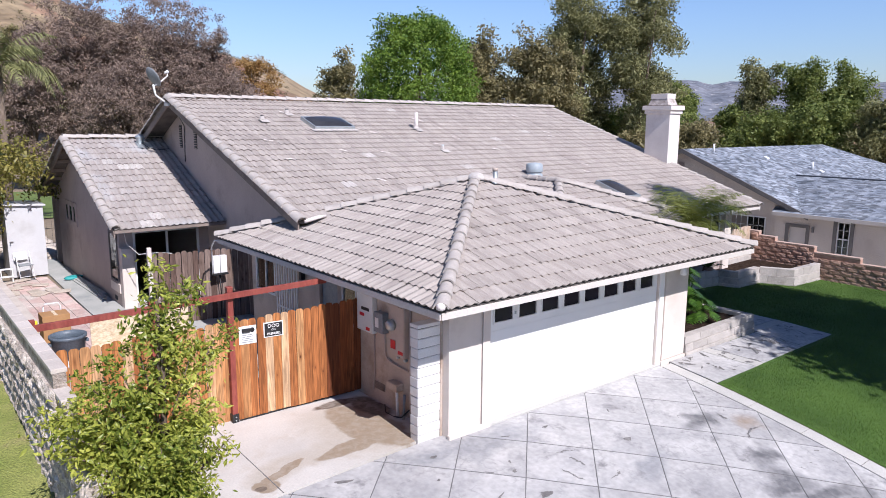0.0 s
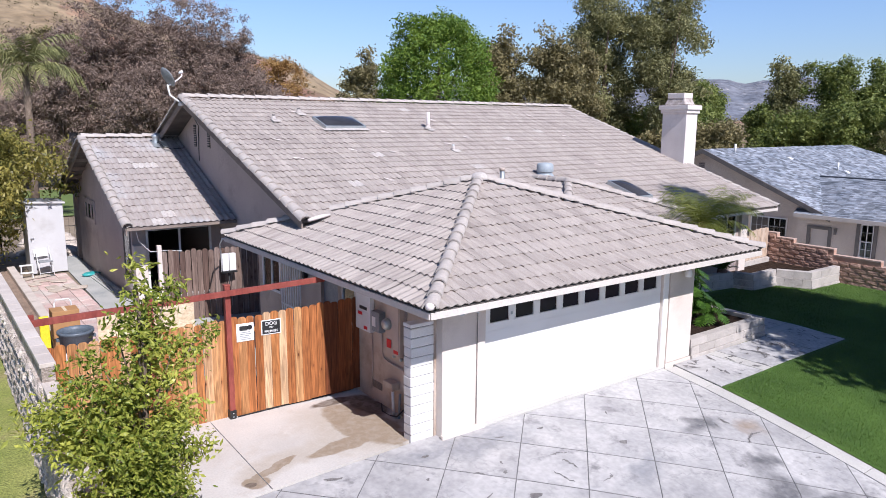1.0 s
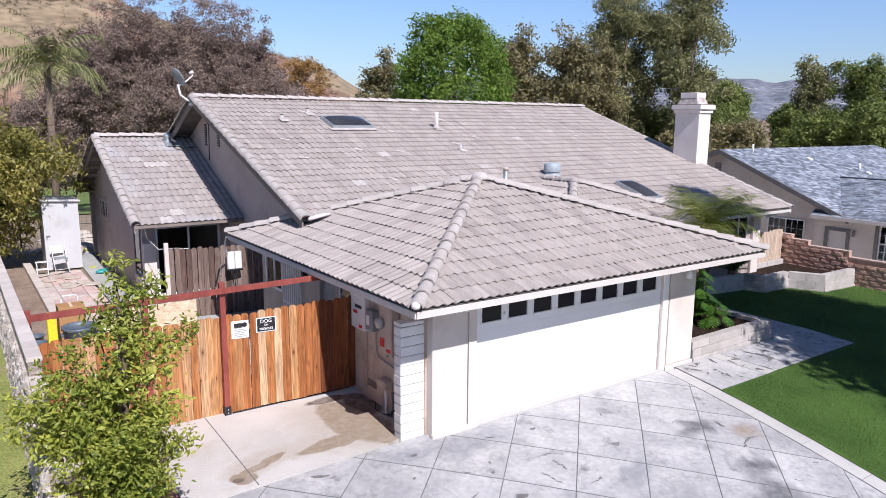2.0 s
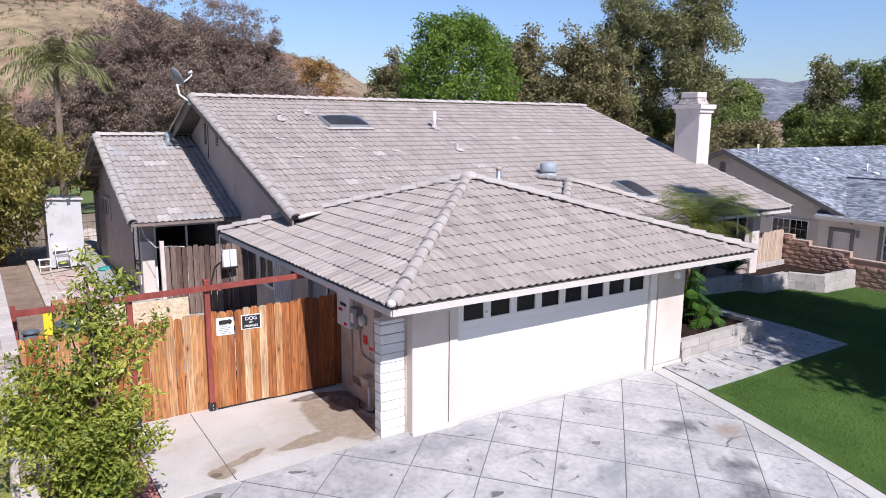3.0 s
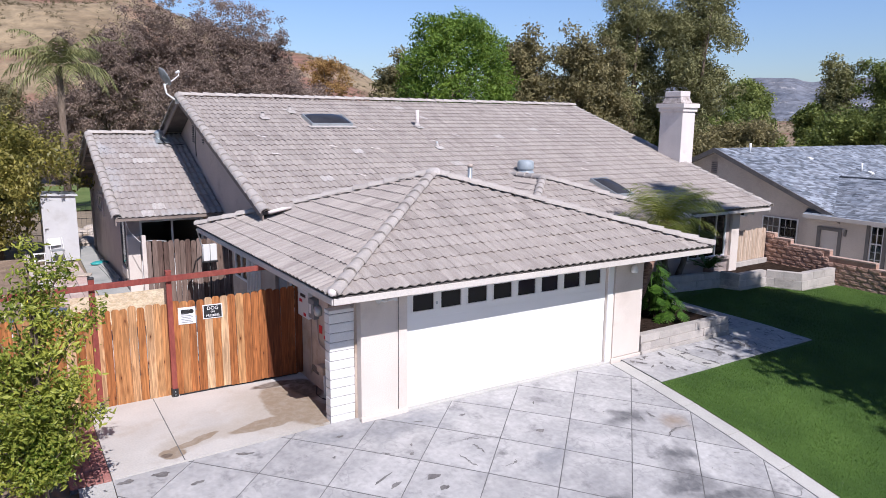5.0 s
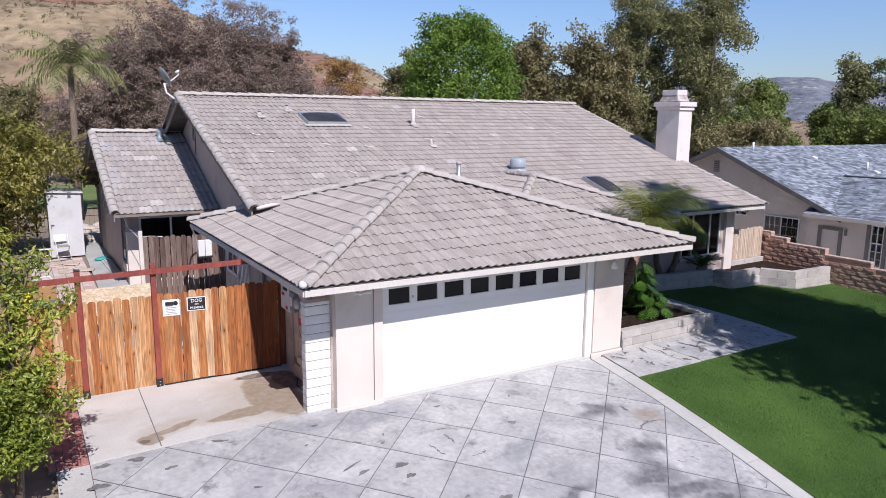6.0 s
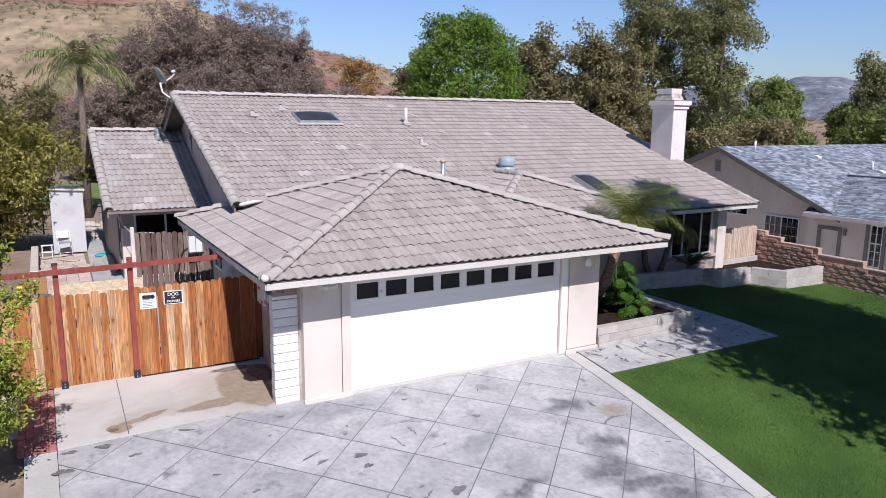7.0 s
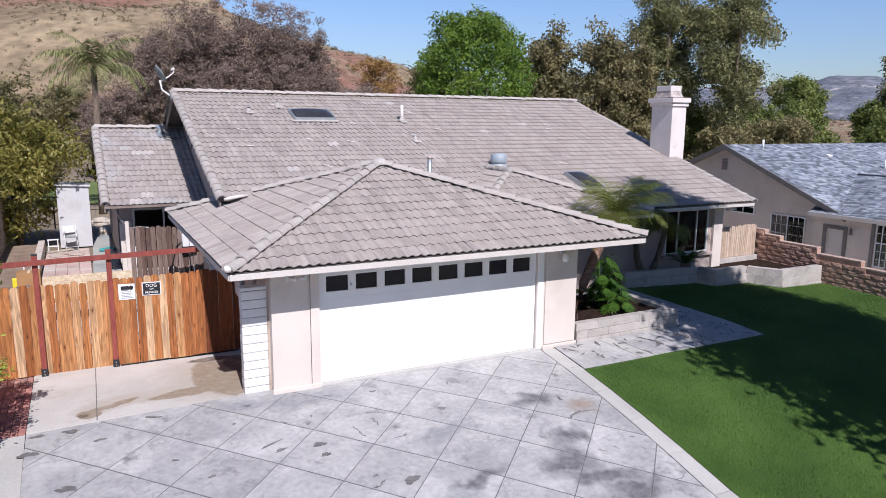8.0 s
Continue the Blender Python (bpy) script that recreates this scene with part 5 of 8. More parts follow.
caps(roof_w, (WX0 + 0.02, WY0 - 0.06, WZ0 + 0.02), (WX0 + 0.02, WRY, WRZ + 0.03), CAP_WIDE, name="rake_tile")
caps(roof_w, (WX0 + 0.02, WY1, WRZ - ws * (WY1 - WRY) + 0.02), (WX0 + 0.02, WRY, WRZ + 0.03), CAP_WIDE, name="rake_tile")
part("fascia", boxm(WX0, WX1, WY0 - 0.02, WY0 - 0.003, 2.20, WZ0 + 0.015, 0.004), M["soffit"], roof_w)
part("rake_board", sloped_board(WY0, WZ0 - 0.01, WRY, WRZ - 0.01, WX0 - 0.02, WX0 + 0.015, 0.17), M["soffit"], roof_w)
part("rake_board", sloped_board(WRY, WRZ - 0.01, WY1, WRZ - ws * (WY1 - WRY) - 0.01, WX0 - 0.02, WX0 + 0.015, 0.17), M["soffit"], roof_w)
for k in range(6):
    y = WRY + 0.6 + k * 0.75
    z = WRZ - ws * (y - WRY) - 0.07
    part("rafter", boxm(WX0 + 0.02, 5.0, y - 0.04, y + 0.04, z - 0.11, z, 0.004), M["soffit"], roof_w)

# walls
part("garage_front_wall", wall_bm("x", 8.15, 0.16, 6.76, 13.35, -0.3, 2.3, [(7.62, 12.32, -0.01, 2.09)]), M["cream"], house, "cream stucco garage front")
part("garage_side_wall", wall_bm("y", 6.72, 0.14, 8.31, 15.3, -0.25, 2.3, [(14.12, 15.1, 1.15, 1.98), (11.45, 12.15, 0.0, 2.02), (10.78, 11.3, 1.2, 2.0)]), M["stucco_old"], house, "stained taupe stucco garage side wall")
part("garage_right_wall", boxm(13.21, 13.35, 8.31, 12.2, -0.3, 2.3), M["cream"], house)
part("garage_back_wall", boxm(6.86, 13.35, 15.16, 15.3, -0.2, 2.3), M["stucco"], house)
part("front_wall", wall_bm("x", 12.2, 0.15, 13.35, 22.22, -0.3, 2.3, [(19.9, 21.7, 0.72, 2.1), (14.3, 15.3, 0.0, 2.08)]), M["stucco"], house, "taupe stucco front wall")
part("corner_pier", boxm(21.85, 22.24, 12.10, 12.198, -0.25, 2.3, 0.01), M["cream"], house)
part("right_wall", boxm(22.07, 22.22, 12.35, 28.2, -0.8, 2.4), M["stucco"], house)


def gable(x0, x1, pts):
    bm = bmesh.new()
    a = [bm.verts.new((x0, y, z)) for y, z in pts]
    b = [bm.verts.new((x1, y, z)) for y, z in pts]
    bm.faces.new(a)
    bm.faces.new(b[::-1])
    for k in range(len(pts)):
        bm.faces.new((a[k], a[(k + 1) % len(pts)], b[(k + 1) % len(pts)], b[k]))
    bmesh.ops.recalc_face_normals(bm, faces=bm.faces[:])
    return bm


part("gable_wall", gable(7.42, 7.57, [(13.0, -0.2), (28.2, -0.2), (28.2, RZ - rear * 7.3 - 0.09), (RY, RZ - 0.09), (13.0, MZ0 + ms * 1.5 - 0.09)]), M["stucco"], house, "plain taupe stucco gable wall")
part("gable_wall", gable(22.07, 22.22, [(12.35, 2.4), (28.2, 2.4), (28.2, RZ - rear * 7.3 - 0.09), (RY, RZ - 0.09), (12.35, MZ0 + ms * 0.85 - 0.09)]), M["stucco"], house)
part("rear_wall", boxm(5.0, 22.22, 28.05, 28.2, -0.8, 2.3), M["stucco"], house)
bm = gable(5.0, 5.14, [(19.8, -0.2), (27.2, -0.2), (27.2, WRZ - ws * (27.2 - WRY) - 0.08), (WRY, WRZ - 0.08), (19.8, WZ0 + ws * 1.35 - 0.08)])
part("wing_wall", bm, M["stucco"], house, "taupe stucco wing wall")
part("wing_front_wall", wall_bm("x", 19.8, 0.14, 5.14, 7.42, -0.2, 2.7, [(5.35, 7.14, 0.05, 2.02)]), M["stucco"], house)
part("wing_rear_wall", boxm(5.14, 7.42, 27.06, 27.2, -0.2, 2.7), M["stucco"], house)
part("wing_pier", boxm(4.97, 5.3, 19.55, 19.8, -0.1, 1.62, 0.012), M["cream"], house, "pale stucco pier at the wing corner")
part("wing_band", boxm(4.95, 5.0, 19.85, 20.75, 0.35, 0.60, 0.01), M["cream"], house)
part("vent_grille", boxm(4.985, 5.0, 20.35, 20.55, 0.08, 0.2, 0.003), M["black"], house)

# openings
w = window(house, "y", 5.0, 24.4, 26.0, 1.62, 2.38, M["stucco"], 0.05, 0.14, (24.93, 25.47), face=-1)
w.location.x = -0.045
# dark sheet on the solid wall stands in for an unlit room
part("painted_gloom", boxm(4.985, 4.995, 24.5, 25.9, 1.72, 2.28), M["dark"], house)
w = window(house, "y", 5.0, 19.98, 20.75, 0.62, 2.0, M["nbtrim"], 0.04, 0.05, face=-1)
w.location.x = -0.035
part("painted_gloom", boxm(4.985, 4.995, 20.02, 20.7, 0.66, 1.96), M["dark"], house)
window(house, "x", 19.79, 5.35, 7.14, 0.05, 2.02, M["alu"], 0.08, 0.06, (6.25,), "sliding_door")
window(house, "y", 6.72, 14.12, 15.1, 1.15, 1.98, M["alu"], 0.06, 0.05, (14.6,))
window(house, "y", 6.72, 10.78, 11.3, 1.2, 2.0, M["alu"], 0.06, 0.04)
window(house, "x", 12.2, 19.9, 21.7, 0.72, 2.1, M["alu"], 0.06, 0.05, (20.4, 21.2), "picture_window")
part("window_sill", boxm(19.75, 21.84, 12.08, 12.2, 0.62, 0.715, 0.01), M["stucco"], house)
part("side_door", boxm(6.79, 6.83, 11.45, 12.15, 0.0, 2.02, 0.006), M["grey"], house, "dark grey side door")
part("front_door", boxm(14.3, 15.3, 12.26, 12.31, 0.0, 2.08, 0.006), M["nbtrim"], house, "dark front door in the shade")

# a white security screen beside the side window
scr = empty("screen_door", "white vertical-bar security screen on the side wall", "screen door")
for k in range(9):
    y = 12.98 + k * 0.115
    part("bar", boxm(6.655, 6.68, y, y + 0.035, 0.05, 1.97, 0.004), M["alu"], scr)
for z in (0.05, 1.0, 1.94):
    part("rail", boxm(6.66, 6.675, 12.96, 13.96, z, z + 0.04, 0.003), M["alu"], scr)

# garage door
gdoor = new("garage_door")
gdoor.parent = house
tagged(gdoor, "white sectional garage door with a row of small windows")
for k, (z0, z1) in enumerate(((0.015, 0.5315), (0.5325, 1.0515), (1.0525, 1.5725))):
    part("section", boxm(7.63, 12.31, 8.20, 8.24, z0, z1, 0.002), M["white"], gdoor)
wins = [(7.765 + k * 0.568, 7.765 + k * 0.568 + 0.42) for k in range(8)]
part("window_section", wall_bm("x", 8.20, 0.04, 7.63, 12.31, 1.574, 2.085, [(a, b, 1.71, 2.0) for a, b in wins]), M["white"], gdoor)
for a, b in wins:
    for bx in ((a - 0.025, b + 0.025, 1.685, 1.71), (a - 0.025, b + 0.025, 2.0, 2.025), (a - 0.025, a, 1.71, 2.0), (b, b + 0.025, 1.71, 2.0)):
        part("window_bead", boxm(bx[0], bx[1], 8.188, 8.199, bx[2], bx[3], 0.002), M["white"], gdoor)
    g = part("pane", boxm(a + 0.002, b - 0.002, 8.215, 8.221, 1.712, 1.998), M["glass_dark"], gdoor)
    g.visible_shadow = False
part("lock", boxm(8.225, 8.26, 8.185, 8.199, 1.79, 1.84, 0.003), M["galv"], gdoor)
part("door_trim", boxm(7.45, 7.618, 8.125, 8.149, 0.0, 2.26, 0.005), M["cream"], house)
part("door_trim", boxm(12.325, 12.47, 8.12, 8.149, 0.0, 2.26, 0.005), M["white"], house, "white door jamb")
part("door_trim", boxm(7.62, 12.32, 8.125, 8.149, 2.095, 2.26, 0.005), M["white"], house)
part("plinth", boxm(6.73, 7.62, 8.085, 8.149, -0.12, 0.055, 0.014), M["cream"], house)
part("plinth", boxm(12.48, 13.37, 8.10, 8.149, -0.15, 0.06, 0.01), M["cream"], house)
part("groove", boxm(7.444, 7.451, 8.121, 8.126, 0.06, 2.26), M["joint"], house)
part("stucco_panel", boxm(12.52, 13.33, 8.118, 8.149, 0.075, 2.28, 0.008), M["cream"], house)
# floor coloured near-black so that the rooms look unlit
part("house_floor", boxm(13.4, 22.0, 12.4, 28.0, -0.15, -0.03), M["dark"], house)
part("garage_floor", boxm(6.9, 13.2, 8.4, 15.1, -0.1, -0.02), M["sideconc"], house)

# painted block pier at the garage corner
pier = empty("block_pier", "white painted block pier at the garage corner", "pier")
part("mortar", boxm(6.305, 6.73, 8.345, 8.525, -0.06, 1.84), M["joint"], pier, "grey recessed mortar")
for k in range(12):
    dx, dy = rs.uniform(-0.006, 0.006), rs.uniform(-0.006, 0.004)
    part("block", boxm(6.285 + dx, 6.735, 8.328 + dy, 8.53, -0.06 + k * 0.158, -0.06 + (k + 1) * 0.158 - 0.007, 0.012), M["blockwhite"], pier)
part("cap", boxm(6.285, 6.74, 8.33, 8.54, 1.84, 1.90, 0.01), M["blockwhite"], pier)

# chimney
chim = empty("chimney", "pale stucco chimney with a stepped cap and metal top", "chimney")
part("shaft", boxm(22.53, 23.19, 14.9, 15.9, -0.8, 5.32, 0.012), M["chimney"], chim)
part("cap", boxm(22.48, 23.24, 14.85, 15.95, 5.32, 5.45, 0.01), M["chimney"], chim)
part("cap", boxm(22.42, 23.28, 14.79, 16.01, 5.45, 5.60, 0.01), M["chimney"], chim)
part("slab", boxm(22.44, 23.26, 14.81, 15.99, 5.60, 5.625, 0.004), M["soffit"], chim)
bm = bmesh.new()
lo = [bm.verts.new((x, y, 5.625)) for x, y in ((22.50, 14.98), (23.10, 14.98), (23.10, 15.82), (22.50, 15.82))]
hi = [bm.verts.new((x, y, 5.84)) for x, y in ((22.56, 15.06), (23.02, 15.06), (23.02, 15.72), (22.56, 15.72))]
bm.faces.new(hi)
for k in range(4):
    bm.faces.new((lo[k], lo[(k + 1) % 4], hi[(k + 1) % 4], hi[k]))
part("chimney_top", bm, M["soot"], chim, "weathered flared top")
part("flue_block", boxm(22.54, 23.05, 15.05, 15.74, 5.84, 6.03, 0.015), M["chimney"], chim, "pale block on the flared top")

# gable vents
for y0 in (21.5, 20.3):
    vent = new("gable_vent")
    vent.parent = house
    part("backing", boxm(7.405, 7.418, y0, y0 + 0.22, 4.16, 4.82), M["black"], vent)
    for k in range(9):
        ob = part("slat", boxm(7.38, 7.405, y0, y0 + 0.22, 4.17 + k * 0.07, 4.195 + k * 0.07, 0.003), M["stucco"], vent)

# roof fittings
def roof_z(y):
    return MZ0 + ms * (y - MY0) + 0.07


def skylight(x0, x1, y0, y1):
    s = empty("skylight", "smoked acrylic dome skylight in a metal frame", "skylight", "skylights on the main roof")
    tilt = math.degrees(math.atan(ms))
    L = (y1 - y0) * cosm
    m = pose(x0, y0, roof_z(y0), tilt)
    for bx in ((0, x1 - x0, 0, 0.05), (0, x1 - x0, L - 0.05, L), (0, 0.05, 0.05, L - 0.05), (x1 - x0 - 0.05, x1 - x0, 0.05, L - 0.05)):
        part("frame", boxm(bx[0], bx[1], bx[2], bx[3], -0.06, 0.09, 0.006), M["galv"], s).matrix_basis = m
    bm = bmesh.new()
    nx, ny = 10, 8
    g = [[bm.verts.new((0.05 + (x1 - x0 - 0.1) * i / nx, 0.05 + (L - 0.1) * j / ny, 0.085 + 0.10 * (math.sin(math.pi * i / nx) * math.sin(math.pi * j / ny)) ** 0.45)) for j in range(ny + 1)] for i in range(nx + 1)]
    for i in range(nx):
        for j in range(ny):
            bm.faces.new((g[i][j], g[i + 1][j], g[i + 1][j + 1], g[i][j + 1])).smooth = True
    part("dome", bm, M["skylight"], s).matrix_basis = m
    part("flashing", boxm(-0.12, x1 - x0 + 0.06, -0.16, 0.0, -0.012, 0.0, 0.002), M["tile_new"], s, "pale flashing").matrix_basis = m @ pose(0, 0, 0.02, -3)
    return s


for k in range(18):
    x, y = tile_rand.uniform(8.2, 19.5), tile_rand.uniform(14.0, 20.3)
    ob = part("tile_chip", boxm(-0.13, 0.13, -0.016, 0.016, 0.0, 0.012, 0.004), M["chimney"], roof_m)
    ob.matrix_basis = pose(x, y, roof_z(y) + 0.012, math.degrees(math.atan(ms))) @ pose(0, 0, 0, 0, 0, tile_rand.uniform(-55, -15))
skylight(10.1, 11.45, 18.3, 19.15)
skylight(17.15, 17.85, 12.65, 13.8)


def vent_pipe(x, y, h, r, label, zf=roof_z, cap=None, flash=0.1):
    v = empty("vent_pipe", label, "vent pipe", "vent pipes on the roof")
    z = zf(y)
    part("pipe", tube(bmesh.new(), [(x, y, z - 0.1), (x, y, z + h)], r, 12), M["galv"] if cap is None else cap, v)
    part("flashing", lathe(bmesh.new(), [(r * 2.6, -0.01), (r * 1.6, 0.04), (r * 1.05, 0.11)], 14, (x, y, z)), M["tile_new"], v, "pale mortar flashing")
    ob = part("flashing_tile", boxm(x - flash, x + flash * 1.4, -0.02, 0.2, 0.0, 0.012, 0.004), M["tile_new"], v)
    ob.matrix_basis = pose(0, y - 0.22, zf(y - 0.22) + 0.02, math.degrees(math.atan(ms)))
    return v


vent_pipe(13.76, 18.33, 0.52, 0.055, "tall pale metal flue on the roof", cap=M["chimney"])
vent_pipe(8.85, 19.05, 0.14, 0.045, "short dark plumbing vent with mortar flashing", cap=M["black"])
vent_pipe(9.9, 19.62, 0.14, 0.045, "short dark plumbing vent with mortar flashing", cap=M["black"])
vent_pipe(13.45, 16.6, 0.16, 0.035, "short plumbing vent with mortar flashing", cap=M["galv"])
fl = empty("flue", "galvanised flue with a copper-brown collar behind the garage peak", "vent pipe")
part("pipe", tube(bmesh.new(), [(12.14, 12.9, 2.7), (12.14, 12.9, 3.78)], 0.06, 14), M["galv"], fl)
part("collar", tube(bmesh.new(), [(12.14, 12.9, 3.78), (12.14, 12.9, 3.86)], 0.07, 14), M["meterbox"], fl)
cv = empty("turbine_vent", "round galvanised roof vent cap beside the entry roof", "roof vent")
tz = roof_z(14.55) - 0.03
part("cap", lathe(bmesh.new(), [(0.24, 0.12), (0.25, 0.14), (0.24, 0.34), (0.20, 0.38), (0.06, 0.40)], 24, (15.27, 14.55, tz)), M["ventpaint"], cv)
part("base", lathe(bmesh.new(), [(0.36, -0.14), (0.26, 0.02), (0.20, 0.12), (0.20, 0.16)], 24, (15.27, 14.55, tz)), M["ventpaint"], cv)
wv_ = empty("wing_vent", "bent sheet-metal vent hood with loose wire on the wing roof", "roof vent")
wz = WZ0 + ws * (22.95 - WY0) + 0.07
part("hood", lathe(bmesh.new(), [(0.11, -0.05), (0.11, 0.16), (0.16, 0.20), (0.03, 0.30)], 14, (6.62, 22.95, wz)), M["galv"], wv_)
ob = part("flashing", boxm(-0.2, 0.22, -0.3, 0.1, 0.0, 0.015, 0.004), M["galv"], wv_)
ob.matrix_basis = pose(6.68, 22.9, wz + 0.0, math.degrees(math.atan(ws)))
part("wire", tube(bmesh.new(), [(6.62, 22.8, wz + 0.02), (6.72, 22.5, wz - 0.10), (6.9, 22.35, wz - 0.18), (7.3, 22.4, wz - 0.15)], 0.012, 6), M["black"], wv_)
part("rake_flashing", tube(bmesh.new(), [(6.92, 13.06, 2.92), (7.05, 13.07, 2.945), (7.25, 13.10, 2.975), (7.48, 13.16, 2.985)], [0.03, 0.042, 0.042, 0.03], 8), M["chimney"], house, "white mortar flashing at the foot of the rake")

# satellite dish
dish = empty("satellite_dish", "grey satellite dish on a bent pipe at the roof peak", "satellite dish")
part("mast", tube(bmesh.new(), [(6.86, 20.85, 5.42), (6.72, 20.9, 5.52), (6.55, 20.95, 5.66), (6.50, 20.97, 5.95)], 0.028, 10), M["alu"], dish)
part("foot", boxm(6.78, 6.92, 20.7, 21.0, 5.36, 5.44, 0.01), M["alu"], dish)
bm = bmesh.new()
lathe(bm, [(0.0005, 0.0), (0.10, 0.008), (0.2, 0.03), (0.29, 0.065), (0.33, 0.09), (0.325, 0.097), (0.28, 0.075), (0.19, 0.04), (0.0005, 0.015)], 24)
bmesh.ops.scale(bm, vec=(1, 0.9, 1), verts=bm.verts[:])
rf = part("reflector", bm, M["grey"], dish, "dark grey dish seen edge-on")
rf.matrix_basis = look((6.46, 21.0, 6.12), (5.6, 20.9, 5.65)) @ pose(0, 0, 0, 0, 0, 0)
part("feed_arm", tube(bmesh.new(), [(6.50, 20.97, 5.90), (6.78, 21.0, 6.08), (6.95, 21.05, 6.22), (6.93, 21.05, 6.32)], 0.02, 8), M["alu"], dish)
part("feed_horn", tube(bmesh.new(), [(6.97, 21.05, 6.34), (6.86, 21.05, 6.29)], [0.045, 0.03], 10), M["alu"], dish)
part("cable", tube(bmesh.new(), [(6.86, 20.87, 5.4), (7.1, 20.95, 5.2), (7.39, 21.2, 4.8), (7.40, 21.3, 4.0), (7.40, 21.3, 3.75)], 0.012, 6), M["black"], dish)

# ---- the neighbour's house ----
nbh = empty("neighbour_house", "low beige stucco house with blue-grey shingle roof on the next lot", "house")
NX, NZ = 30.2, -1.25


def shingle_plane(roof, corner, u, rise, poly, w=0.28, ex=0.14, lip=0.011):
    """Shingle tabs in staggered courses on one slope, joined."""
    u = Vector(u).normalized()
    v = (Vector((0, 0, 1)).cross(u).normalized() + Vector((0, 0, rise))).normalized()
    n = u.cross(v)
    corner = Vector(corner)
    edges = list(zip(poly, poly[1:] + poly[:1]))
    rn = random.Random(3)
    mv, mq = [], []
    for r in range(int(max(p[1] for p in poly) / ex) + 1):
        c = min(p[0] for p in poly) - rn.uniform(0, w)
        while c < max(p[0] for p in poly):
            ww = w * rn.choice((0.5, 0.75, 1.0, 1.0))
            cell = [(c, r * ex), (c + ww, r * ex), (c + ww, (r + 1) * ex), (c, (r + 1) * ex)]
            for a, b in edges:
                if len(cell) > 2:
                    cell = clip_poly(cell, a, b)
            c += ww
            if len(cell) < 3 or abs(area(cell)) < 0.003:
                continue
            th = rn.choice((0.003, 0.005, 0.007))
            base = len(mv)
            top = [corner + u * a + v * b + n * (th + lip - lip * (b - r * ex) / ex) for a, b in cell]
            mv += [tuple(p) for p in top]
            mq.append(tuple(range(base, base + len(cell))))
            k = len(cell)
            f = [corner + u * a + v * b for a, b in cell[:2]]
            mv += [tuple(p) for p in f]
            mq.append((base + k, base + k + 1, base + 1, base))
    me = bpy.data.meshes.new("shingles")
    me.from_pydata(mv, [], mq)
    me.materials.append(M["shingle"])
    ob = new("shingles", me)
    ob.parent = roof
    return tagged(ob, kind="stuff")


NR, NRZ, NE, NEZ = 18.9, 3.80, 12.9, 1.27
ns = (NRZ - NEZ) / (NR - NE)
RX0, RX1 = 29.75, 44.5
HX = RX1 + (NR - NE)
bm = bmesh.new()
deck(bm, [(RX0, NE, NEZ), (HX, NE, NEZ), (RX1, NR, NRZ), (RX0, NR, NRZ)], 0.1)
deck(bm, [(RX0, NR, NRZ), (RX1, NR, NRZ), (HX, 24.9, NEZ), (RX0, 24.9, NEZ)], 0.1)
deck(bm, [(HX, NE, NEZ), (HX, 24.9, NEZ), (RX1, NR, NRZ)], 0.1)
nroof = part("roof", bm, M["nbtrim"], nbh, "blue-grey shingle gable roof")
ln = math.hypot(NR - NE, NRZ - NEZ)
shingle_plane(nroof, (RX0, NE, NEZ + 0.004), (1, 0, 0), ns, [(0, 0), (HX - RX0, 0), (RX1 - RX0, ln), (0, ln)])
shingle_plane(nroof, (HX, NE, NEZ + 0.004), (0, 1, 0), ns, [(0, 0), (24.9 - NE, 0), (NR - NE, ln)])
part("rake_board", sloped_board(NE, NEZ + 0.03, NR, NRZ + 0.03, RX0 - 0.05, RX0 - 0.003, 0.2), M["nbtrim"], nroof)
part("rake_board", sloped_board(NR, NRZ + 0.03, 24.9, NEZ + 0.03, RX0 - 0.05, RX0 - 0.003, 0.2), M["nbtrim"], nroof)
# front wing with its ridge towards the street
VX0, VX1, VZ0, VZ1, VY1 = 29.5, 34.9, 1.34, 2.55, 15.9
bm = bmesh.new()
deck(bm, [(VX0, 2.0, VZ0), (VX1, 2.0, VZ1), (VX1, VY1, VZ1), (VX0, 14.3, VZ0)], 0.1)
deck(bm, [(VX1, 2.0, VZ1), (40.4, 2.0, VZ0), (40.4, VY1, VZ0), (VX1, VY1, VZ1)], 0.1)
nroof2 = part("wing_roof", bm, M["nbtrim"], nbh, "blue-grey shingle roof of the front wing")
vs_ = (VZ1 - VZ0) / (VX1 - VX0)
lv = math.hypot(VX1 - VX0, VZ1 - VZ0)
shingle_plane(nroof2, (VX0, 14.3, VZ0 + 0.004), (0, -1, 0), vs_, [(0, 0), (12.3, 0), (12.3, lv), (-1.6, lv)], lip=0.006)
part("ridge_cap", boxm(VX1 - 0.13, VX1 + 0.1, 2.0, 15.85, VZ1 - 0.01, VZ1 + 0.045, 0.012), M["shingle_dark"], nroof2, "dark shingle ridge cap")
part("fascia", boxm(VX0 - 0.03, VX0 - 0.003, 2.0, 14.3, VZ0 - 0.13, VZ0 + 0.02, 0.004), M["trim"], nroof2, "pale fascia and gutter")
part("gable_wall", gable(NX, NX + 0.15, [(14.0, NZ), (23.9, NZ), (23.9, NEZ + 0.3), (NR, NRZ - 0.1), (14.0, NEZ + ns * 1.1 - 0.1)]), M["nbwall"], nbh, "beige stucco gable wall")
part("side_wall", wall_bm("y", 29.85, 0.15, 2.5, 14.3, NZ, VZ0 - 0.04, [(12.98, 13.68, NZ, 0.76), (11.30, 11.77, -0.42, 1.16)]), M["nbwall"], nbh)
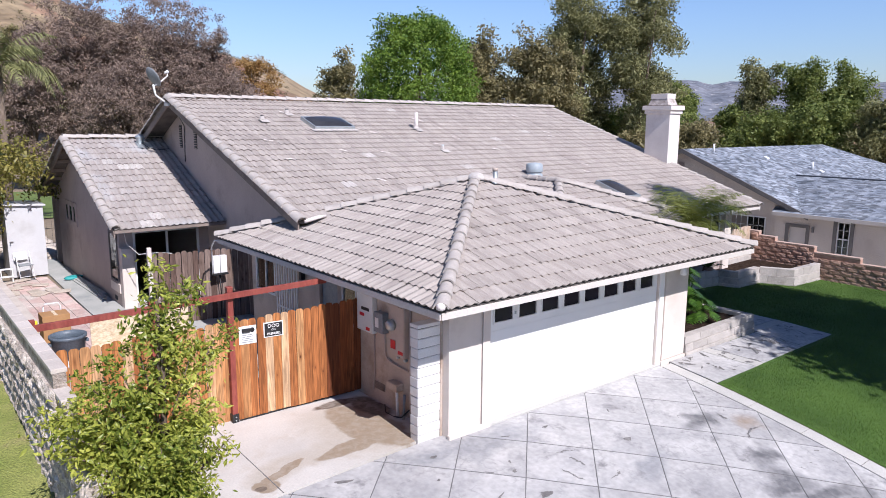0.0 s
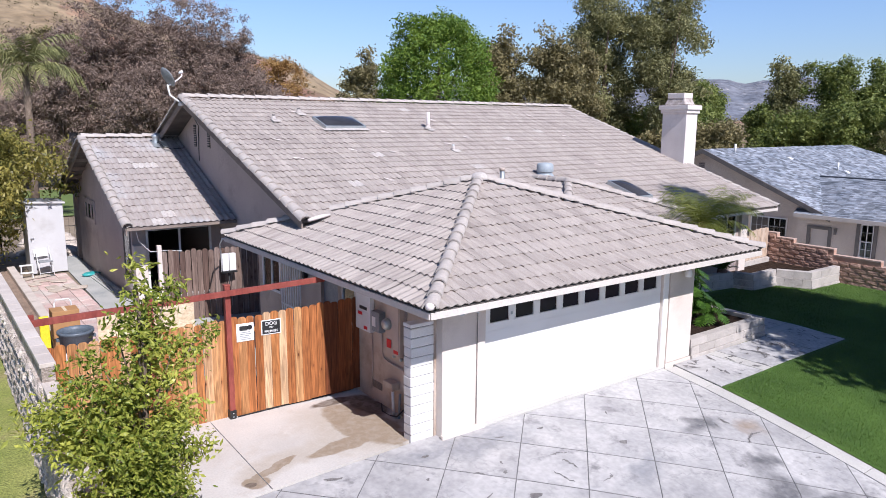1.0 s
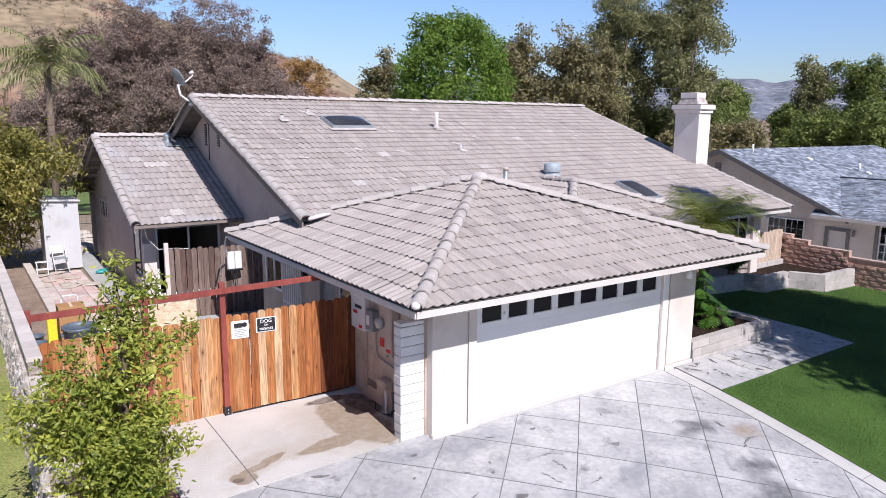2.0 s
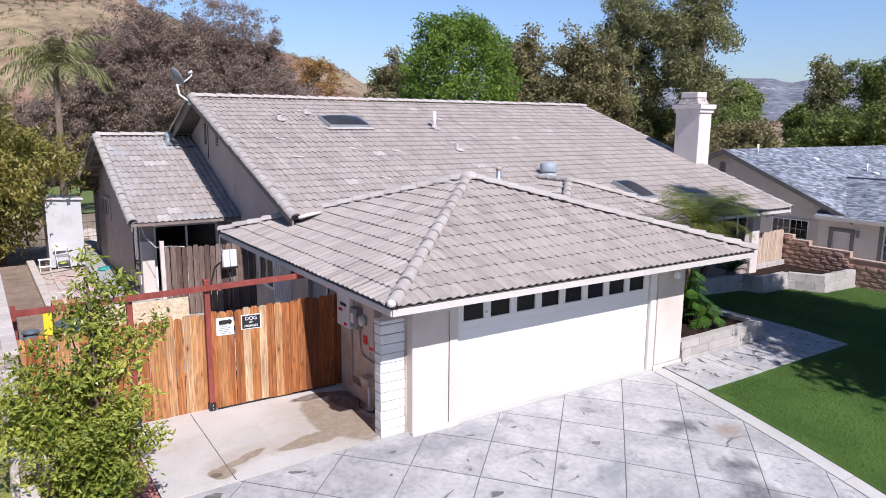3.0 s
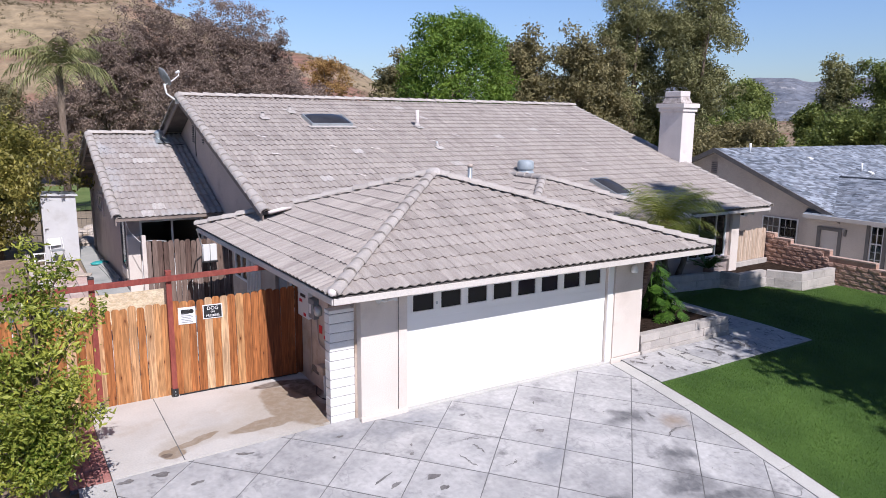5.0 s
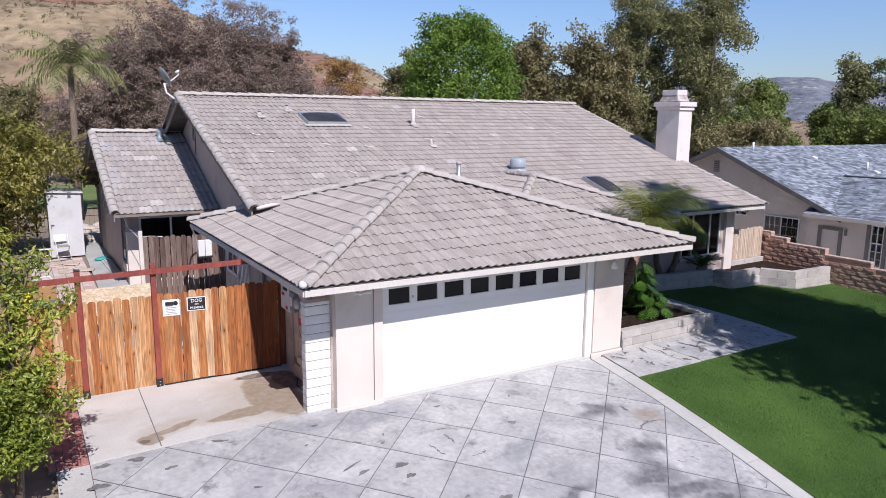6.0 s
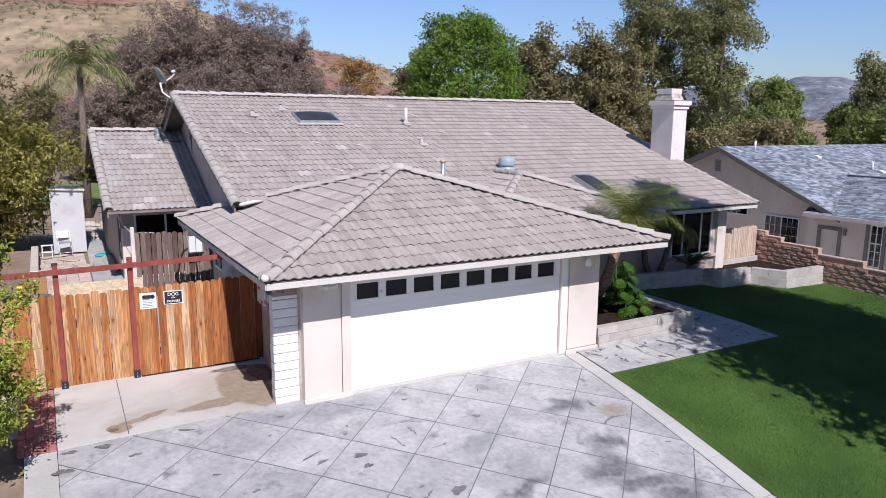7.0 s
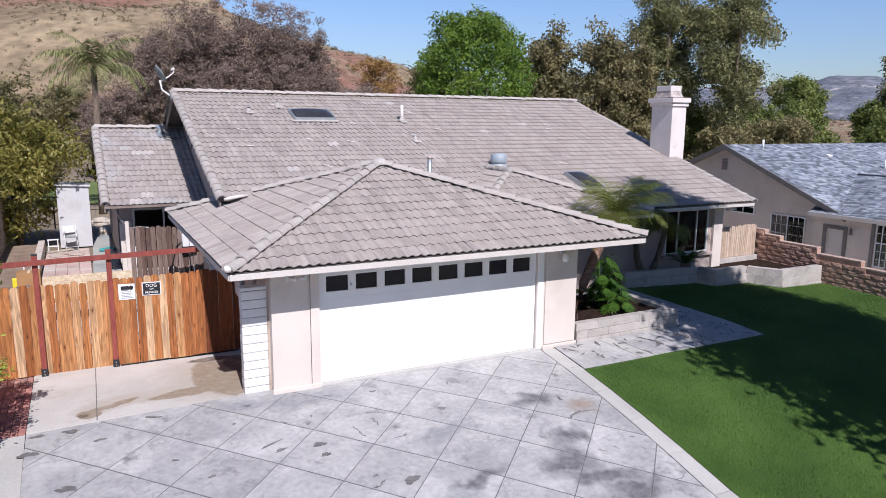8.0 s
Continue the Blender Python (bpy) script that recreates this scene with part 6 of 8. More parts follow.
part("return_wall", boxm(30.0, 30.2, 14.15, 14.3, NZ, 1.3), M["nbwall"], nbh)
part("rear_walls", boxm(30.4, 40, 23.6, 23.9, NZ, 1.2), M["nbwall"], nbh)
part("far_wall", boxm(40, 40.2, 2.5, 23.6, NZ, 1.2), M["nbwall"], nbh)
part("door", boxm(29.90, 29.95, 12.98, 13.68, NZ, 0.76, 0.005), M["trim"], nbh, "pale side door")
for b in ((12.84, 12.98, NZ, 0.89), (13.68, 13.83, NZ, 0.89), (12.98, 13.68, 0.76, 0.89)):
    part("door_trim", boxm(29.81, 29.848, b[0], b[1], b[2], b[3], 0.004), M["nbtrim"], nbh, "grey door trim")
part("wall_lamp", boxm(29.76, 29.848, 12.66, 12.74, 0.62, 0.86, 0.01), M["nbtrim"], nbh)
window(nbh, "y", 29.85, 11.30, 11.77, -0.42, 1.16, M["alu"], 0.06, 0.04, (11.535,))
part("blind", boxm(29.925, 29.94, 11.32, 11.75, -0.4, 0.42), M["nbwall"], nbh, "pale lowered blind")
for z in (-0.13, 0.16, 0.45, 0.82):
    part("muntin", boxm(29.84, 29.86, 11.34, 11.73, z, z + (0.05 if z == 0.45 else 0.018)), M["alu"], nbh)
for b in ((11.79, 11.92), (11.15, 11.28)):
    part("shutter", boxm(29.80, 29.848, b[0], b[1], -0.55, 1.18, 0.004), M["nbtrim"], nbh, "dark shutter strip")
for (a, b, z0, z1) in ((14.86, 16.5, -0.14, 1.0), (17.35, 18.55, 0.82, 1.17)):
    w = window(nbh, "y", NX, a, b, z0, z1, M["alu"], 0.05, 0.05, ((a + b) / 2,))
    w.location.x = -0.045
    # room gloom painted on a sheet, no room lies behind it
    part("painted_gloom", boxm(NX - 0.006, NX - 0.002, a + 0.04, b - 0.04, z0 + 0.04, z1 - 0.04), M["dark"], nbh)
part("blind", boxm(NX - 0.022, NX - 0.010, 15.72, 16.44, -0.08, 0.94), M["stucco"], nbh, "grey lowered blind")
for a, b in ((14.94, 15.64), (15.74, 16.45)):
    for z in (0.2, 0.58):
        part("muntin", boxm(NX - 0.04, NX - 0.025, a, b, z, z + 0.016), M["alu"], nbh)
    for k in (1, 2):
        part("muntin", boxm(NX - 0.04, NX - 0.025, a + (b - a) * k / 3 - 0.008, a + (b - a) * k / 3 + 0.008, -0.09, 0.95), M["alu"], nbh)
for k in range(7):
    part("window_bar", tube(bmesh.new(), [(NX - 0.12, 14.9 + k * 0.11, -0.14), (NX - 0.12, 14.9 + k * 0.11, 0.66)], 0.012, 6), M["black"], nbh)
for z in (-0.12, 0.26, 0.64):
    part("window_bar", tube(bmesh.new(), [(NX - 0.12, 14.9, z), (NX - 0.12, 15.56, z)], 0.012, 6), M["black"], nbh)
vent = new("gable_vent")
vent.parent = nbh
part("backing", boxm(NX - 0.02, NX - 0.003, 19.0, 19.32, 2.66, 3.2), M["stucco"], vent)
for k in range(6):
    part("slat", boxm(NX - 0.05, NX - 0.02, 19.02, 19.30, 2.69 + k * 0.085, 2.715 + k * 0.085), M["nbtrim"], vent)
def nroof_z(y):
    return NEZ + ns * (y - NE)
for x, y, h in ((31.8, 18.5, 0.4), (37.5, 16.3, 0.4)):
    part("roof_pipe", tube(bmesh.new(), [(x, y, nroof_z(y) - 0.05), (x, y, nroof_z(y) + h)], 0.05, 10), M["alu"], nbh, "white plumbing vent")
for x, y in ((35.2, 17.6), (37.8, 16.0)):
    ob = part("roof_vent", boxm(-0.14, 0.14, -0.12, 0.12, 0.0, 0.09, 0.02), M["alu"], nbh, "low white roof vent")
    ob.matrix_basis = pose(x, y, nroof_z(y) + 0.01, math.degrees(math.atan(ns)))

# ---- trees ----
def leaf_frames(rng, centres, radii, count, size, spread=0.25, flat=0.0, droop=0.0, aspect=0.5, sprig=16):
    """Four corners of each leaf, gathered in sprigs that sit in and on clumps."""
    centres, radii = np.asarray(centres, float), np.asarray(radii, float)
    wts = radii ** 2
    ns = max(1, count // sprig)
    idx = rng.choice(len(centres), ns, p=wts / wts.sum())
    d = rng.normal(size=(ns, 3))
    d /= np.linalg.norm(d, axis=1, keepdims=True)
    r = radii[idx] * (0.5 + 0.55 * rng.random(ns) ** 0.5 + spread * rng.normal(size=ns) * 0.5)
    sp = centres[idx] + d * r[:, None]
    which = rng.integers(0, ns, count)
    d = d[which]
    p = sp[which] + rng.normal(size=(count, 3)) * size * np.array((0.85, 0.85, 0.6))
    nrm = d * 0.6 + rng.normal(size=(count, 3)) * 0.6
    nrm[:, 2] += flat + 0.15
    nrm /= np.linalg.norm(nrm, axis=1, keepdims=True)
    t = rng.normal(size=(count, 3))
    t[:, 2] -= droop
    t -= (t * nrm).sum(1, keepdims=True) * nrm
    t /= np.linalg.norm(t, axis=1, keepdims=True) + 1e-9
    b = np.cross(nrm, t)
    s = size * (0.6 + 0.8 * rng.random(count))[:, None]
    return np.stack([p - t * s * 0.5, p + b * s * aspect * 0.5, p + t * s * 0.5 + nrm * s * 0.08, p - b * s * aspect * 0.5], 1)


def leaves(rng, *args, **more):
    """Three corners of each small far-off leaf."""
    q = leaf_frames(rng, *args, **more)
    along = (q[:, 2] - q[:, 0]) * 0.3
    return np.stack([q[:, 1] - along, q[:, 2], q[:, 3] - along], 1).reshape(-1, 3)


def clumps(rng, centre, rad, n, rmin, rmax, taper=0.0, lumpy=1.0, skin=0.45):
    """Clump centres filling an uneven ellipsoid, more of them near its skin."""
    out, rr = [], []
    for _ in range(n):
        d = rng.normal(size=3)
        d /= np.linalg.norm(d)
        k = rng.random() ** skin
        lump = 1 + lumpy * (0.18 * math.sin(3.1 * math.atan2(d[1], d[0]) + centre[0]) + 0.14 * math.sin(5 * d[2] + centre[1]))
        p = np.array(centre) + d * np.array(rad) * k * lump * (1 - taper * max(0.0, d[2]))
        out.append(p)
        rr.append(rng.uniform(rmin, rmax))
    return out, rr


def tree(name, label, base, height, rad, leaf, seed, n_leaf=16000, leaf_size=0.3, n_clump=70, low=0.25, clump=(0.14, 0.26), trunk_r=0.25, taper=0.2, flat=0.2, droop=0.0, aspect=0.5, limbs=9, spread=0.25, lumpy=1.0, skin=0.45, dome=False, fine=1.2):
    """A trunk that forks into limbs, and a crown of leaf clumps with an uneven outline and gaps."""
    rng = np.random.default_rng(seed)
    t = empty(name, label, "tree")
    x, y, z = base
    cz = z + height * (1 + low) / 2
    rz = height * (1 - low) / 2
    cs, rr = clumps(rng, (x, y, cz), (rad * 0.86, rad * 0.86, rz * 0.88), n_clump, clump[0] * rad, clump[1] * rad, taper, lumpy, skin)
    if dome:
        for k in range(n_clump):
            u, a = 1 - 2 * (k + 0.5) / n_clump, k * 2.399963
            q = math.sqrt(1 - u * u)
            f = 0.84 * (1 + 0.05 * rng.normal())
            cs[k] = np.array((x + rad * f * q * math.cos(a), y + rad * f * q * math.sin(a), cz + rz * f * u))
    bm = bmesh.new()
    fork = z + height * max(0.18, low * 0.9)
    tube(bm, [(x, y, z - 0.3), (x + rng.uniform(-0.1, 0.1), y, (z + fork) / 2), (x, y, fork), (x + 0.1 * rad * rng.normal() * 0.5, y, cz + rz * 0.3)], [trunk_r * 1.25, trunk_r, trunk_r * 0.85, trunk_r * 0.25], 8)
    for k in range(limbs):
        c = cs[k * len(cs) // limbs]
        s = Vector((x, y, fork + (cz - fork) * rng.uniform(0, 0.7)))
        e = Vector(c)
        m = s.lerp(e, 0.5) + Vector((0, 0, 0.12 * rad))
        tube(bm, [s, m, e], [trunk_r * 0.45, trunk_r * 0.28, trunk_r * 0.08], 6)
    part("trunk", bm, M["bark"], t)
    q = leaves(rng, cs, rr, int(n_leaf * fine), leaf_size / fine ** 0.55, spread, flat, droop, aspect)
    mesh_np("crown", q, np.arange(len(q)).reshape(-1, 3), leaf, t)
    return t


tree("tree", "round dense bright green shade tree behind the roof", (24.6, 32.6, -0.3), 11.4, 3.3, M["leaf_green"], 1, 66000, 0.2, 170, 0.1, (0.15, 0.25), 0.3, 0.0, spread=0.16, dome=True)
for k, (x, y, h, r) in enumerate(((10.2, 61.9, 14.0, 4.0), (13.8, 61.5, 16.4, 4.3), (17.7, 60.8, 17.0, 4.4), (21.4, 59.8, 16.8, 4.2), (23.3, 59.6, 13.6, 3.0), (6.8, 62.5, 8.0, 3.2), (15.5, 57.5, 11.0, 4.0), (22.5, 57, 10.5, 4.0))):
    tree("tree", "brown-grey feathery half-bare tree in the park", (x, y, -0.4), h, r, M["leaf_brown"], 20 + k, 42000, 0.23, 230, 0.04, (0.09, 0.19), 0.28, 0.1, droop=0.8, aspect=0.4, spread=0.35, lumpy=0.8)
tree("tree", "slender dark olive tree in the park", (31.9, 53.2, -0.4), 12.0, 2.1, M["leaf_olive"], 41, 12000, 0.32, 60, 0.15, spread=0.4)
tree("tree", "brown-green tree behind the roof ridge", (33.0, 36.8, -0.4), 13.6, 2.5, M["leaf_olive"], 42, 20000, 0.27, 70, 0.1, (0.16, 0.3), taper=0.35, spread=0.4)
tree("tree", "brown-green tree behind the roof ridge", (35.8, 34.8, -0.4), 13.6, 2.6, M["leaf_olive"], 43, 20000, 0.27, 70, 0.1, (0.16, 0.3), taper=0.4, spread=0.4)
tree("tree", "tall airy eucalyptus with grey-green leaves", (43.4, 36.8, -1.0), 18.5, 2.8, M["leaf_euca"], 44, 30000, 0.32, 95, 0.12, (0.15, 0.3), 0.35, 0.2, droop=0.6, aspect=0.35, spread=0.5)
tree("tree", "tall airy eucalyptus with grey-green leaves", (46.8, 33.8, -1.0), 20.0, 3.3, M["leaf_euca"], 45, 34000, 0.32, 100, 0.15, (0.14, 0.27), 0.4, 0.15, droop=0.6, aspect=0.35, spread=0.5)
tree("tree", "brown-green tree behind the roof ridge", (38.6, 35.2, -0.4), 12.4, 2.4, M["leaf_olive"], 49, 18000, 0.27, 70, 0.05, (0.16, 0.3), taper=0.3, spread=0.4)
tree("tree", "low rusty-brown tree beside the chimney", (47.5, 29.5, -1.2), 7.6, 2.6, M["leaf_olive"], 46, 12000, 0.28, 60, 0.05)
tree("tree", "light green leafy tree beyond the next lot", (61.0, 44.5, -1.2), 9.0, 3.6, M["leaf_mid"], 47, 20000, 0.38, 80, 0.05, spread=0.35)
tree("tree", "light green leafy tree beyond the next lot", (77.0, 50.2, -1.2), 14.6, 2.9, M["leaf_mid"], 48, 18000, 0.38, 70, 0.05, spread=0.35)
tree("tree", "light green leafy tree beyond the next lot", (72.0, 46.5, -1.2), 9.0, 3.2, M["leaf_mid"], 39, 16000, 0.38, 70, 0.05, spread=0.35)
for k, (x, y, h, r) in enumerate(((92.5, 48.3, 15.8, 3.3), (95.5, 44.0, 18.0, 3.7), (98, 39.3, 16.2, 3.4), (84, 29.0, 10.4, 4.2), (81, 41.5, 8.6, 3.6), (82, 36, 9.8, 4.2), (98, 27.5, 13.0, 5.5), (90.5, 50.5, 10.4, 1.7))):
    tree("tree", "dark green leafy tree in the distance beyond the shingle roof", (x, y, -1.4), h, r, M["leaf_mid"] if k % 3 else M["leaf_euca"], 50 + k, 18000, 0.42, 80, 0.04, (0.15, 0.3), spread=0.35)
for k, (x, y, h, r) in enumerate(((47.5, 37.5, 9.5, 3.2), (52, 37, 7.8, 3.2), (56.5, 37.5, 8.2, 3.0), (44, 31, 6.5, 2.6))):
    tree("tree", "low brown-green bushy tree beyond the shingle roof", (x, y, -1.2), h, r, M["leaf_olive" if k % 2 else "leaf_mid"], 110 + k, 12000, 0.3, 60, 0.03, spread=0.35)
tree("tree", "orange autumn tree far off in the park", (48.3, 107, -0.5), 19.5, 4.2, M["leaf_orange"], 61, 9000, 0.38, 60, 0.15, (0.1, 0.2), spread=0.8, taper=0.5)
tree("tree", "low orange shrubby tree far off in the park", (57, 104, -0.5), 9.0, 4.0, M["leaf_orange"], 62, 8000, 0.4, 50, 0.1, spread=0.5)
for k, (x, y, h, r) in enumerate(((42, 98, 11.5, 5.0), (47, 100, 10.5, 4.5), (64, 100, 9.0, 5.0), (72, 98, 8.5, 5.0), (3.4, 108, 11.0, 4.4), (-3.4, 106, 10.0, 4.6), (-10, 104, 9.0, 4.5))):
    tree("tree", "dull brown-green scrubby tree far off in the park", (x, y, -0.5), h, r, M["leaf_brown"] if k < 2 else M["leaf_olive"], 70 + k, 9000, 0.45, 60, 0.05, spread=0.45)
tree("tree", "dark green pine on the foot of the hill", (21.7, 121, 1.0), 21.5, 4.6, M["leaf_mid"], 80, 14000, 0.6, 70, 0.15, taper=0.7)
tree("tree", "yellow-green broad-leaved tree beside the shed", (1.9, 26.6, -0.05), 5.9, 2.75, M["leaf_avo"], 81, 25000, 0.19, 95, 0.10, (0.18, 0.3), 0.12, 0.1, flat=0.1, droop=1.2, aspect=0.4, spread=0.3)
tree("tree", "dark olive green tree on the foot of the hill", (16.5, 104, 0.0), 17.5, 3.6, M["leaf_olive"], 84, 12000, 0.5, 60, 0.1, taper=0.3)
tree("tree", "olive green leafy bush tree behind the yard", (0.6, 41, -0.3), 7.8, 2.8, M["leaf_olive"], 82, 12000, 0.25, 60, 0.05)
tree("tree", "olive green leafy bush tree behind the yard", (-3.2, 43, -0.3), 8.4, 3.3, M["leaf_mid"], 83, 12000, 0.25, 60, 0.05)
# street trees that shade the front lawn
tree("tree", "tall leafy street tree that shades the lawn", (17.5, -0.7, -1.2), 12.4, 2.8, M["leaf_mid"], 90, 11000, 0.3, 60, 0.25, (0.18, 0.3), spread=0.35, fine=1.0)
tree("tree", "tall leafy street tree that shades the lawn", (17.6, -0.9, -1.2), 18.4, 2.5, M["leaf_mid"], 91, 36000, 0.3, 90, 0.3, (0.2, 0.34), spread=0.25, fine=1.0)
tree("tree", "tall leafy street tree that shades the lawn", (19.0, -1.0, -1.2), 14.2, 2.8, M["leaf_mid"], 93, 34000, 0.3, 90, 0.25, (0.2, 0.34), taper=0.3, spread=0.25, fine=1.0)
tree("tree", "tall leafy street tree that shades the lawn", (18.2, -2.7, -1.2), 12.4, 2.9, M["leaf_mid"], 92, 16000, 0.3, 60, 0.26, (0.2, 0.34), spread=0.3, fine=1.0)
# unseen trees, added to hold back sky light from the street side
for k, (x, y, h, r) in enumerate(((28, -5.5, 10, 4.2), (38, -6, 11, 4.5), (-14, -25, 11, 5), (0, -27, 9, 4.5), (12, -26, 12, 5.5), (24, -27, 11, 5), (36, -26, 12, 5.5), (50, -27, 10, 5))):
    tree("tree", "unseen leafy tree added to block low sky light", (x, y, -2.0), h, r, M["leaf_mid"], 95 + k, 6000, 0.5, 50, 0.15, (0.2, 0.34), spread=0.3, fine=1.0)


def palm(name, label, pts, radii, n_frond, L, leaf, seed, droop=0.9, leaflet=0.42, up=(15, 75), trunk=None, lw=0.022, hang=0.18, n=26):
    """A palm: ringed trunk along points, arching fronds with rows of leaflets."""
    rng = np.random.default_rng(seed)
    p = empty(name, label, "palm tree")
    bm = bmesh.new()
    tube(bm, pts, radii, 10)
    part("trunk", bm, trunk or M["palmbark"], p)
    top = np.array(pts[-1])
    for f in range(n_frond):
        az = 2 * math.pi * (f * 0.381966) + rng.uniform(-0.2, 0.2)
        el = math.radians(rng.uniform(*up))
        Lf = L * rng.uniform(0.8, 1.1)
        hd = np.array((math.cos(az), math.sin(az), 0))
        pos = top.copy()
        spine = []
        for k in range(n + 1):
            spine.append(pos.copy())
            e = el - droop * 1.6 * (k / n) ** 1.4
            pos = pos + (hd * math.cos(e) + np.array((0, 0, math.sin(e)))) * Lf / n
        spine = np.array(spine)
        side = np.array((-hd[1], hd[0], 0))
        verts = []
        for k in range(2, n):
            d = spine[k + 1] - spine[k] if k < n else spine[k] - spine[k - 1]
            d = d / np.linalg.norm(d)
            ll_ = leaflet * math.sin(math.pi * min(1, 0.18 + 0.8 * k / n)) * rng.uniform(0.85, 1.1)
            for s in (-1, 1):
                o = side * s * 0.8 + d * 0.55 + np.array((0, 0, rng.uniform(-0.45, 0.1)))
                o /= np.linalg.norm(o)
                w = d * lw
                tipp = spine[k] + o * ll_ + np.array((0, 0, -hang * ll_))
                mid = spine[k] + o * ll_ * 0.5
                verts += [spine[k] - w * 0.6, spine[k] + w * 0.6, mid + w, mid - w, mid - w, mid + w, tipp + w * 0.15, tipp - w * 0.15]
        for k in range(n):
            w = side * 0.012 * (1.2 - k / n)
            verts += [spine[k] - w, spine[k] + w, spine[k + 1] + w, spine[k + 1] - w]
        v = np.array(verts)
        mesh_np("frond", v, np.arange(len(v)).reshape(-1, 4), leaf, p)
    return p


palm("palm", "queen palm with drooping fronds behind the yard", [(5.0, 38.3, -0.4), (5.05, 38.3, 3), (5.1, 38.3, 7.4)], [0.2, 0.17, 0.14], 24, 3.2, M["leaf_frond"], 7, 1.05, 0.7, (-15, 75), M["bark"], 0.036, 0.5)
palm("palm", "small palm with feathery fronds beside the garage", [(13.75, 8.75, 0.2), (14.15, 8.9, 1.1), (14.85, 9.2, 1.95), (15.5, 9.45, 2.55)], [0.14, 0.11, 0.12, 0.13], 34, 1.55, M["leaf_palm"], 8, 0.95, 0.46, (-12, 86), None, 0.0065, 0.25, 46)
palm("palm", "young palm with a leaning dark trunk by the window", [(18.95, 12.02, 0.15), (18.6, 11.98, 0.75), (18.42, 11.9, 1.4), (18.4, 11.75, 1.95)], [0.11, 0.09, 0.08, 0.09], 18, 1.2, M["leaf_palm"], 9, 1.1, 0.36, (-10, 75), M["bark"], 0.007, 0.4, 40)
palm("palm", "young palm with a leaning dark trunk by the window", [(19.12, 12.0, 0.15), (19.38, 11.96, 0.7), (19.48, 11.9, 1.25), (19.42, 11.75, 1.7)], [0.1, 0.085, 0.08, 0.08], 12, 0.95, M["leaf_palm"], 10, 1.1, 0.32, (-10, 70), M["bark"], 0.007, 0.4, 40)
palm("cycad", "dark spiky cycad in the front planter", [(20.35, 11.75, 0.3), (20.35, 11.75, 0.5)], [0.16, 0.15], 16, 0.75, M["leaf_dark"], 11, 0.5, 0.13, (25, 75), None, 0.012, 0.1, 30)

# ---- hills and mountains ----
def polar_hill(name, label, az0, az1, n_az, rs_, height, material, seed, crop=1.0):
    """A ridge seen from the yard: height(az) in metres at the crest, eased from its foot."""
    vs, qs = [], []
    azs = np.linspace(az0, az1, n_az)
    for i, r in enumerate(rs_):
        k = i / (len(rs_) - 1)
        for a in azs:
            x, y = r * math.sin(radians(a)), r * math.cos(radians(a))
            e = math.sin(min(1.0, k * 1.15) * math.pi / 2) ** 1.2
            h = height(a) * e
            nz = noise.fractal(Vector((x, y, seed)) / (rs_[-1] * 0.12), 0.9, 2.1, 5) * 0.16 * height(a) * (0.25 + k) * (1 - 0.6 * (k > 0.86))
            vs.append((x, y, -1.5 + h + nz * 0.6))
    for i in range(len(rs_) - 1):
        for j in range(n_az - 1):
            qs.append((i * n_az + j, i * n_az + j + 1, (i + 1) * n_az + j + 1, (i + 1) * n_az + j))
    return tagged(mesh_np(name, vs, qs, material, None, True), label, "hill", kind="structure")


def left_crest(a):
    pts = [(-60, 30), (-20, 38), (-4, 42), (2, 46), (6, 49), (9, 49), (11, 46), (12, 43), (15, 37.5), (18.3, 33), (19.6, 32), (20.9, 30), (22.7, 28.5), (25.3, 25.5), (26.5, 23), (28.2, 18.5), (31, 12), (35, 10), (45, 8), (60, 5)]
    for (a0, h0), (a1, h1) in zip(pts, pts[1:]):
        if a0 <= a <= a1:
            return h0 + (h1 - h0) * (a - a0) / (a1 - a0)
    return 5


polar_hill("hill", "dry golden grass hillside with bare red-brown cuts", -60, 60, 160, np.linspace(125, 300, 34), left_crest, M["hill"], 3.0)


def far_crest(a):
    return 88 + 9 * math.sin(a * 0.35) + 6 * math.sin(a * 0.9 + 1) + 3 * math.sin(a * 2.3)


polar_hill("mountain", "rocky mountain ridge far away, blue-grey haze painted into its colour", 30, 100, 120, np.linspace(1100, 1750, 14), far_crest, M["mount"], 9.0)
polar_hill("foothill", "low dry grass foothill beyond the trees", 44, 85, 60, np.linspace(170, 330, 12), lambda a: 10 + 2.5 * math.sin(a * 0.3), M["hill"], 5.0)
rng = np.random.default_rng(77)
cs, rr = [], []
for _ in range(7500):
    a, k = rng.uniform(-22, 27), rng.uniform(0.1, 0.95)
    r = 125 + 175 * k
    x, y = r * math.sin(radians(a)), r * math.cos(radians(a))
    h = left_crest(a) * math.sin(min(1.0, k * 1.15) * math.pi / 2) ** 1.2
    nz = noise.fractal(Vector((x, y, 3.0)) / 36.0, 0.9, 2.1, 5) * 0.16 * left_crest(a) * (0.25 + k) * (1 - 0.6 * (k > 0.86)) * 0.6
    cs.append((x, y, -1.3 + h + nz))
    rr.append(rng.uniform(0.2, 0.62) ** 1.3)
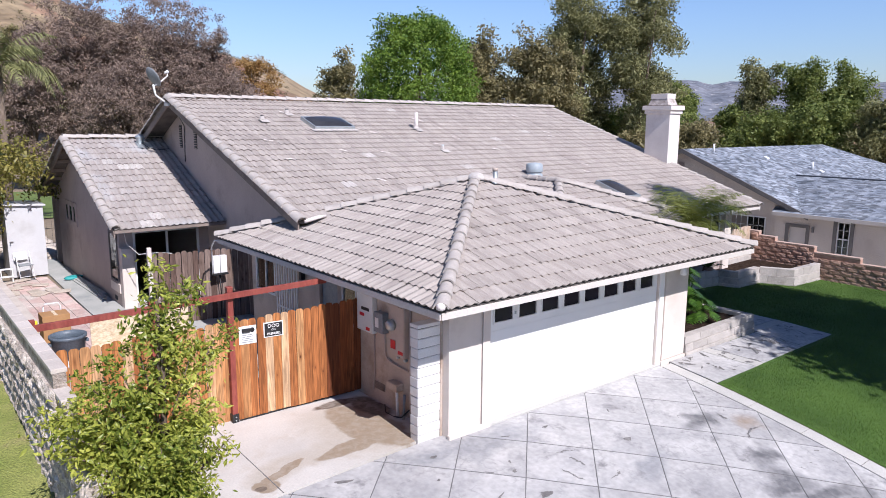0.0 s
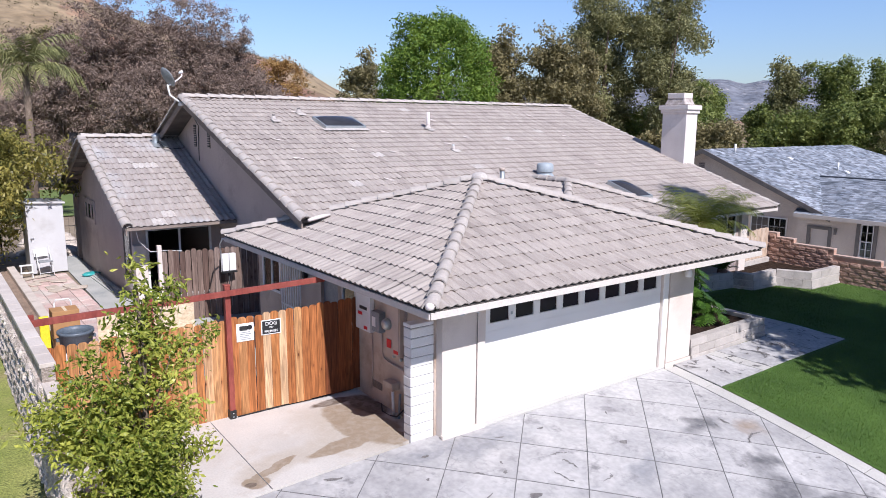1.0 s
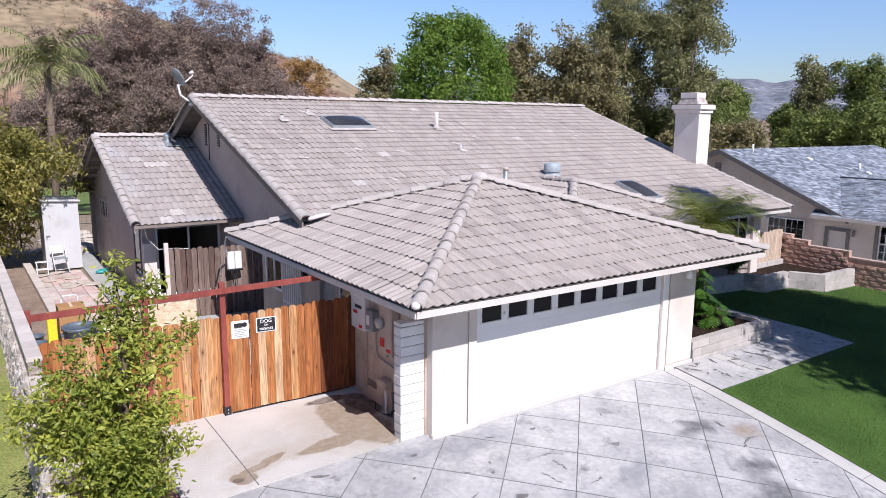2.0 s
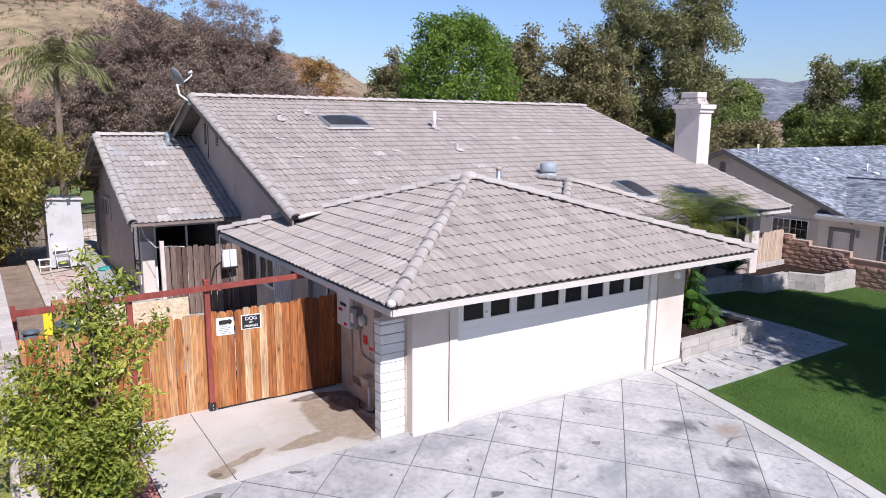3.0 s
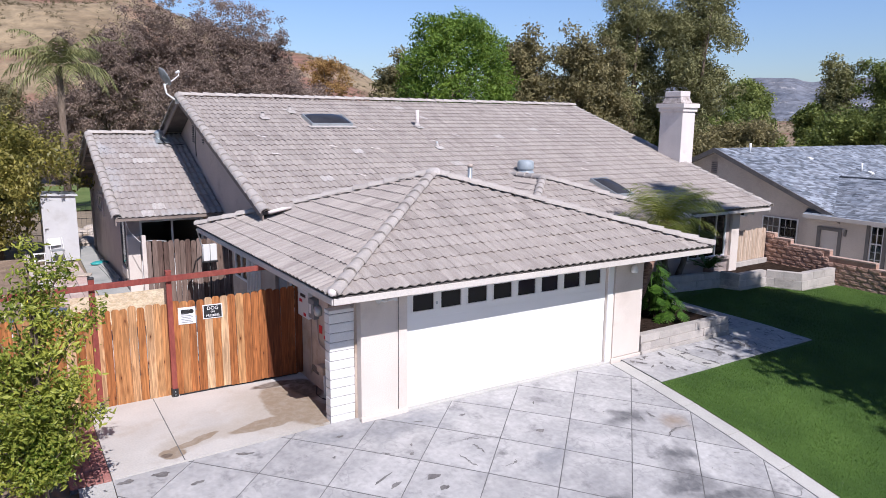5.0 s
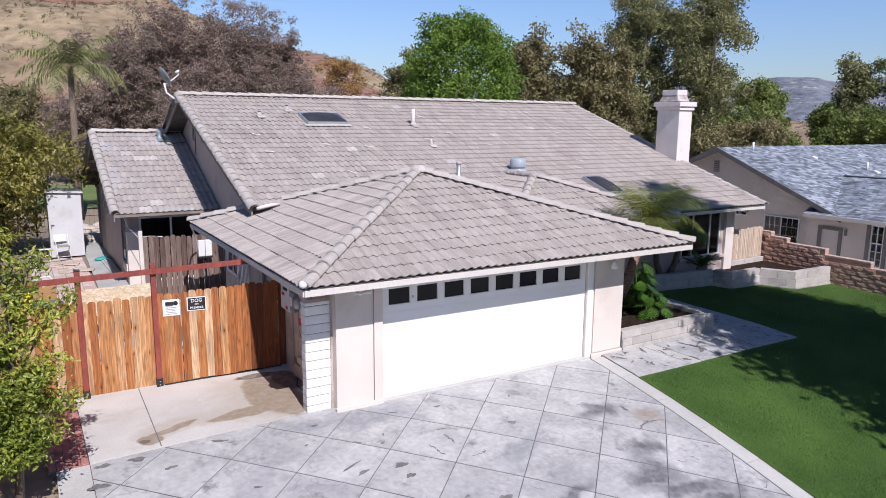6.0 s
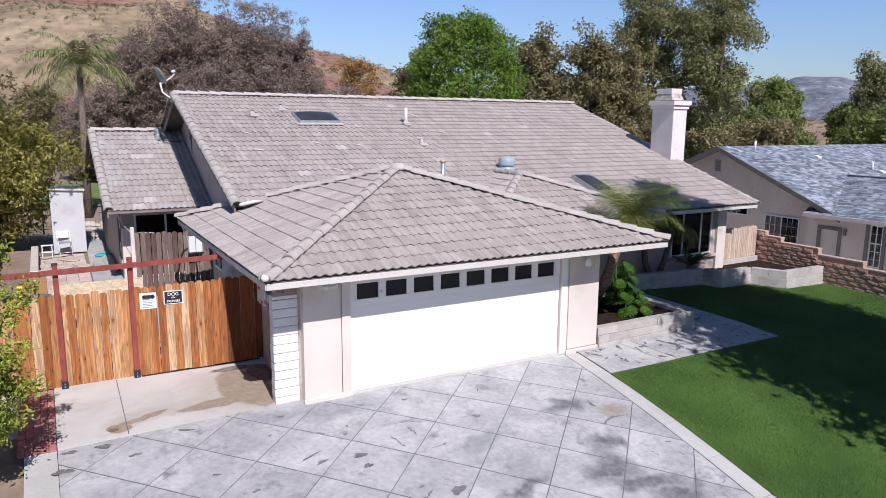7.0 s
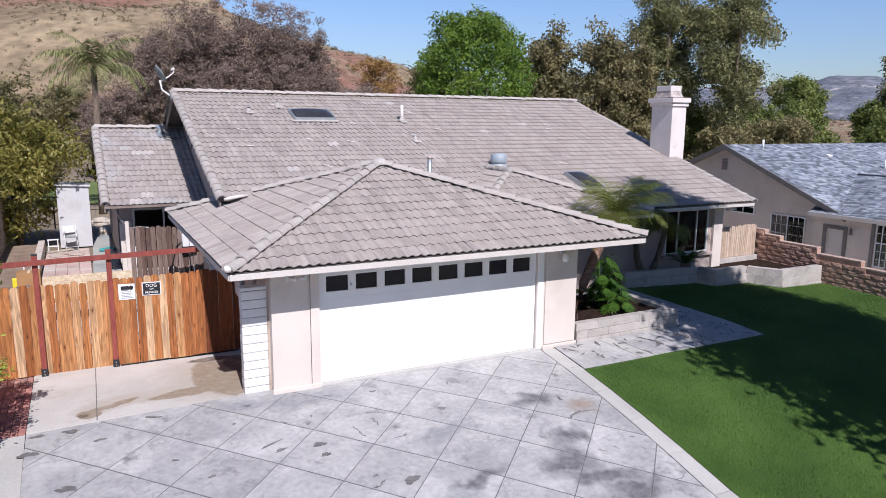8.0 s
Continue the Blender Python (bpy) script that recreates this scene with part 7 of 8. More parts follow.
for _ in range(900):
    a, k = rng.uniform(46, 64), rng.uniform(0.0, 0.9)
    r = 170 + 160 * k
    x, y = r * math.sin(radians(a)), r * math.cos(radians(a))
    crest = 10 + 2.5 * math.sin(a * 0.3)
    h = crest * math.sin(min(1.0, k * 1.15) * math.pi / 2) ** 1.2
    nz = noise.fractal(Vector((x, y, 5.0)) / 39.6, 0.9, 2.1, 5) * 0.16 * crest * (0.25 + k) * (1 - 0.6 * (k > 0.86)) * 0.6
    cs.append((x, y, -1.3 + h + nz))
    rr.append(rng.uniform(0.3, 0.9) ** 1.3)
q = leaves(rng, cs, rr, 110000, 0.33, 0.2)
tagged(mesh_np("hill_scrub", q, np.arange(len(q)).reshape(-1, 3), M["scrub"]), "small dull shrubs dotted over the hillside", "shrubs", kind="stuff")

# ---- gate and fence ----
def picket_mesh(name, w, h, t, material):
    """A dog-eared picket; x across, z up."""
    bm = bmesh.new()
    e = w * 0.28
    prof = [(0, 0), (w, 0), (w, h - e), (w - e * 0.45, h - e * 0.25), (w - e, h), (e, h), (e * 0.45, h - e * 0.25), (0, h - e)]
    a = [bm.verts.new((x, 0, z)) for x, z in prof]
    b = [bm.verts.new((x, t, z)) for x, z in prof]
    bm.faces.new(a)
    bm.faces.new(b[::-1])
    for k in range(len(prof)):
        bm.faces.new((a[k], b[k], b[(k + 1) % len(prof)], a[(k + 1) % len(prof)]))
    bmesh.ops.recalc_face_normals(bm, faces=bm.faces[:])
    return to_mesh(name, bm, material)


pk_shaded = [picket_mesh("picket", w, h, 0.018, M["cedar_shaded"]) for w, h in ((0.139, 1.72), (0.141, 1.735))]
pk = [picket_mesh("picket", w, h, 0.018, M["cedar"]) for w, h in ((0.139, 1.72), (0.141, 1.735), (0.137, 1.71))]


def picket_run(thing, a, b, z0, meshes, dz=0.0, width=0.14, rnd=0.012, sway=0.8):
    (ax, ay), (bx, by) = a, b
    L = math.hypot(bx - ax, by - ay)
    ang = math.degrees(math.atan2(by - ay, bx - ax))
    n = round(L / width)
    for k in range(n):
        s = k * L / n
        part_at("picket", rs.choice(meshes), thing, pose(ax + (bx - ax) * s / L, ay + (by - ay) * s / L, z0 + dz * s / L + rs.uniform(-rnd, rnd), 0, rs.uniform(-0.35, 0.35), ang + rs.uniform(-sway, sway)) @ Matrix.Diagonal((L / n / width * rs.uniform(0.95, 1.0), 1, 1, 1)))


fence = empty("wooden_fence", "new cedar picket fence with dog-eared tops across the side yard", "fence")
picket_run(fence, (1.52, 10.90), (3.13, 10.90), 0.0, pk)
picket_run(fence, (3.13, 10.90), (4.345, 10.90), -0.01, pk)
for z in (0.35, 1.35):
    part("rail", boxm(1.52, 4.3, 10.925, 10.965, z, z + 0.085, 0.004), M["cedar"], fence)
gate = empty("gate", "tall cedar picket gate, closed, with two signs on it", "gate")
picket_run(gate, (4.37, 10.845), (6.03, 10.685), 0.02, pk, dz=0.043)
# boards in the garage's shade, darkened by colour as well
picket_run(gate, (6.03, 10.685), (6.70, 10.62), 0.063, pk_shaded, dz=0.017)
for z in (0.3, 1.45):
    ob = part("rail", boxm(0, 2.29, 0.02, 0.06, z, z + 0.085, 0.004), M["cedar"], gate)
    ob.matrix_basis = pose(4.42, 10.84, 0, 0, 0, -5.5)
part("skirt", boxm(4.42, 6.66, 10.79, 10.80, -0.02, 0.03), M["black"], gate).rotation_euler = (0, 0, 0)
post_frame = empty("timber_portal", "dark red stained timber posts and beam over the gate", "portal")
for x in (3.13, 4.345):
    p = part("post", boxm(x - 0.045, x + 0.045, 10.79, 10.88, 0.0, 2.29, 0.004), M["redwood"], post_frame)
    part("post_cap", boxm(x - 0.05, x + 0.05, 10.785, 10.885, 2.29, 2.32, 0.008), M["black" if x < 4 else "redwood"], p)
    part("base_plate", boxm(x - 0.055, x + 0.055, 10.775, 10.89, -0.03, 0.15, 0.004), M["black"], p, "black steel post shoe")
    for z in (0.04, 0.10):
        part("bolt", lathe(bmesh.new(), [(0.012, 0), (0.012, 0.008), (0.004, 0.012)], 8), M["galv"], p).matrix_basis = pose(x, 10.775, z, 90)
bm = bmesh.new()
box(bm, 1.5, 6.08, 10.73, 10.785, 0, 0.095, 0.004)
bmesh.ops.transform(bm, matrix=pose(0, 0, 2.095) @ pose(1.5, 0, 0, 0, -0.85) @ pose(-1.5, 0, 0), verts=bm.verts[:])
part("beam", bm, M["redwood"], post_frame)
part("stub_post", boxm(1.53, 1.60, 11.0, 11.07, 0, 2.2, 0.004), M["redwood"], post_frame)


def text_part(word, size, m, parent, material):
    cu = bpy.data.curves.new("lettering", "FONT")
    cu.body, cu.size, cu.align_x, cu.extrude = word, size, "CENTER", 0.0015
    cu.offset = 0.0008
    tmp = bpy.data.objects.new("lettering", cu)
    scene.collection.objects.link(tmp)
    dg = bpy.context.evaluated_depsgraph_get()
    me = bpy.data.meshes.new_from_object(tmp.evaluated_get(dg))
    bpy.data.objects.remove(tmp)
    me.materials.clear()
    me.materials.append(material)
    ob = new("lettering", me)
    ob.parent = parent
    ob.matrix_basis = m
    return ob


gm = pose(4.42, 10.84, 0, 0, 0, -5.5)
sign = empty("dog_sign", "black and white warning sign screwed to the gate", "sign")
part("plate", boxm(0, 0.345, -0.010, -0.003, 0, 0.262, 0.003), M["alu"], sign).matrix_basis = gm @ pose(0.475, 0, 1.365)
part("panel", boxm(0.018, 0.327, -0.013, -0.0105, 0.018, 0.244), M["black"], sign).matrix_basis = gm @ pose(0.475, 0, 1.365)
for word, z, size in (("DOG", 0.165, 0.088), ("ON", 0.112, 0.045), ("PREMISES", 0.04, 0.058)):
    text_part(word, size, gm @ pose(0.475 + 0.172, -0.0135, 1.365 + z, 90), sign, M["alu"])
sign2 = empty("camera_sign", "white surveillance notice with a camera symbol on the gate", "sign")
sm = gm @ pose(0.055, 0, 1.31)
part("plate", boxm(0, 0.295, -0.010, -0.003, 0, 0.31, 0.003), M["alu"], sign2).matrix_basis = sm
part("symbol", boxm(0.05, 0.19, -0.0125, -0.0102, 0.195, 0.268, 0.014), M["black"], sign2).matrix_basis = sm
part("symbol", lathe(bmesh.new(), [(0.042, 0), (0.042, 0.002)], 16), M["black"], sign2).matrix_basis = sm @ pose(0.225, -0.0105, 0.232, 90)
for k in range(5):
    part("text_bar", boxm(0.05 + 0.01 * (k % 2), 0.245 - 0.015 * (k % 3), -0.0115, -0.0102, 0.03 + k * 0.03, 0.04 + k * 0.03), M["grey"], sign2).matrix_basis = sm

# weathered inner fence
opk = [picket_mesh("picket", w, h, 0.018, M["oldwood"]) for w, h in ((0.135, 1.80), (0.138, 1.78), (0.13, 1.76))]
inner = empty("inner_fence", "weathered brown picket fence before the wing", "fence")
picket_run(inner, (5.1, 17.4), (7.40, 17.05), 0.0, opk, rnd=0.02)
part("rail", boxm(5.1, 7.1, 17.45, 17.49, 1.4, 1.49, 0.004), M["oldwood"], inner)
picket_run(inner, (7.395, 15.35), (7.395, 17.0), 0.0, opk, rnd=0.02)
part("post", boxm(5.0, 5.1, 17.36, 17.46, 0, 1.95, 0.01), M["cream"], inner, "pale painted end post")

box_ = empty("utility_box", "white twin utility box with cables hung on the inner fence", "utility box")
for x0 in (6.42, 6.60):
    part("box", boxm(x0, x0 + 0.17, 16.90, 17.02, 1.22, 1.66, 0.012), M["alu"], box_)
part("shelf", boxm(6.40, 6.79, 16.88, 17.05, 1.17, 1.215, 0.006), M["black"], box_)
part("conduit", tube(bmesh.new(), [(6.0, 15.25, 2.3), (5.98, 15.6, 2.28), (6.2, 16.4, 2.0), (6.41, 16.95, 1.55), (6.41, 16.95, 1.2)], 0.018, 8), M["alu"], box_)
part("cable", tube(bmesh.new(), [(6.6, 17.0, 1.17), (6.62, 17.0, 0.7), (6.6, 17.02, 0.1)], 0.014, 6), M["black"], box_)
wire = empty("house_wire", "thin grey wire drooping from the wing eave", "wire")
part("wire", tube(bmesh.new(), [(4.8, 18.5, 2.2), (4.95, 18.9, 1.85), (5.15, 18.6, 1.6), (5.4, 17.9, 1.72), (5.62, 17.5, 1.74)], 0.010, 6), M["alu"], wire)

# ---- fittings on the garage side wall ----
def wall_box(name, label, y0, y1, z0, z1, d, material, category="electric box"):
    t = empty(name, label, category)
    part("body", boxm(6.72 - d, 6.718, y0, y1, z0, z1, 0.008), material, t)
    return t


t = wall_box("breaker_panel", "white electric panel with warning stickers on the garage wall", 10.1, 10.6, 1.27, 1.97, 0.10, M["alu"])
part("lid", boxm(6.612, 6.619, 10.12, 10.58, 1.29, 1.62, 0.003), M["alu"], t)
part("slot", boxm(6.613, 6.619, 10.2, 10.45, 1.66, 1.72, 0.002), M["black"], t)
part("sticker", boxm(6.610, 6.6115, 10.35, 10.5, 1.55, 1.61), M["red"], t, "red warning sticker")
part("sticker", boxm(6.610, 6.6115, 10.18, 10.3, 1.31, 1.37), M["red"], t, "red warning sticker")
t = wall_box("disconnect_box", "dark grey disconnect switch box on the garage wall", 9.74, 10.0, 1.36, 1.72, 0.13, M["grey"])
part("sticker", boxm(6.584, 6.589, 9.86, 9.97, 1.45, 1.62), M["alu"], t, "white label")
part("handle", boxm(6.56, 6.589, 9.70, 9.76, 1.5, 1.66, 0.01), M["grey"], t)
t = wall_box("meter_panel", "beige electric meter cabinet with round meter and red notice", 9.12, 9.52, 1.08, 1.96, 0.12, M["meterbox"])
part("door", boxm(6.590, 6.599, 9.14, 9.30, 1.10, 1.94, 0.003), M["meterbox"], t)
m_ = part("meter", lathe(bmesh.new(), [(0.10, 0.0), (0.10, 0.05), (0.085, 0.09), (0.05, 0.105), (0.01, 0.108)], 20), M["galv"], t, "round glass electric meter")
m_.matrix_basis = pose(6.60, 9.46, 1.60, 0, -90)
part("notice", boxm(6.586, 6.5895, 9.36, 9.50, 1.19, 1.34), M["red"], t, "red notice plate")
part("notice", boxm(6.586, 6.5895, 9.15, 9.29, 1.13, 1.19), M["red"], t, "red notice plate")
for y in (9.2, 9.42):
    part("valve", lathe(bmesh.new(), [(0.03, 0), (0.035, 0.03), (0.02, 0.06)], 10), M["galv"], t).matrix_basis = pose(6.71, y, 1.02, 0, -90)
t = empty("conduits", "painted conduits and drain pipes on the garage wall", "pipes")
part("conduit", tube(bmesh.new(), [(6.69, 9.82, 1.36), (6.69, 9.82, 1.0), (6.69, 9.74, 0.9), (6.69, 9.6, 0.86), (6.69, 9.13, 0.84)], 0.016, 8), M["meterbox"], t)
part("conduit", tube(bmesh.new(), [(6.69, 9.07, 2.25), (6.69, 9.07, 0.45), (6.67, 9.07, 0.05)], 0.018, 8), M["stucco"], t)
part("conduit", tube(bmesh.new(), [(6.70, 10.16, 1.27), (6.70, 10.16, 0.5), (6.70, 10.2, 0.2)], 0.010, 6), M["stucco"], t)
part("drain_pipe", tube(bmesh.new(), [(6.62, 9.37, 0.5), (6.62, 9.35, -0.03)], 0.026, 10), M["alu"], t, "white plastic drain pipe")
part("drain_pipe", tube(bmesh.new(), [(6.66, 9.2, 0.42), (6.62, 9.18, -0.03)], 0.024, 10), M["grey"], t)
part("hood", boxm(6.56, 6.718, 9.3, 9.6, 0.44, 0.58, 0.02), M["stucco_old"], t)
part("hose", tube(bmesh.new(), [(6.6, 9.7, 0.1), (6.55, 9.6, 0.0), (6.56, 9.4, -0.01), (6.6, 9.2, 0.03), (6.65, 9.05, 0.2)], 0.012, 6), M["black"], t)
t = empty("wall_vent", "dark louvred vent low on the garage wall", "vent")
part("frame", boxm(6.703, 6.718, 9.86, 10.16, 0.25, 0.38, 0.003), M["soffit"], t)
for k in range(4):
    part("slat", boxm(6.692, 6.703, 9.88, 10.14, 0.262 + k * 0.028, 0.276 + k * 0.028), M["soffit"], t)
t = empty("wall_lantern", "dark square lantern beside the side door", "lamp")
part("body", boxm(6.60, 6.70, 12.68, 12.78, 1.78, 1.98, 0.012), M["black"], t)
part("bracket", boxm(6.68, 6.718, 12.70, 12.76, 1.9, 2.05, 0.006), M["black"], t)
t = empty("pool_pump", "dark green pump and pipes behind the gate", "pump")
part("body", lathe(bmesh.new(), [(0.14, 0), (0.15, 0.25), (0.12, 0.36), (0.03, 0.40)], 16, (5.45, 13.6, 0.35)), M["grey"], t)
part("stand", boxm(5.25, 5.75, 13.4, 13.85, 0.0, 0.35, 0.02), M["sideconc"], t)
part("pipe", tube(bmesh.new(), [(5.6, 13.6, 0.4), (5.8, 13.6, 0.5), (5.85, 13.6, 0.9)], 0.03, 8), M["grey"], t)
# front lamps
t = empty("flood_light", "white twin flood light under the garage eave", "lamp")
part("base", lathe(bmesh.new(), [(0.05, 0), (0.05, 0.03), (0.02, 0.05)], 14), M["alu"], t).matrix_basis = pose(7.17, 8.115, 2.03, 90)
for s in (-1, 1):
    part("head", tube(bmesh.new(), [(7.17 + s * 0.02, 8.06, 2.02), (7.17 + s * 0.11, 8.02, 2.05), (7.17 + s * 0.17, 7.98, 2.06)], [0.02, 0.03, 0.055], 12), M["alu"], t)
t = empty("wall_lamp", "small glass and chrome wall lamp beside the garage door", "lamp")
part("backplate", lathe(bmesh.new(), [(0.05, 0), (0.05, 0.02), (0.02, 0.04)], 14), M["galv"], t).matrix_basis = pose(12.88, 8.115, 2.08, 90)
part("arm", tube(bmesh.new(), [(12.88, 8.1, 2.08), (12.88, 7.98, 2.10), (12.88, 7.96, 2.05)], 0.012, 8), M["galv"], t)
part("shade", lathe(bmesh.new(), [(0.03, 0.0), (0.06, -0.05), (0.075, -0.12), (0.06, -0.17), (0.01, -0.18)], 14, (12.88, 7.96, 2.06)), M["alu"], t)
t = empty("security_camera", "white twin flood light under the main eave", "lamp")
part("base", lathe(bmesh.new(), [(0.05, 0), (0.05, 0.04), (0.02, 0.06)], 14, (22.1, 11.9, 2.15)), M["alu"], t)
for s in (-1, 1):
    part("head", tube(bmesh.new(), [(22.1, 11.85, 2.14), (22.1 + s * 0.12, 11.75, 2.12), (22.1 + s * 0.2, 11.68, 2.12)], [0.02, 0.03, 0.06], 12), M["alu"], t)
t = empty("small_gable_board", "dark wooden stub under the garage eave", "bracket")
part("board", boxm(6.1, 6.2, 9.0, 9.25, 2.2, 2.29, 0.01), M["soffit"], t)

# right fence panel
lp = [picket_mesh("picket", 0.088, h, 0.018, M["pine"]) for h in (1.03, 1.05, 1.01)]
rf_ = empty("light_fence", "light new pine picket fence panel on a low block base", "fence")
picket_run(rf_, (22.25, 12.40), (24.36, 12.52), 0.37, lp, width=0.092, rnd=0.004, sway=0.1)
part("rail", boxm(22.25, 24.36, 12.55, 12.60, 0.6, 0.68), M["pine"], rf_)
planter_wall("fence_base", "low pale block base under the pine fence", [(22.25, 12.32), (24.38, 12.42)], -0.2, 0.36, 3, 0.2)

# ---- side yard clutter ----
shed = empty("shed", "tall white garden shed with a flat top", "shed")
part("body", boxm(3.2, 4.27, 25.7, 26.9, -0.02, 2.26, 0.01), M["shedwhite"], shed)
bm = boxm(3.14, 4.34, 25.62, 27.0, 2.265, 2.32, 0.01)
bmesh.ops.transform(bm, matrix=pose(3.7, 26, 2.29, 0, 3) @ pose(-3.7, -26, -2.29), verts=bm.verts[:])
part("roof", bm, M["shedwhite"], shed)


def folding_chair(x, y, z, turn, label):
    c = empty("folding_chair", label, "chair", "white folding chairs by the shed")
    m = pose(x, y, z, 0, 0, turn)
    for s in (-0.2, 0.2):
        part("leg", tube(bmesh.new(), [(s, -0.22, 0), (s, 0.18, 0.86)], 0.013, 8), M["alu"], c).matrix_basis = m
        part("leg", tube(bmesh.new(), [(s * 0.9, 0.22, 0), (s * 0.9, -0.16, 0.46)], 0.013, 8), M["alu"], c).matrix_basis = m
    part("seat", boxm(-0.2, 0.2, -0.2, 0.17, 0.44, 0.47, 0.012), M["grey" if turn else "alu"], c).matrix_basis = m
    bm = boxm(-0.2, 0.2, -0.012, 0.012, 0.60, 0.86, 0.01)
    bmesh.ops.transform(bm, matrix=pose(0, 0.12, 0, -18) @ pose(0, 0.05, 0), verts=bm.verts[:])
    part("backrest", bm, M["alu"], c).matrix_basis = m
    part("stretcher", tube(bmesh.new(), [(-0.2, -0.18, 0.1), (0.2, -0.18, 0.1)], 0.01, 6), M["alu"], c).matrix_basis = m
    return c


folding_chair(3.55, 25.25, 0.0, 8, "white folding chair with a dark seat before the shed")
st = empty("step_stool", "low white plastic step stool by the shed", "stool")
for x0 in (2.82, 3.12):
    part("leg", boxm(x0, x0 + 0.03, 24.75, 25.0, -0.004, 0.42, 0.006), M["alu"], st)
for z, y0 in ((0.42, 24.82), (0.2, 24.72)):
    part("step", boxm(2.8, 3.17, y0, y0 + 0.16, z, z + 0.03, 0.008), M["alu"], st)
osb = empty("osb_panel", "rough oriented strand board panel on edge behind the fence", "board")
part("panel", boxm(3.05, 4.95, 14.6, 14.615, 0.55, 1.14), M["osb"], osb)
part("lip", boxm(3.0, 5.08, 14.45, 14.6, 0.5, 0.55, 0.004), M["osb"], osb)
part("brace", boxm(3.3, 3.38, 14.62, 14.7, 0, 0.9), M["pine"], osb)
part("brace", boxm(4.6, 4.68, 14.62, 14.7, 0, 0.9), M["pine"], osb)
cb = empty("cardboard_box", "closed brown cardboard box", "box")
part("carton", boxm(2.44, 2.95, 15.85, 16.3, 0.45, 1.02, 0.008), M["card"], cb)
part("tape", boxm(2.67, 2.73, 15.85, 16.3, 1.0205, 1.022), M["osb"], cb)
part("support", boxm(2.46, 2.93, 15.87, 16.28, -0.02, 0.45, 0.01), M["card"], cb)
bn = empty("trash_bin", "round blue-grey plastic bin with a rolled rim", "bin")
part("body", lathe(bmesh.new(), [(0.25, -0.04), (0.31, 0.74), (0.34, 0.76), (0.34, 0.81), (0.30, 0.81), (0.29, 0.72), (0.23, 0.05)], 28, (2.71, 14.95, 0.02)), M["bin"], bn)
part("contents", lathe(bmesh.new(), [(0.295, 0.68), (0.1, 0.73), (0.02, 0.71)], 16, (2.71, 14.95, 0.02)), M["bin"], bn)
for s in (-1, 1):
    part("handle", boxm(2.71 + s * 0.33 - 0.03, 2.71 + s * 0.33 + 0.03, 14.89, 15.01, 0.64, 0.70, 0.012), M["bin"], bn)
hr = empty("cart_handle", "white tubular cart with a looped handle", "cart")
part("handle", tube(bmesh.new(), [(2.57, 16.5, 0.2), (2.57, 16.5, 1.06), (2.61, 16.5, 1.13), (2.86, 16.5, 1.13), (2.90, 16.5, 1.06), (2.90, 16.5, 0.2)], 0.016, 8), M["alu"], hr)
part("shelf", boxm(2.55, 2.92, 16.41, 16.59, 0.2, 0.23, 0.01), M["alu"], hr)
for x in (2.55, 2.88):
    part("leg", boxm(x, x + 0.04, 16.48, 16.52, -0.02, 0.2), M["alu"], hr)
# boogie board, built as a plain upright slab
yl = empty("yellow_board", "yellow plastic boogie board on end behind the fence", "container")
part("body", boxm(2.28, 2.47, 16.62, 16.72, -0.02, 0.76, 0.02), M["yellow"], yl)
def pot(x, y, r, h):
    """A plain tapered plastic pot with a rolled rim, open at the top."""
    p = empty("plant_pot", "empty grey plastic plant pot behind the fence", "pot", "pots behind the fence")
    part("body", lathe(bmesh.new(), [(r * 0.75, -0.01), (r * 0.96, h * 0.92), (r * 1.06, h * 0.93), (r * 1.06, h), (r * 0.92, h), (r * 0.7, h * 0.15), (0.01, h * 0.14)], 20, (x, y, 0)), M["bin"], p)


pot(1.98, 15.6, 0.19, 0.42)
pot(2.02, 16.4, 0.17, 0.36)
bd = empty("white_board", "white plastic board lying on a block behind the fence", "board")
part("board", boxm(1.72, 2.3, 12.55, 13.0, 0.92, 0.96, 0.01), M["alu"], bd)
part("block", boxm(1.8, 2.2, 12.6, 12.95, -0.02, 0.92, 0.02), M["stone"], bd)
hd_ = empty("hand_truck", "white tubular hand truck leaning behind the fence", "hand truck")
for y in (12.2, 14.4):
    part("leg", tube(bmesh.new(), [(1.68, y, 0.0), (1.70, y, 1.15)], 0.018, 8), M["galv"], hd_)
part("rail", tube(bmesh.new(), [(1.70, 12.2, 1.15), (1.70, 14.4, 1.15)], 0.018, 8), M["galv"], hd_)
cr = empty("wire_crate", "dark wire crate standing behind the fence", "crate")
for k in range(6):
    part("wire", boxm(1.6, 1.61, 11.3 + k * 0.1, 11.31 + k * 0.1, 0.6, 1.75), M["black"], cr)
for z in (0.0, 0.6, 0.95, 1.35, 1.72):
    part("rail", boxm(1.595, 1.615, 11.28, 11.85, z, z + 0.03), M["black"], cr)
for y in (11.28, 11.83):
    part("post", boxm(1.595, 1.62, y, y + 0.025, -0.02, 1.76), M["black"], cr)
pl = empty("planks", "pale boards and pipe lying along the wing wall", "planks")
for k in range(3):
    ob = part("board", boxm(0, 0.1, 0, 3.2, 0, 0.03, 0.004), M["sideconc"], pl)
    ob.matrix_basis = pose(4.72 + 0.07 * k, 20.9 + 0.2 * k, 0.005 + 0.03 * k, 0, 0, 1.5)
tl = empty("pool_float", "teal plastic scoop lying on the walk", "toy")
bm = bmesh.new()
lathe(bm, [(0.02, 0.0), (0.2, 0.02), (0.24, 0.07), (0.18, 0.11), (0.03, 0.13)], 18)
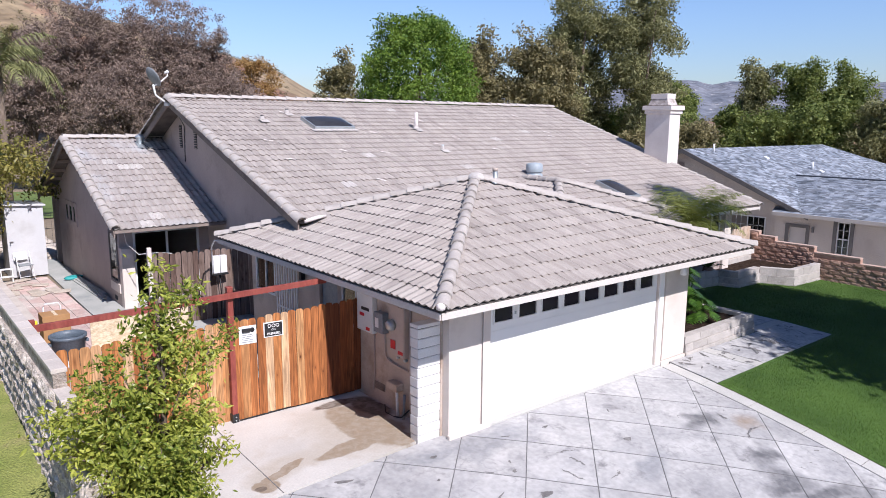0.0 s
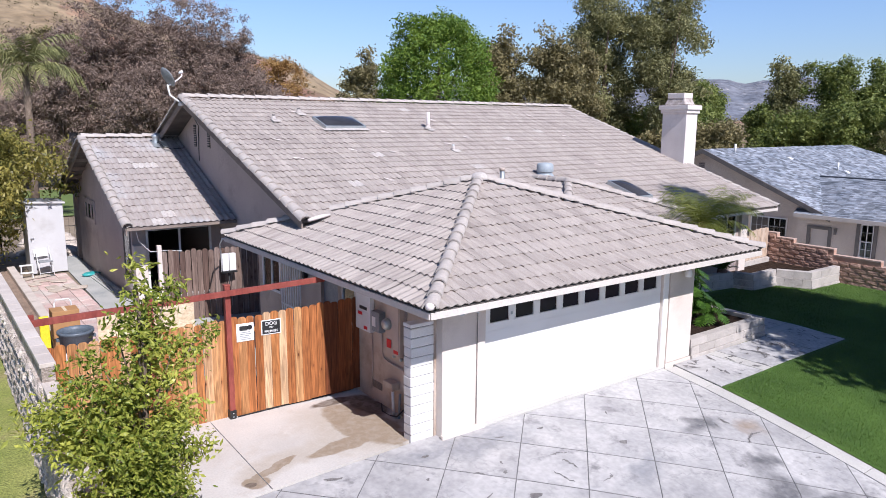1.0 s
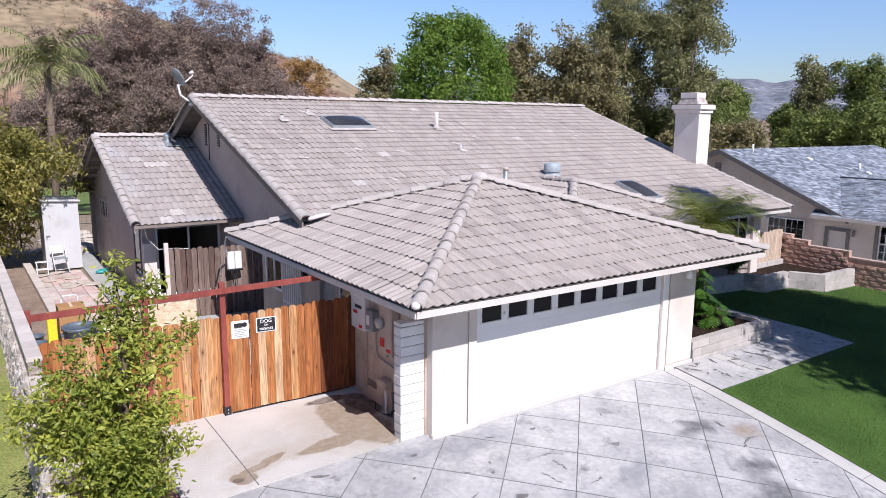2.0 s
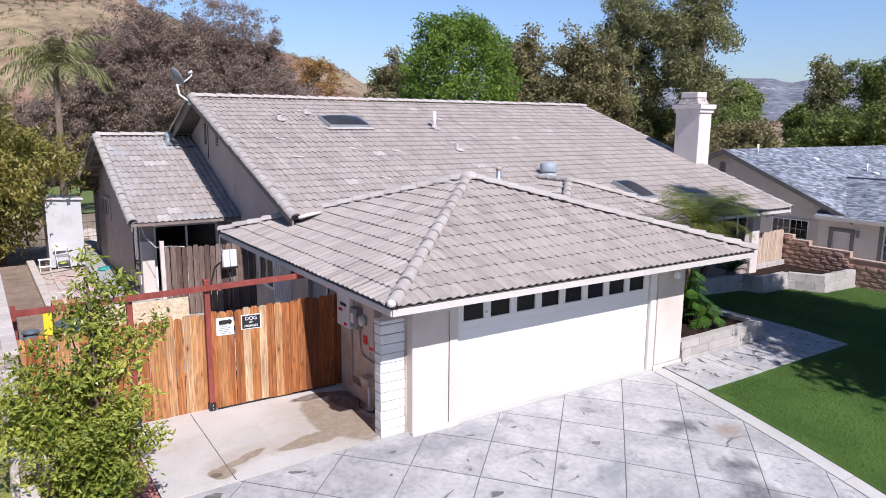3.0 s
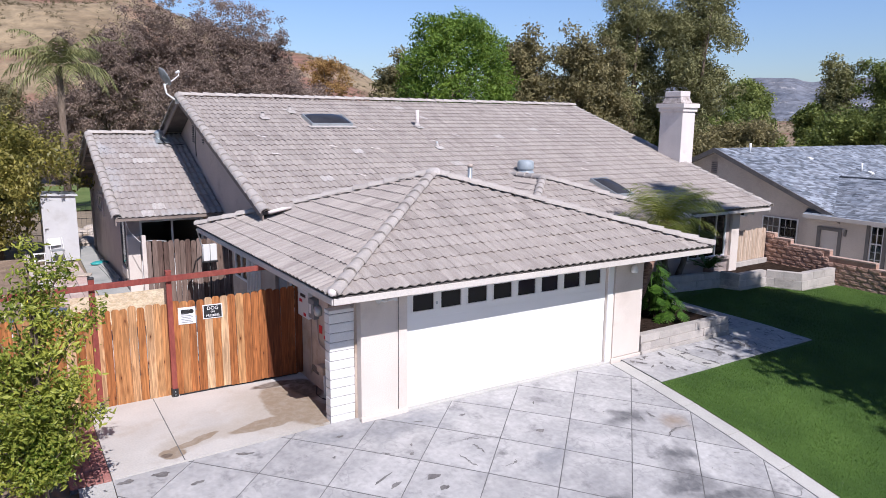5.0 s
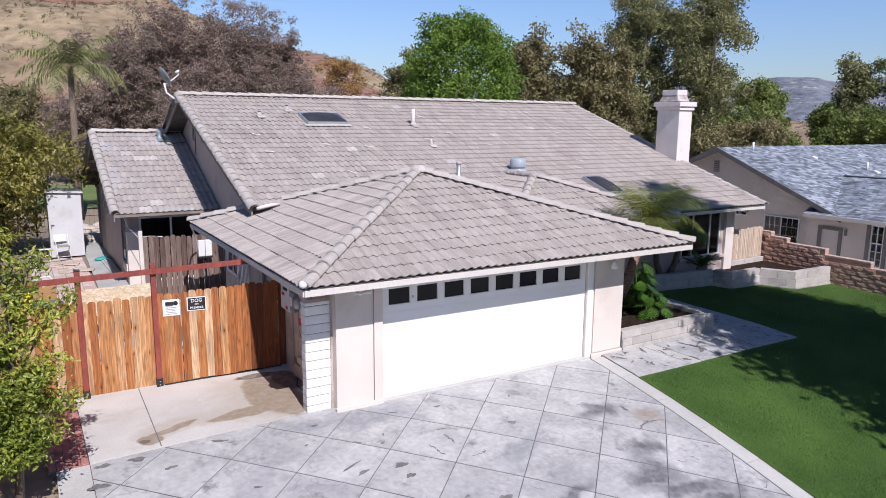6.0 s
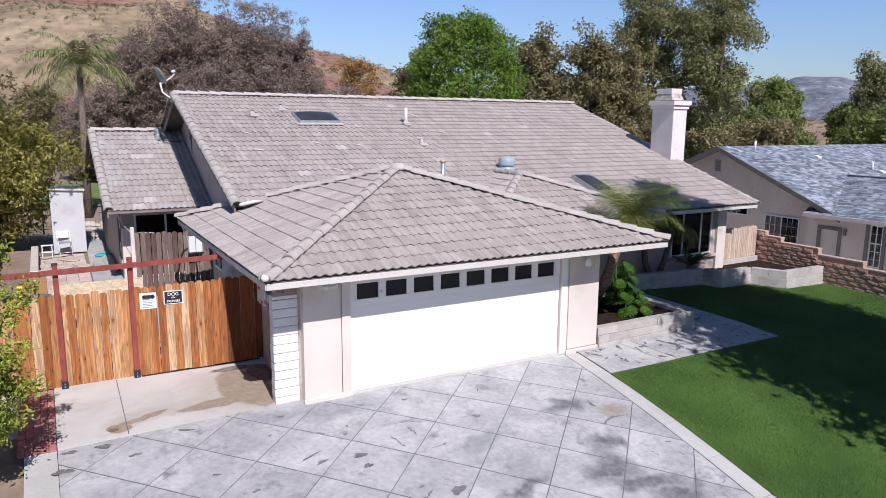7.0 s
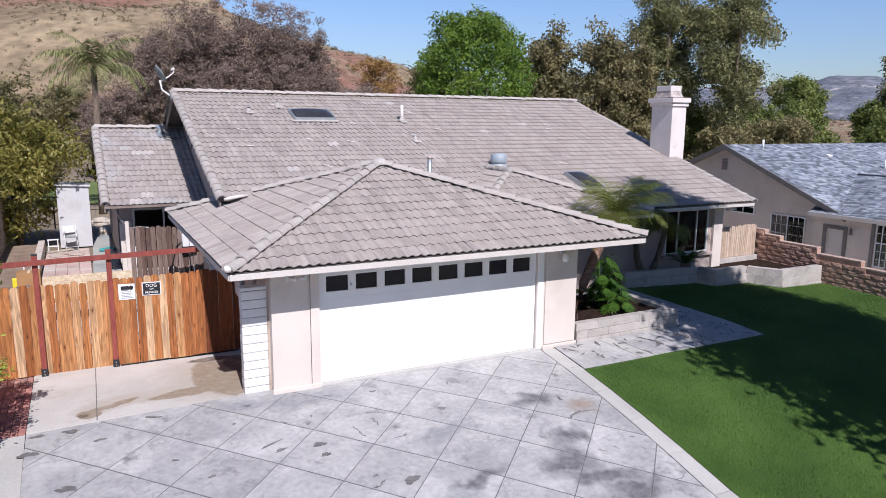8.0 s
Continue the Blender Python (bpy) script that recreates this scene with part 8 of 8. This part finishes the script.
bmesh.ops.scale(bm, vec=(1.3, 0.8, 1), verts=bm.verts[:])
part("body", bm, M["teal"], tl).matrix_basis = pose(4.72, 24.3, 0.0, 0, 0, 20)
def rock(x, y, z, s, seed):
    rn = random.Random(seed)
    bm = bmesh.new()
    bmesh.ops.create_icosphere(bm, subdivisions=2, radius=s)
    for v in bm.verts:
        v.co *= 1 + 0.35 * noise.noise(v.co / s * 1.3 + Vector((seed, 0, 0)))
        v.co.z *= 0.55
    for f in bm.faces:
        f.smooth = True
    ob = part("rock", bm, M["stone"])
    ob.location = (x, y, z)
    ob.rotation_euler = (0, 0, rn.uniform(0, 6))
    return tagged(ob, "pale rounded landscape rock behind the wing", "rock", "rocks behind the wing")
for k in range(30):
    rock(rs.uniform(3.6, 6.2), rs.uniform(28.6, 30.0) if k < 12 else rs.uniform(30.6, 35.5), 0.0 if k < 12 else -0.32, rs.uniform(0.16, 0.45), k)
for k in range(10):
    ob = part("broken_paver", boxm(-0.16, 0.16, -0.22, 0.22, 0, 0.03, 0.008), M["stone"])
    ob.matrix_basis = pose(rs.uniform(2.9, 4.1), rs.uniform(22.5, 25.0), rs.uniform(0.002, 0.02), rs.uniform(-3, 3), rs.uniform(-3, 3), rs.uniform(0, 180))
    tagged(ob, "loose broken pale paving stone on the terrace", "paving stone", "loose paving stones")
bf = empty("back_fence", "dark wire mesh fence at the end of the yard", "fence")
for k in range(9):
    part("post", tube(bmesh.new(), [(1.5 + k * 1.4, 31.5, -0.1), (1.5 + k * 1.4, 31.5, 1.35)], 0.03, 8), M["black"], bf)
for k in range(60):
    part("wire", tube(bmesh.new(), [(1.5 + k * 0.19, 31.5, 0.0), (1.5 + k * 0.19, 31.5, 1.3)], 0.003, 4), M["black"], bf)
for z in (0.1, 0.7, 1.3):
    part("rail", tube(bmesh.new(), [(1.5, 31.5, z), (12.7, 31.5, z)], 0.012, 6), M["black"], bf)

# ---- planting close to the camera ----
def broad_leaves(rng, centres, radii, count, size, aspect=0.45, sprig=9):
    """Folded pointed leaves of two halves, four faces each."""
    q = leaf_frames(rng, centres, radii, count, size, 0.3, 0.35, 0.3, aspect, sprig)
    a, r, b, l = q[:, 0], q[:, 1], q[:, 2], q[:, 3]
    nrm = np.cross(b - a, r - l)
    nrm /= np.linalg.norm(nrm, axis=1, keepdims=True) + 1e-9
    mid = (a + b) / 2 - nrm * size * 0.05
    r2, l2 = r + nrm * size * 0.07, l + nrm * size * 0.07
    f = np.stack([a, a * 0.4 + r2 * 0.6 + (b - a) * 0.05, r2 * 0.75 + b * 0.25, mid, a, mid, l2 * 0.75 + b * 0.25, a * 0.4 + l2 * 0.6 + (b - a) * 0.05, r2 * 0.75 + b * 0.25, b, l2 * 0.75 + b * 0.25, mid], 1)
    return f.reshape(-1, 3)


def citrus():
    """A low spreading bush with a tall forked shoot: boughs that carry leaf sprigs along their outer half."""
    rng = np.random.default_rng(12)
    t = empty("citrus_tree", "leafy young citrus tree with a tall shoot beside the wall", "tree")
    base = Vector((2.08, 7.3, -0.1))
    boughs = [(0.08, 0.0, 3.42), (0.42, 0.05, 3.3), (0.76, -0.05, 2.8), (-0.14, 0.1, 2.8), (0.2, 0.15, 2.9), (0.35, -0.1, 2.5), (-0.62, 0.0, 2.4), (-0.3, 0.1, 2.45), (-0.95, 0.15, 2.12), (-1.12, 0.0, 1.92),
              (0.6, 0.0, 1.95), (0.8, -0.05, 1.5)]
    for _ in range(27):
        az, out = rng.uniform(0, 6.28), rng.uniform(0.3, 0.75)
        boughs.append((out * math.cos(az) - 0.3, out * math.sin(az), rng.uniform(0.85, 2.1)))
    cs, rr = [], []
    bm = bmesh.new()
    tube(bm, [base, base + Vector((0.03, 0, 0.6)), base + Vector((0.06, 0.02, 1.4)), base + Vector((0.1, 0.0, 2.4)), base + Vector((0.08, 0, 3.4))], [0.06, 0.05, 0.04, 0.024, 0.006], 8)
    for dx, dy, z in boughs:
        tip = Vector((base.x + dx, base.y + dy, z))
        s0 = Vector((base.x + 0.05, base.y, max(0.2, z * 0.62 - 0.15 * math.hypot(dx, dy))))
        mid = s0.lerp(tip, 0.55) + Vector((0, 0, 0.04))
        tube(bm, [s0, mid, tip], [0.02, 0.012, 0.003], 5)
        n = 7
        for k in range(n):
            f = 0.38 + 0.62 * k / (n - 1)
            p = s0.lerp(mid, f / 0.55) if f < 0.55 else mid.lerp(tip, (f - 0.55) / 0.45)
            cs.append(tuple(p + Vector(rng.normal(size=3)) * 0.055))
            rr.append(rng.uniform(0.07, 0.17) * (1.15 - 0.45 * f))
    part("trunk", bm, M["bark"], t)
    v = broad_leaves(rng, cs, rr, 18000, 0.078, 0.5, 7)
    mesh_np("crown", v, np.arange(len(v)).reshape(-1, 4), M["leaf_citrus"], t)


citrus()


def split_leaf(x, y, z, h, r, seed, count=18):
    """A clump of long stalks, each with a broad deeply cut leaf that arches outward."""
    rng = np.random.default_rng(seed)
    t = empty("split_leaf_plant", "glossy green split-leaf plant in the garage planter", "plant")
    for k in range(count):
        az, f = k * 2.399963 + rng.uniform(-0.3, 0.3), (k + 0.6) / count
        out, up_ = r * (0.35 + 0.65 * f), h * (1.0 - 0.62 * f) * rng.uniform(0.88, 1.1)
        hd = np.array((math.cos(az), math.sin(az), 0.0))
        side = np.array((-hd[1], hd[0], 0.0))
        root = np.array((x, y, z - 0.03))
        neck = np.array((x, y, z + up_)) + hd * out * 0.7
        part("stalk", tube(bmesh.new(), [root, root * 0.5 + neck * 0.5 + np.array((0, 0, 0.12 * h)), neck], [0.014, 0.011, 0.008], 5), M["leaf_dark"], t)
        L_ = rng.uniform(0.23, 0.33)
        tilt = rng.uniform(-0.9, -0.25)
        fwd = hd * math.cos(tilt) + np.array((0, 0, math.sin(tilt)))
        nrm = np.cross(fwd, side)
        quads = []
        for j in range(7):
            a = neck + fwd * L_ * (j / 7) - np.array((0, 0, 0.10 * L_ * (j / 7) ** 2))
            w = L_ * 0.55 * math.sin(math.pi * (0.22 + 0.74 * j / 6)) ** 0.8
            for s_ in (-1, 1):
                tip = a + side * s_ * w + fwd * L_ * 0.24 - nrm * 0.06 * L_ * rng.uniform(-0.2, 1.4)
                mid_ = a * 0.45 + tip * 0.55 + nrm * 0.025 * L_
                half = fwd * L_ * 0.075
                quads += [a - half, a + half, mid_ + half, mid_ - half, mid_ - half, mid_ + half, tip + half * 0.25, tip - half * 0.25]
        v = np.array(quads)
        mesh_np("leaf", v, np.arange(len(v)).reshape(-1, 4), M["leaf_dark"], t)
    return t


for x, y, h, r, seed in ((15.15, 8.85, 0.55, 0.40, 31), (15.3, 9.35, 0.95, 0.42, 32), (14.95, 9.2, 1.30, 0.36, 33), (15.55, 9.75, 1.15, 0.40, 34)):
    split_leaf(x, y, 0.33, h, r, seed)
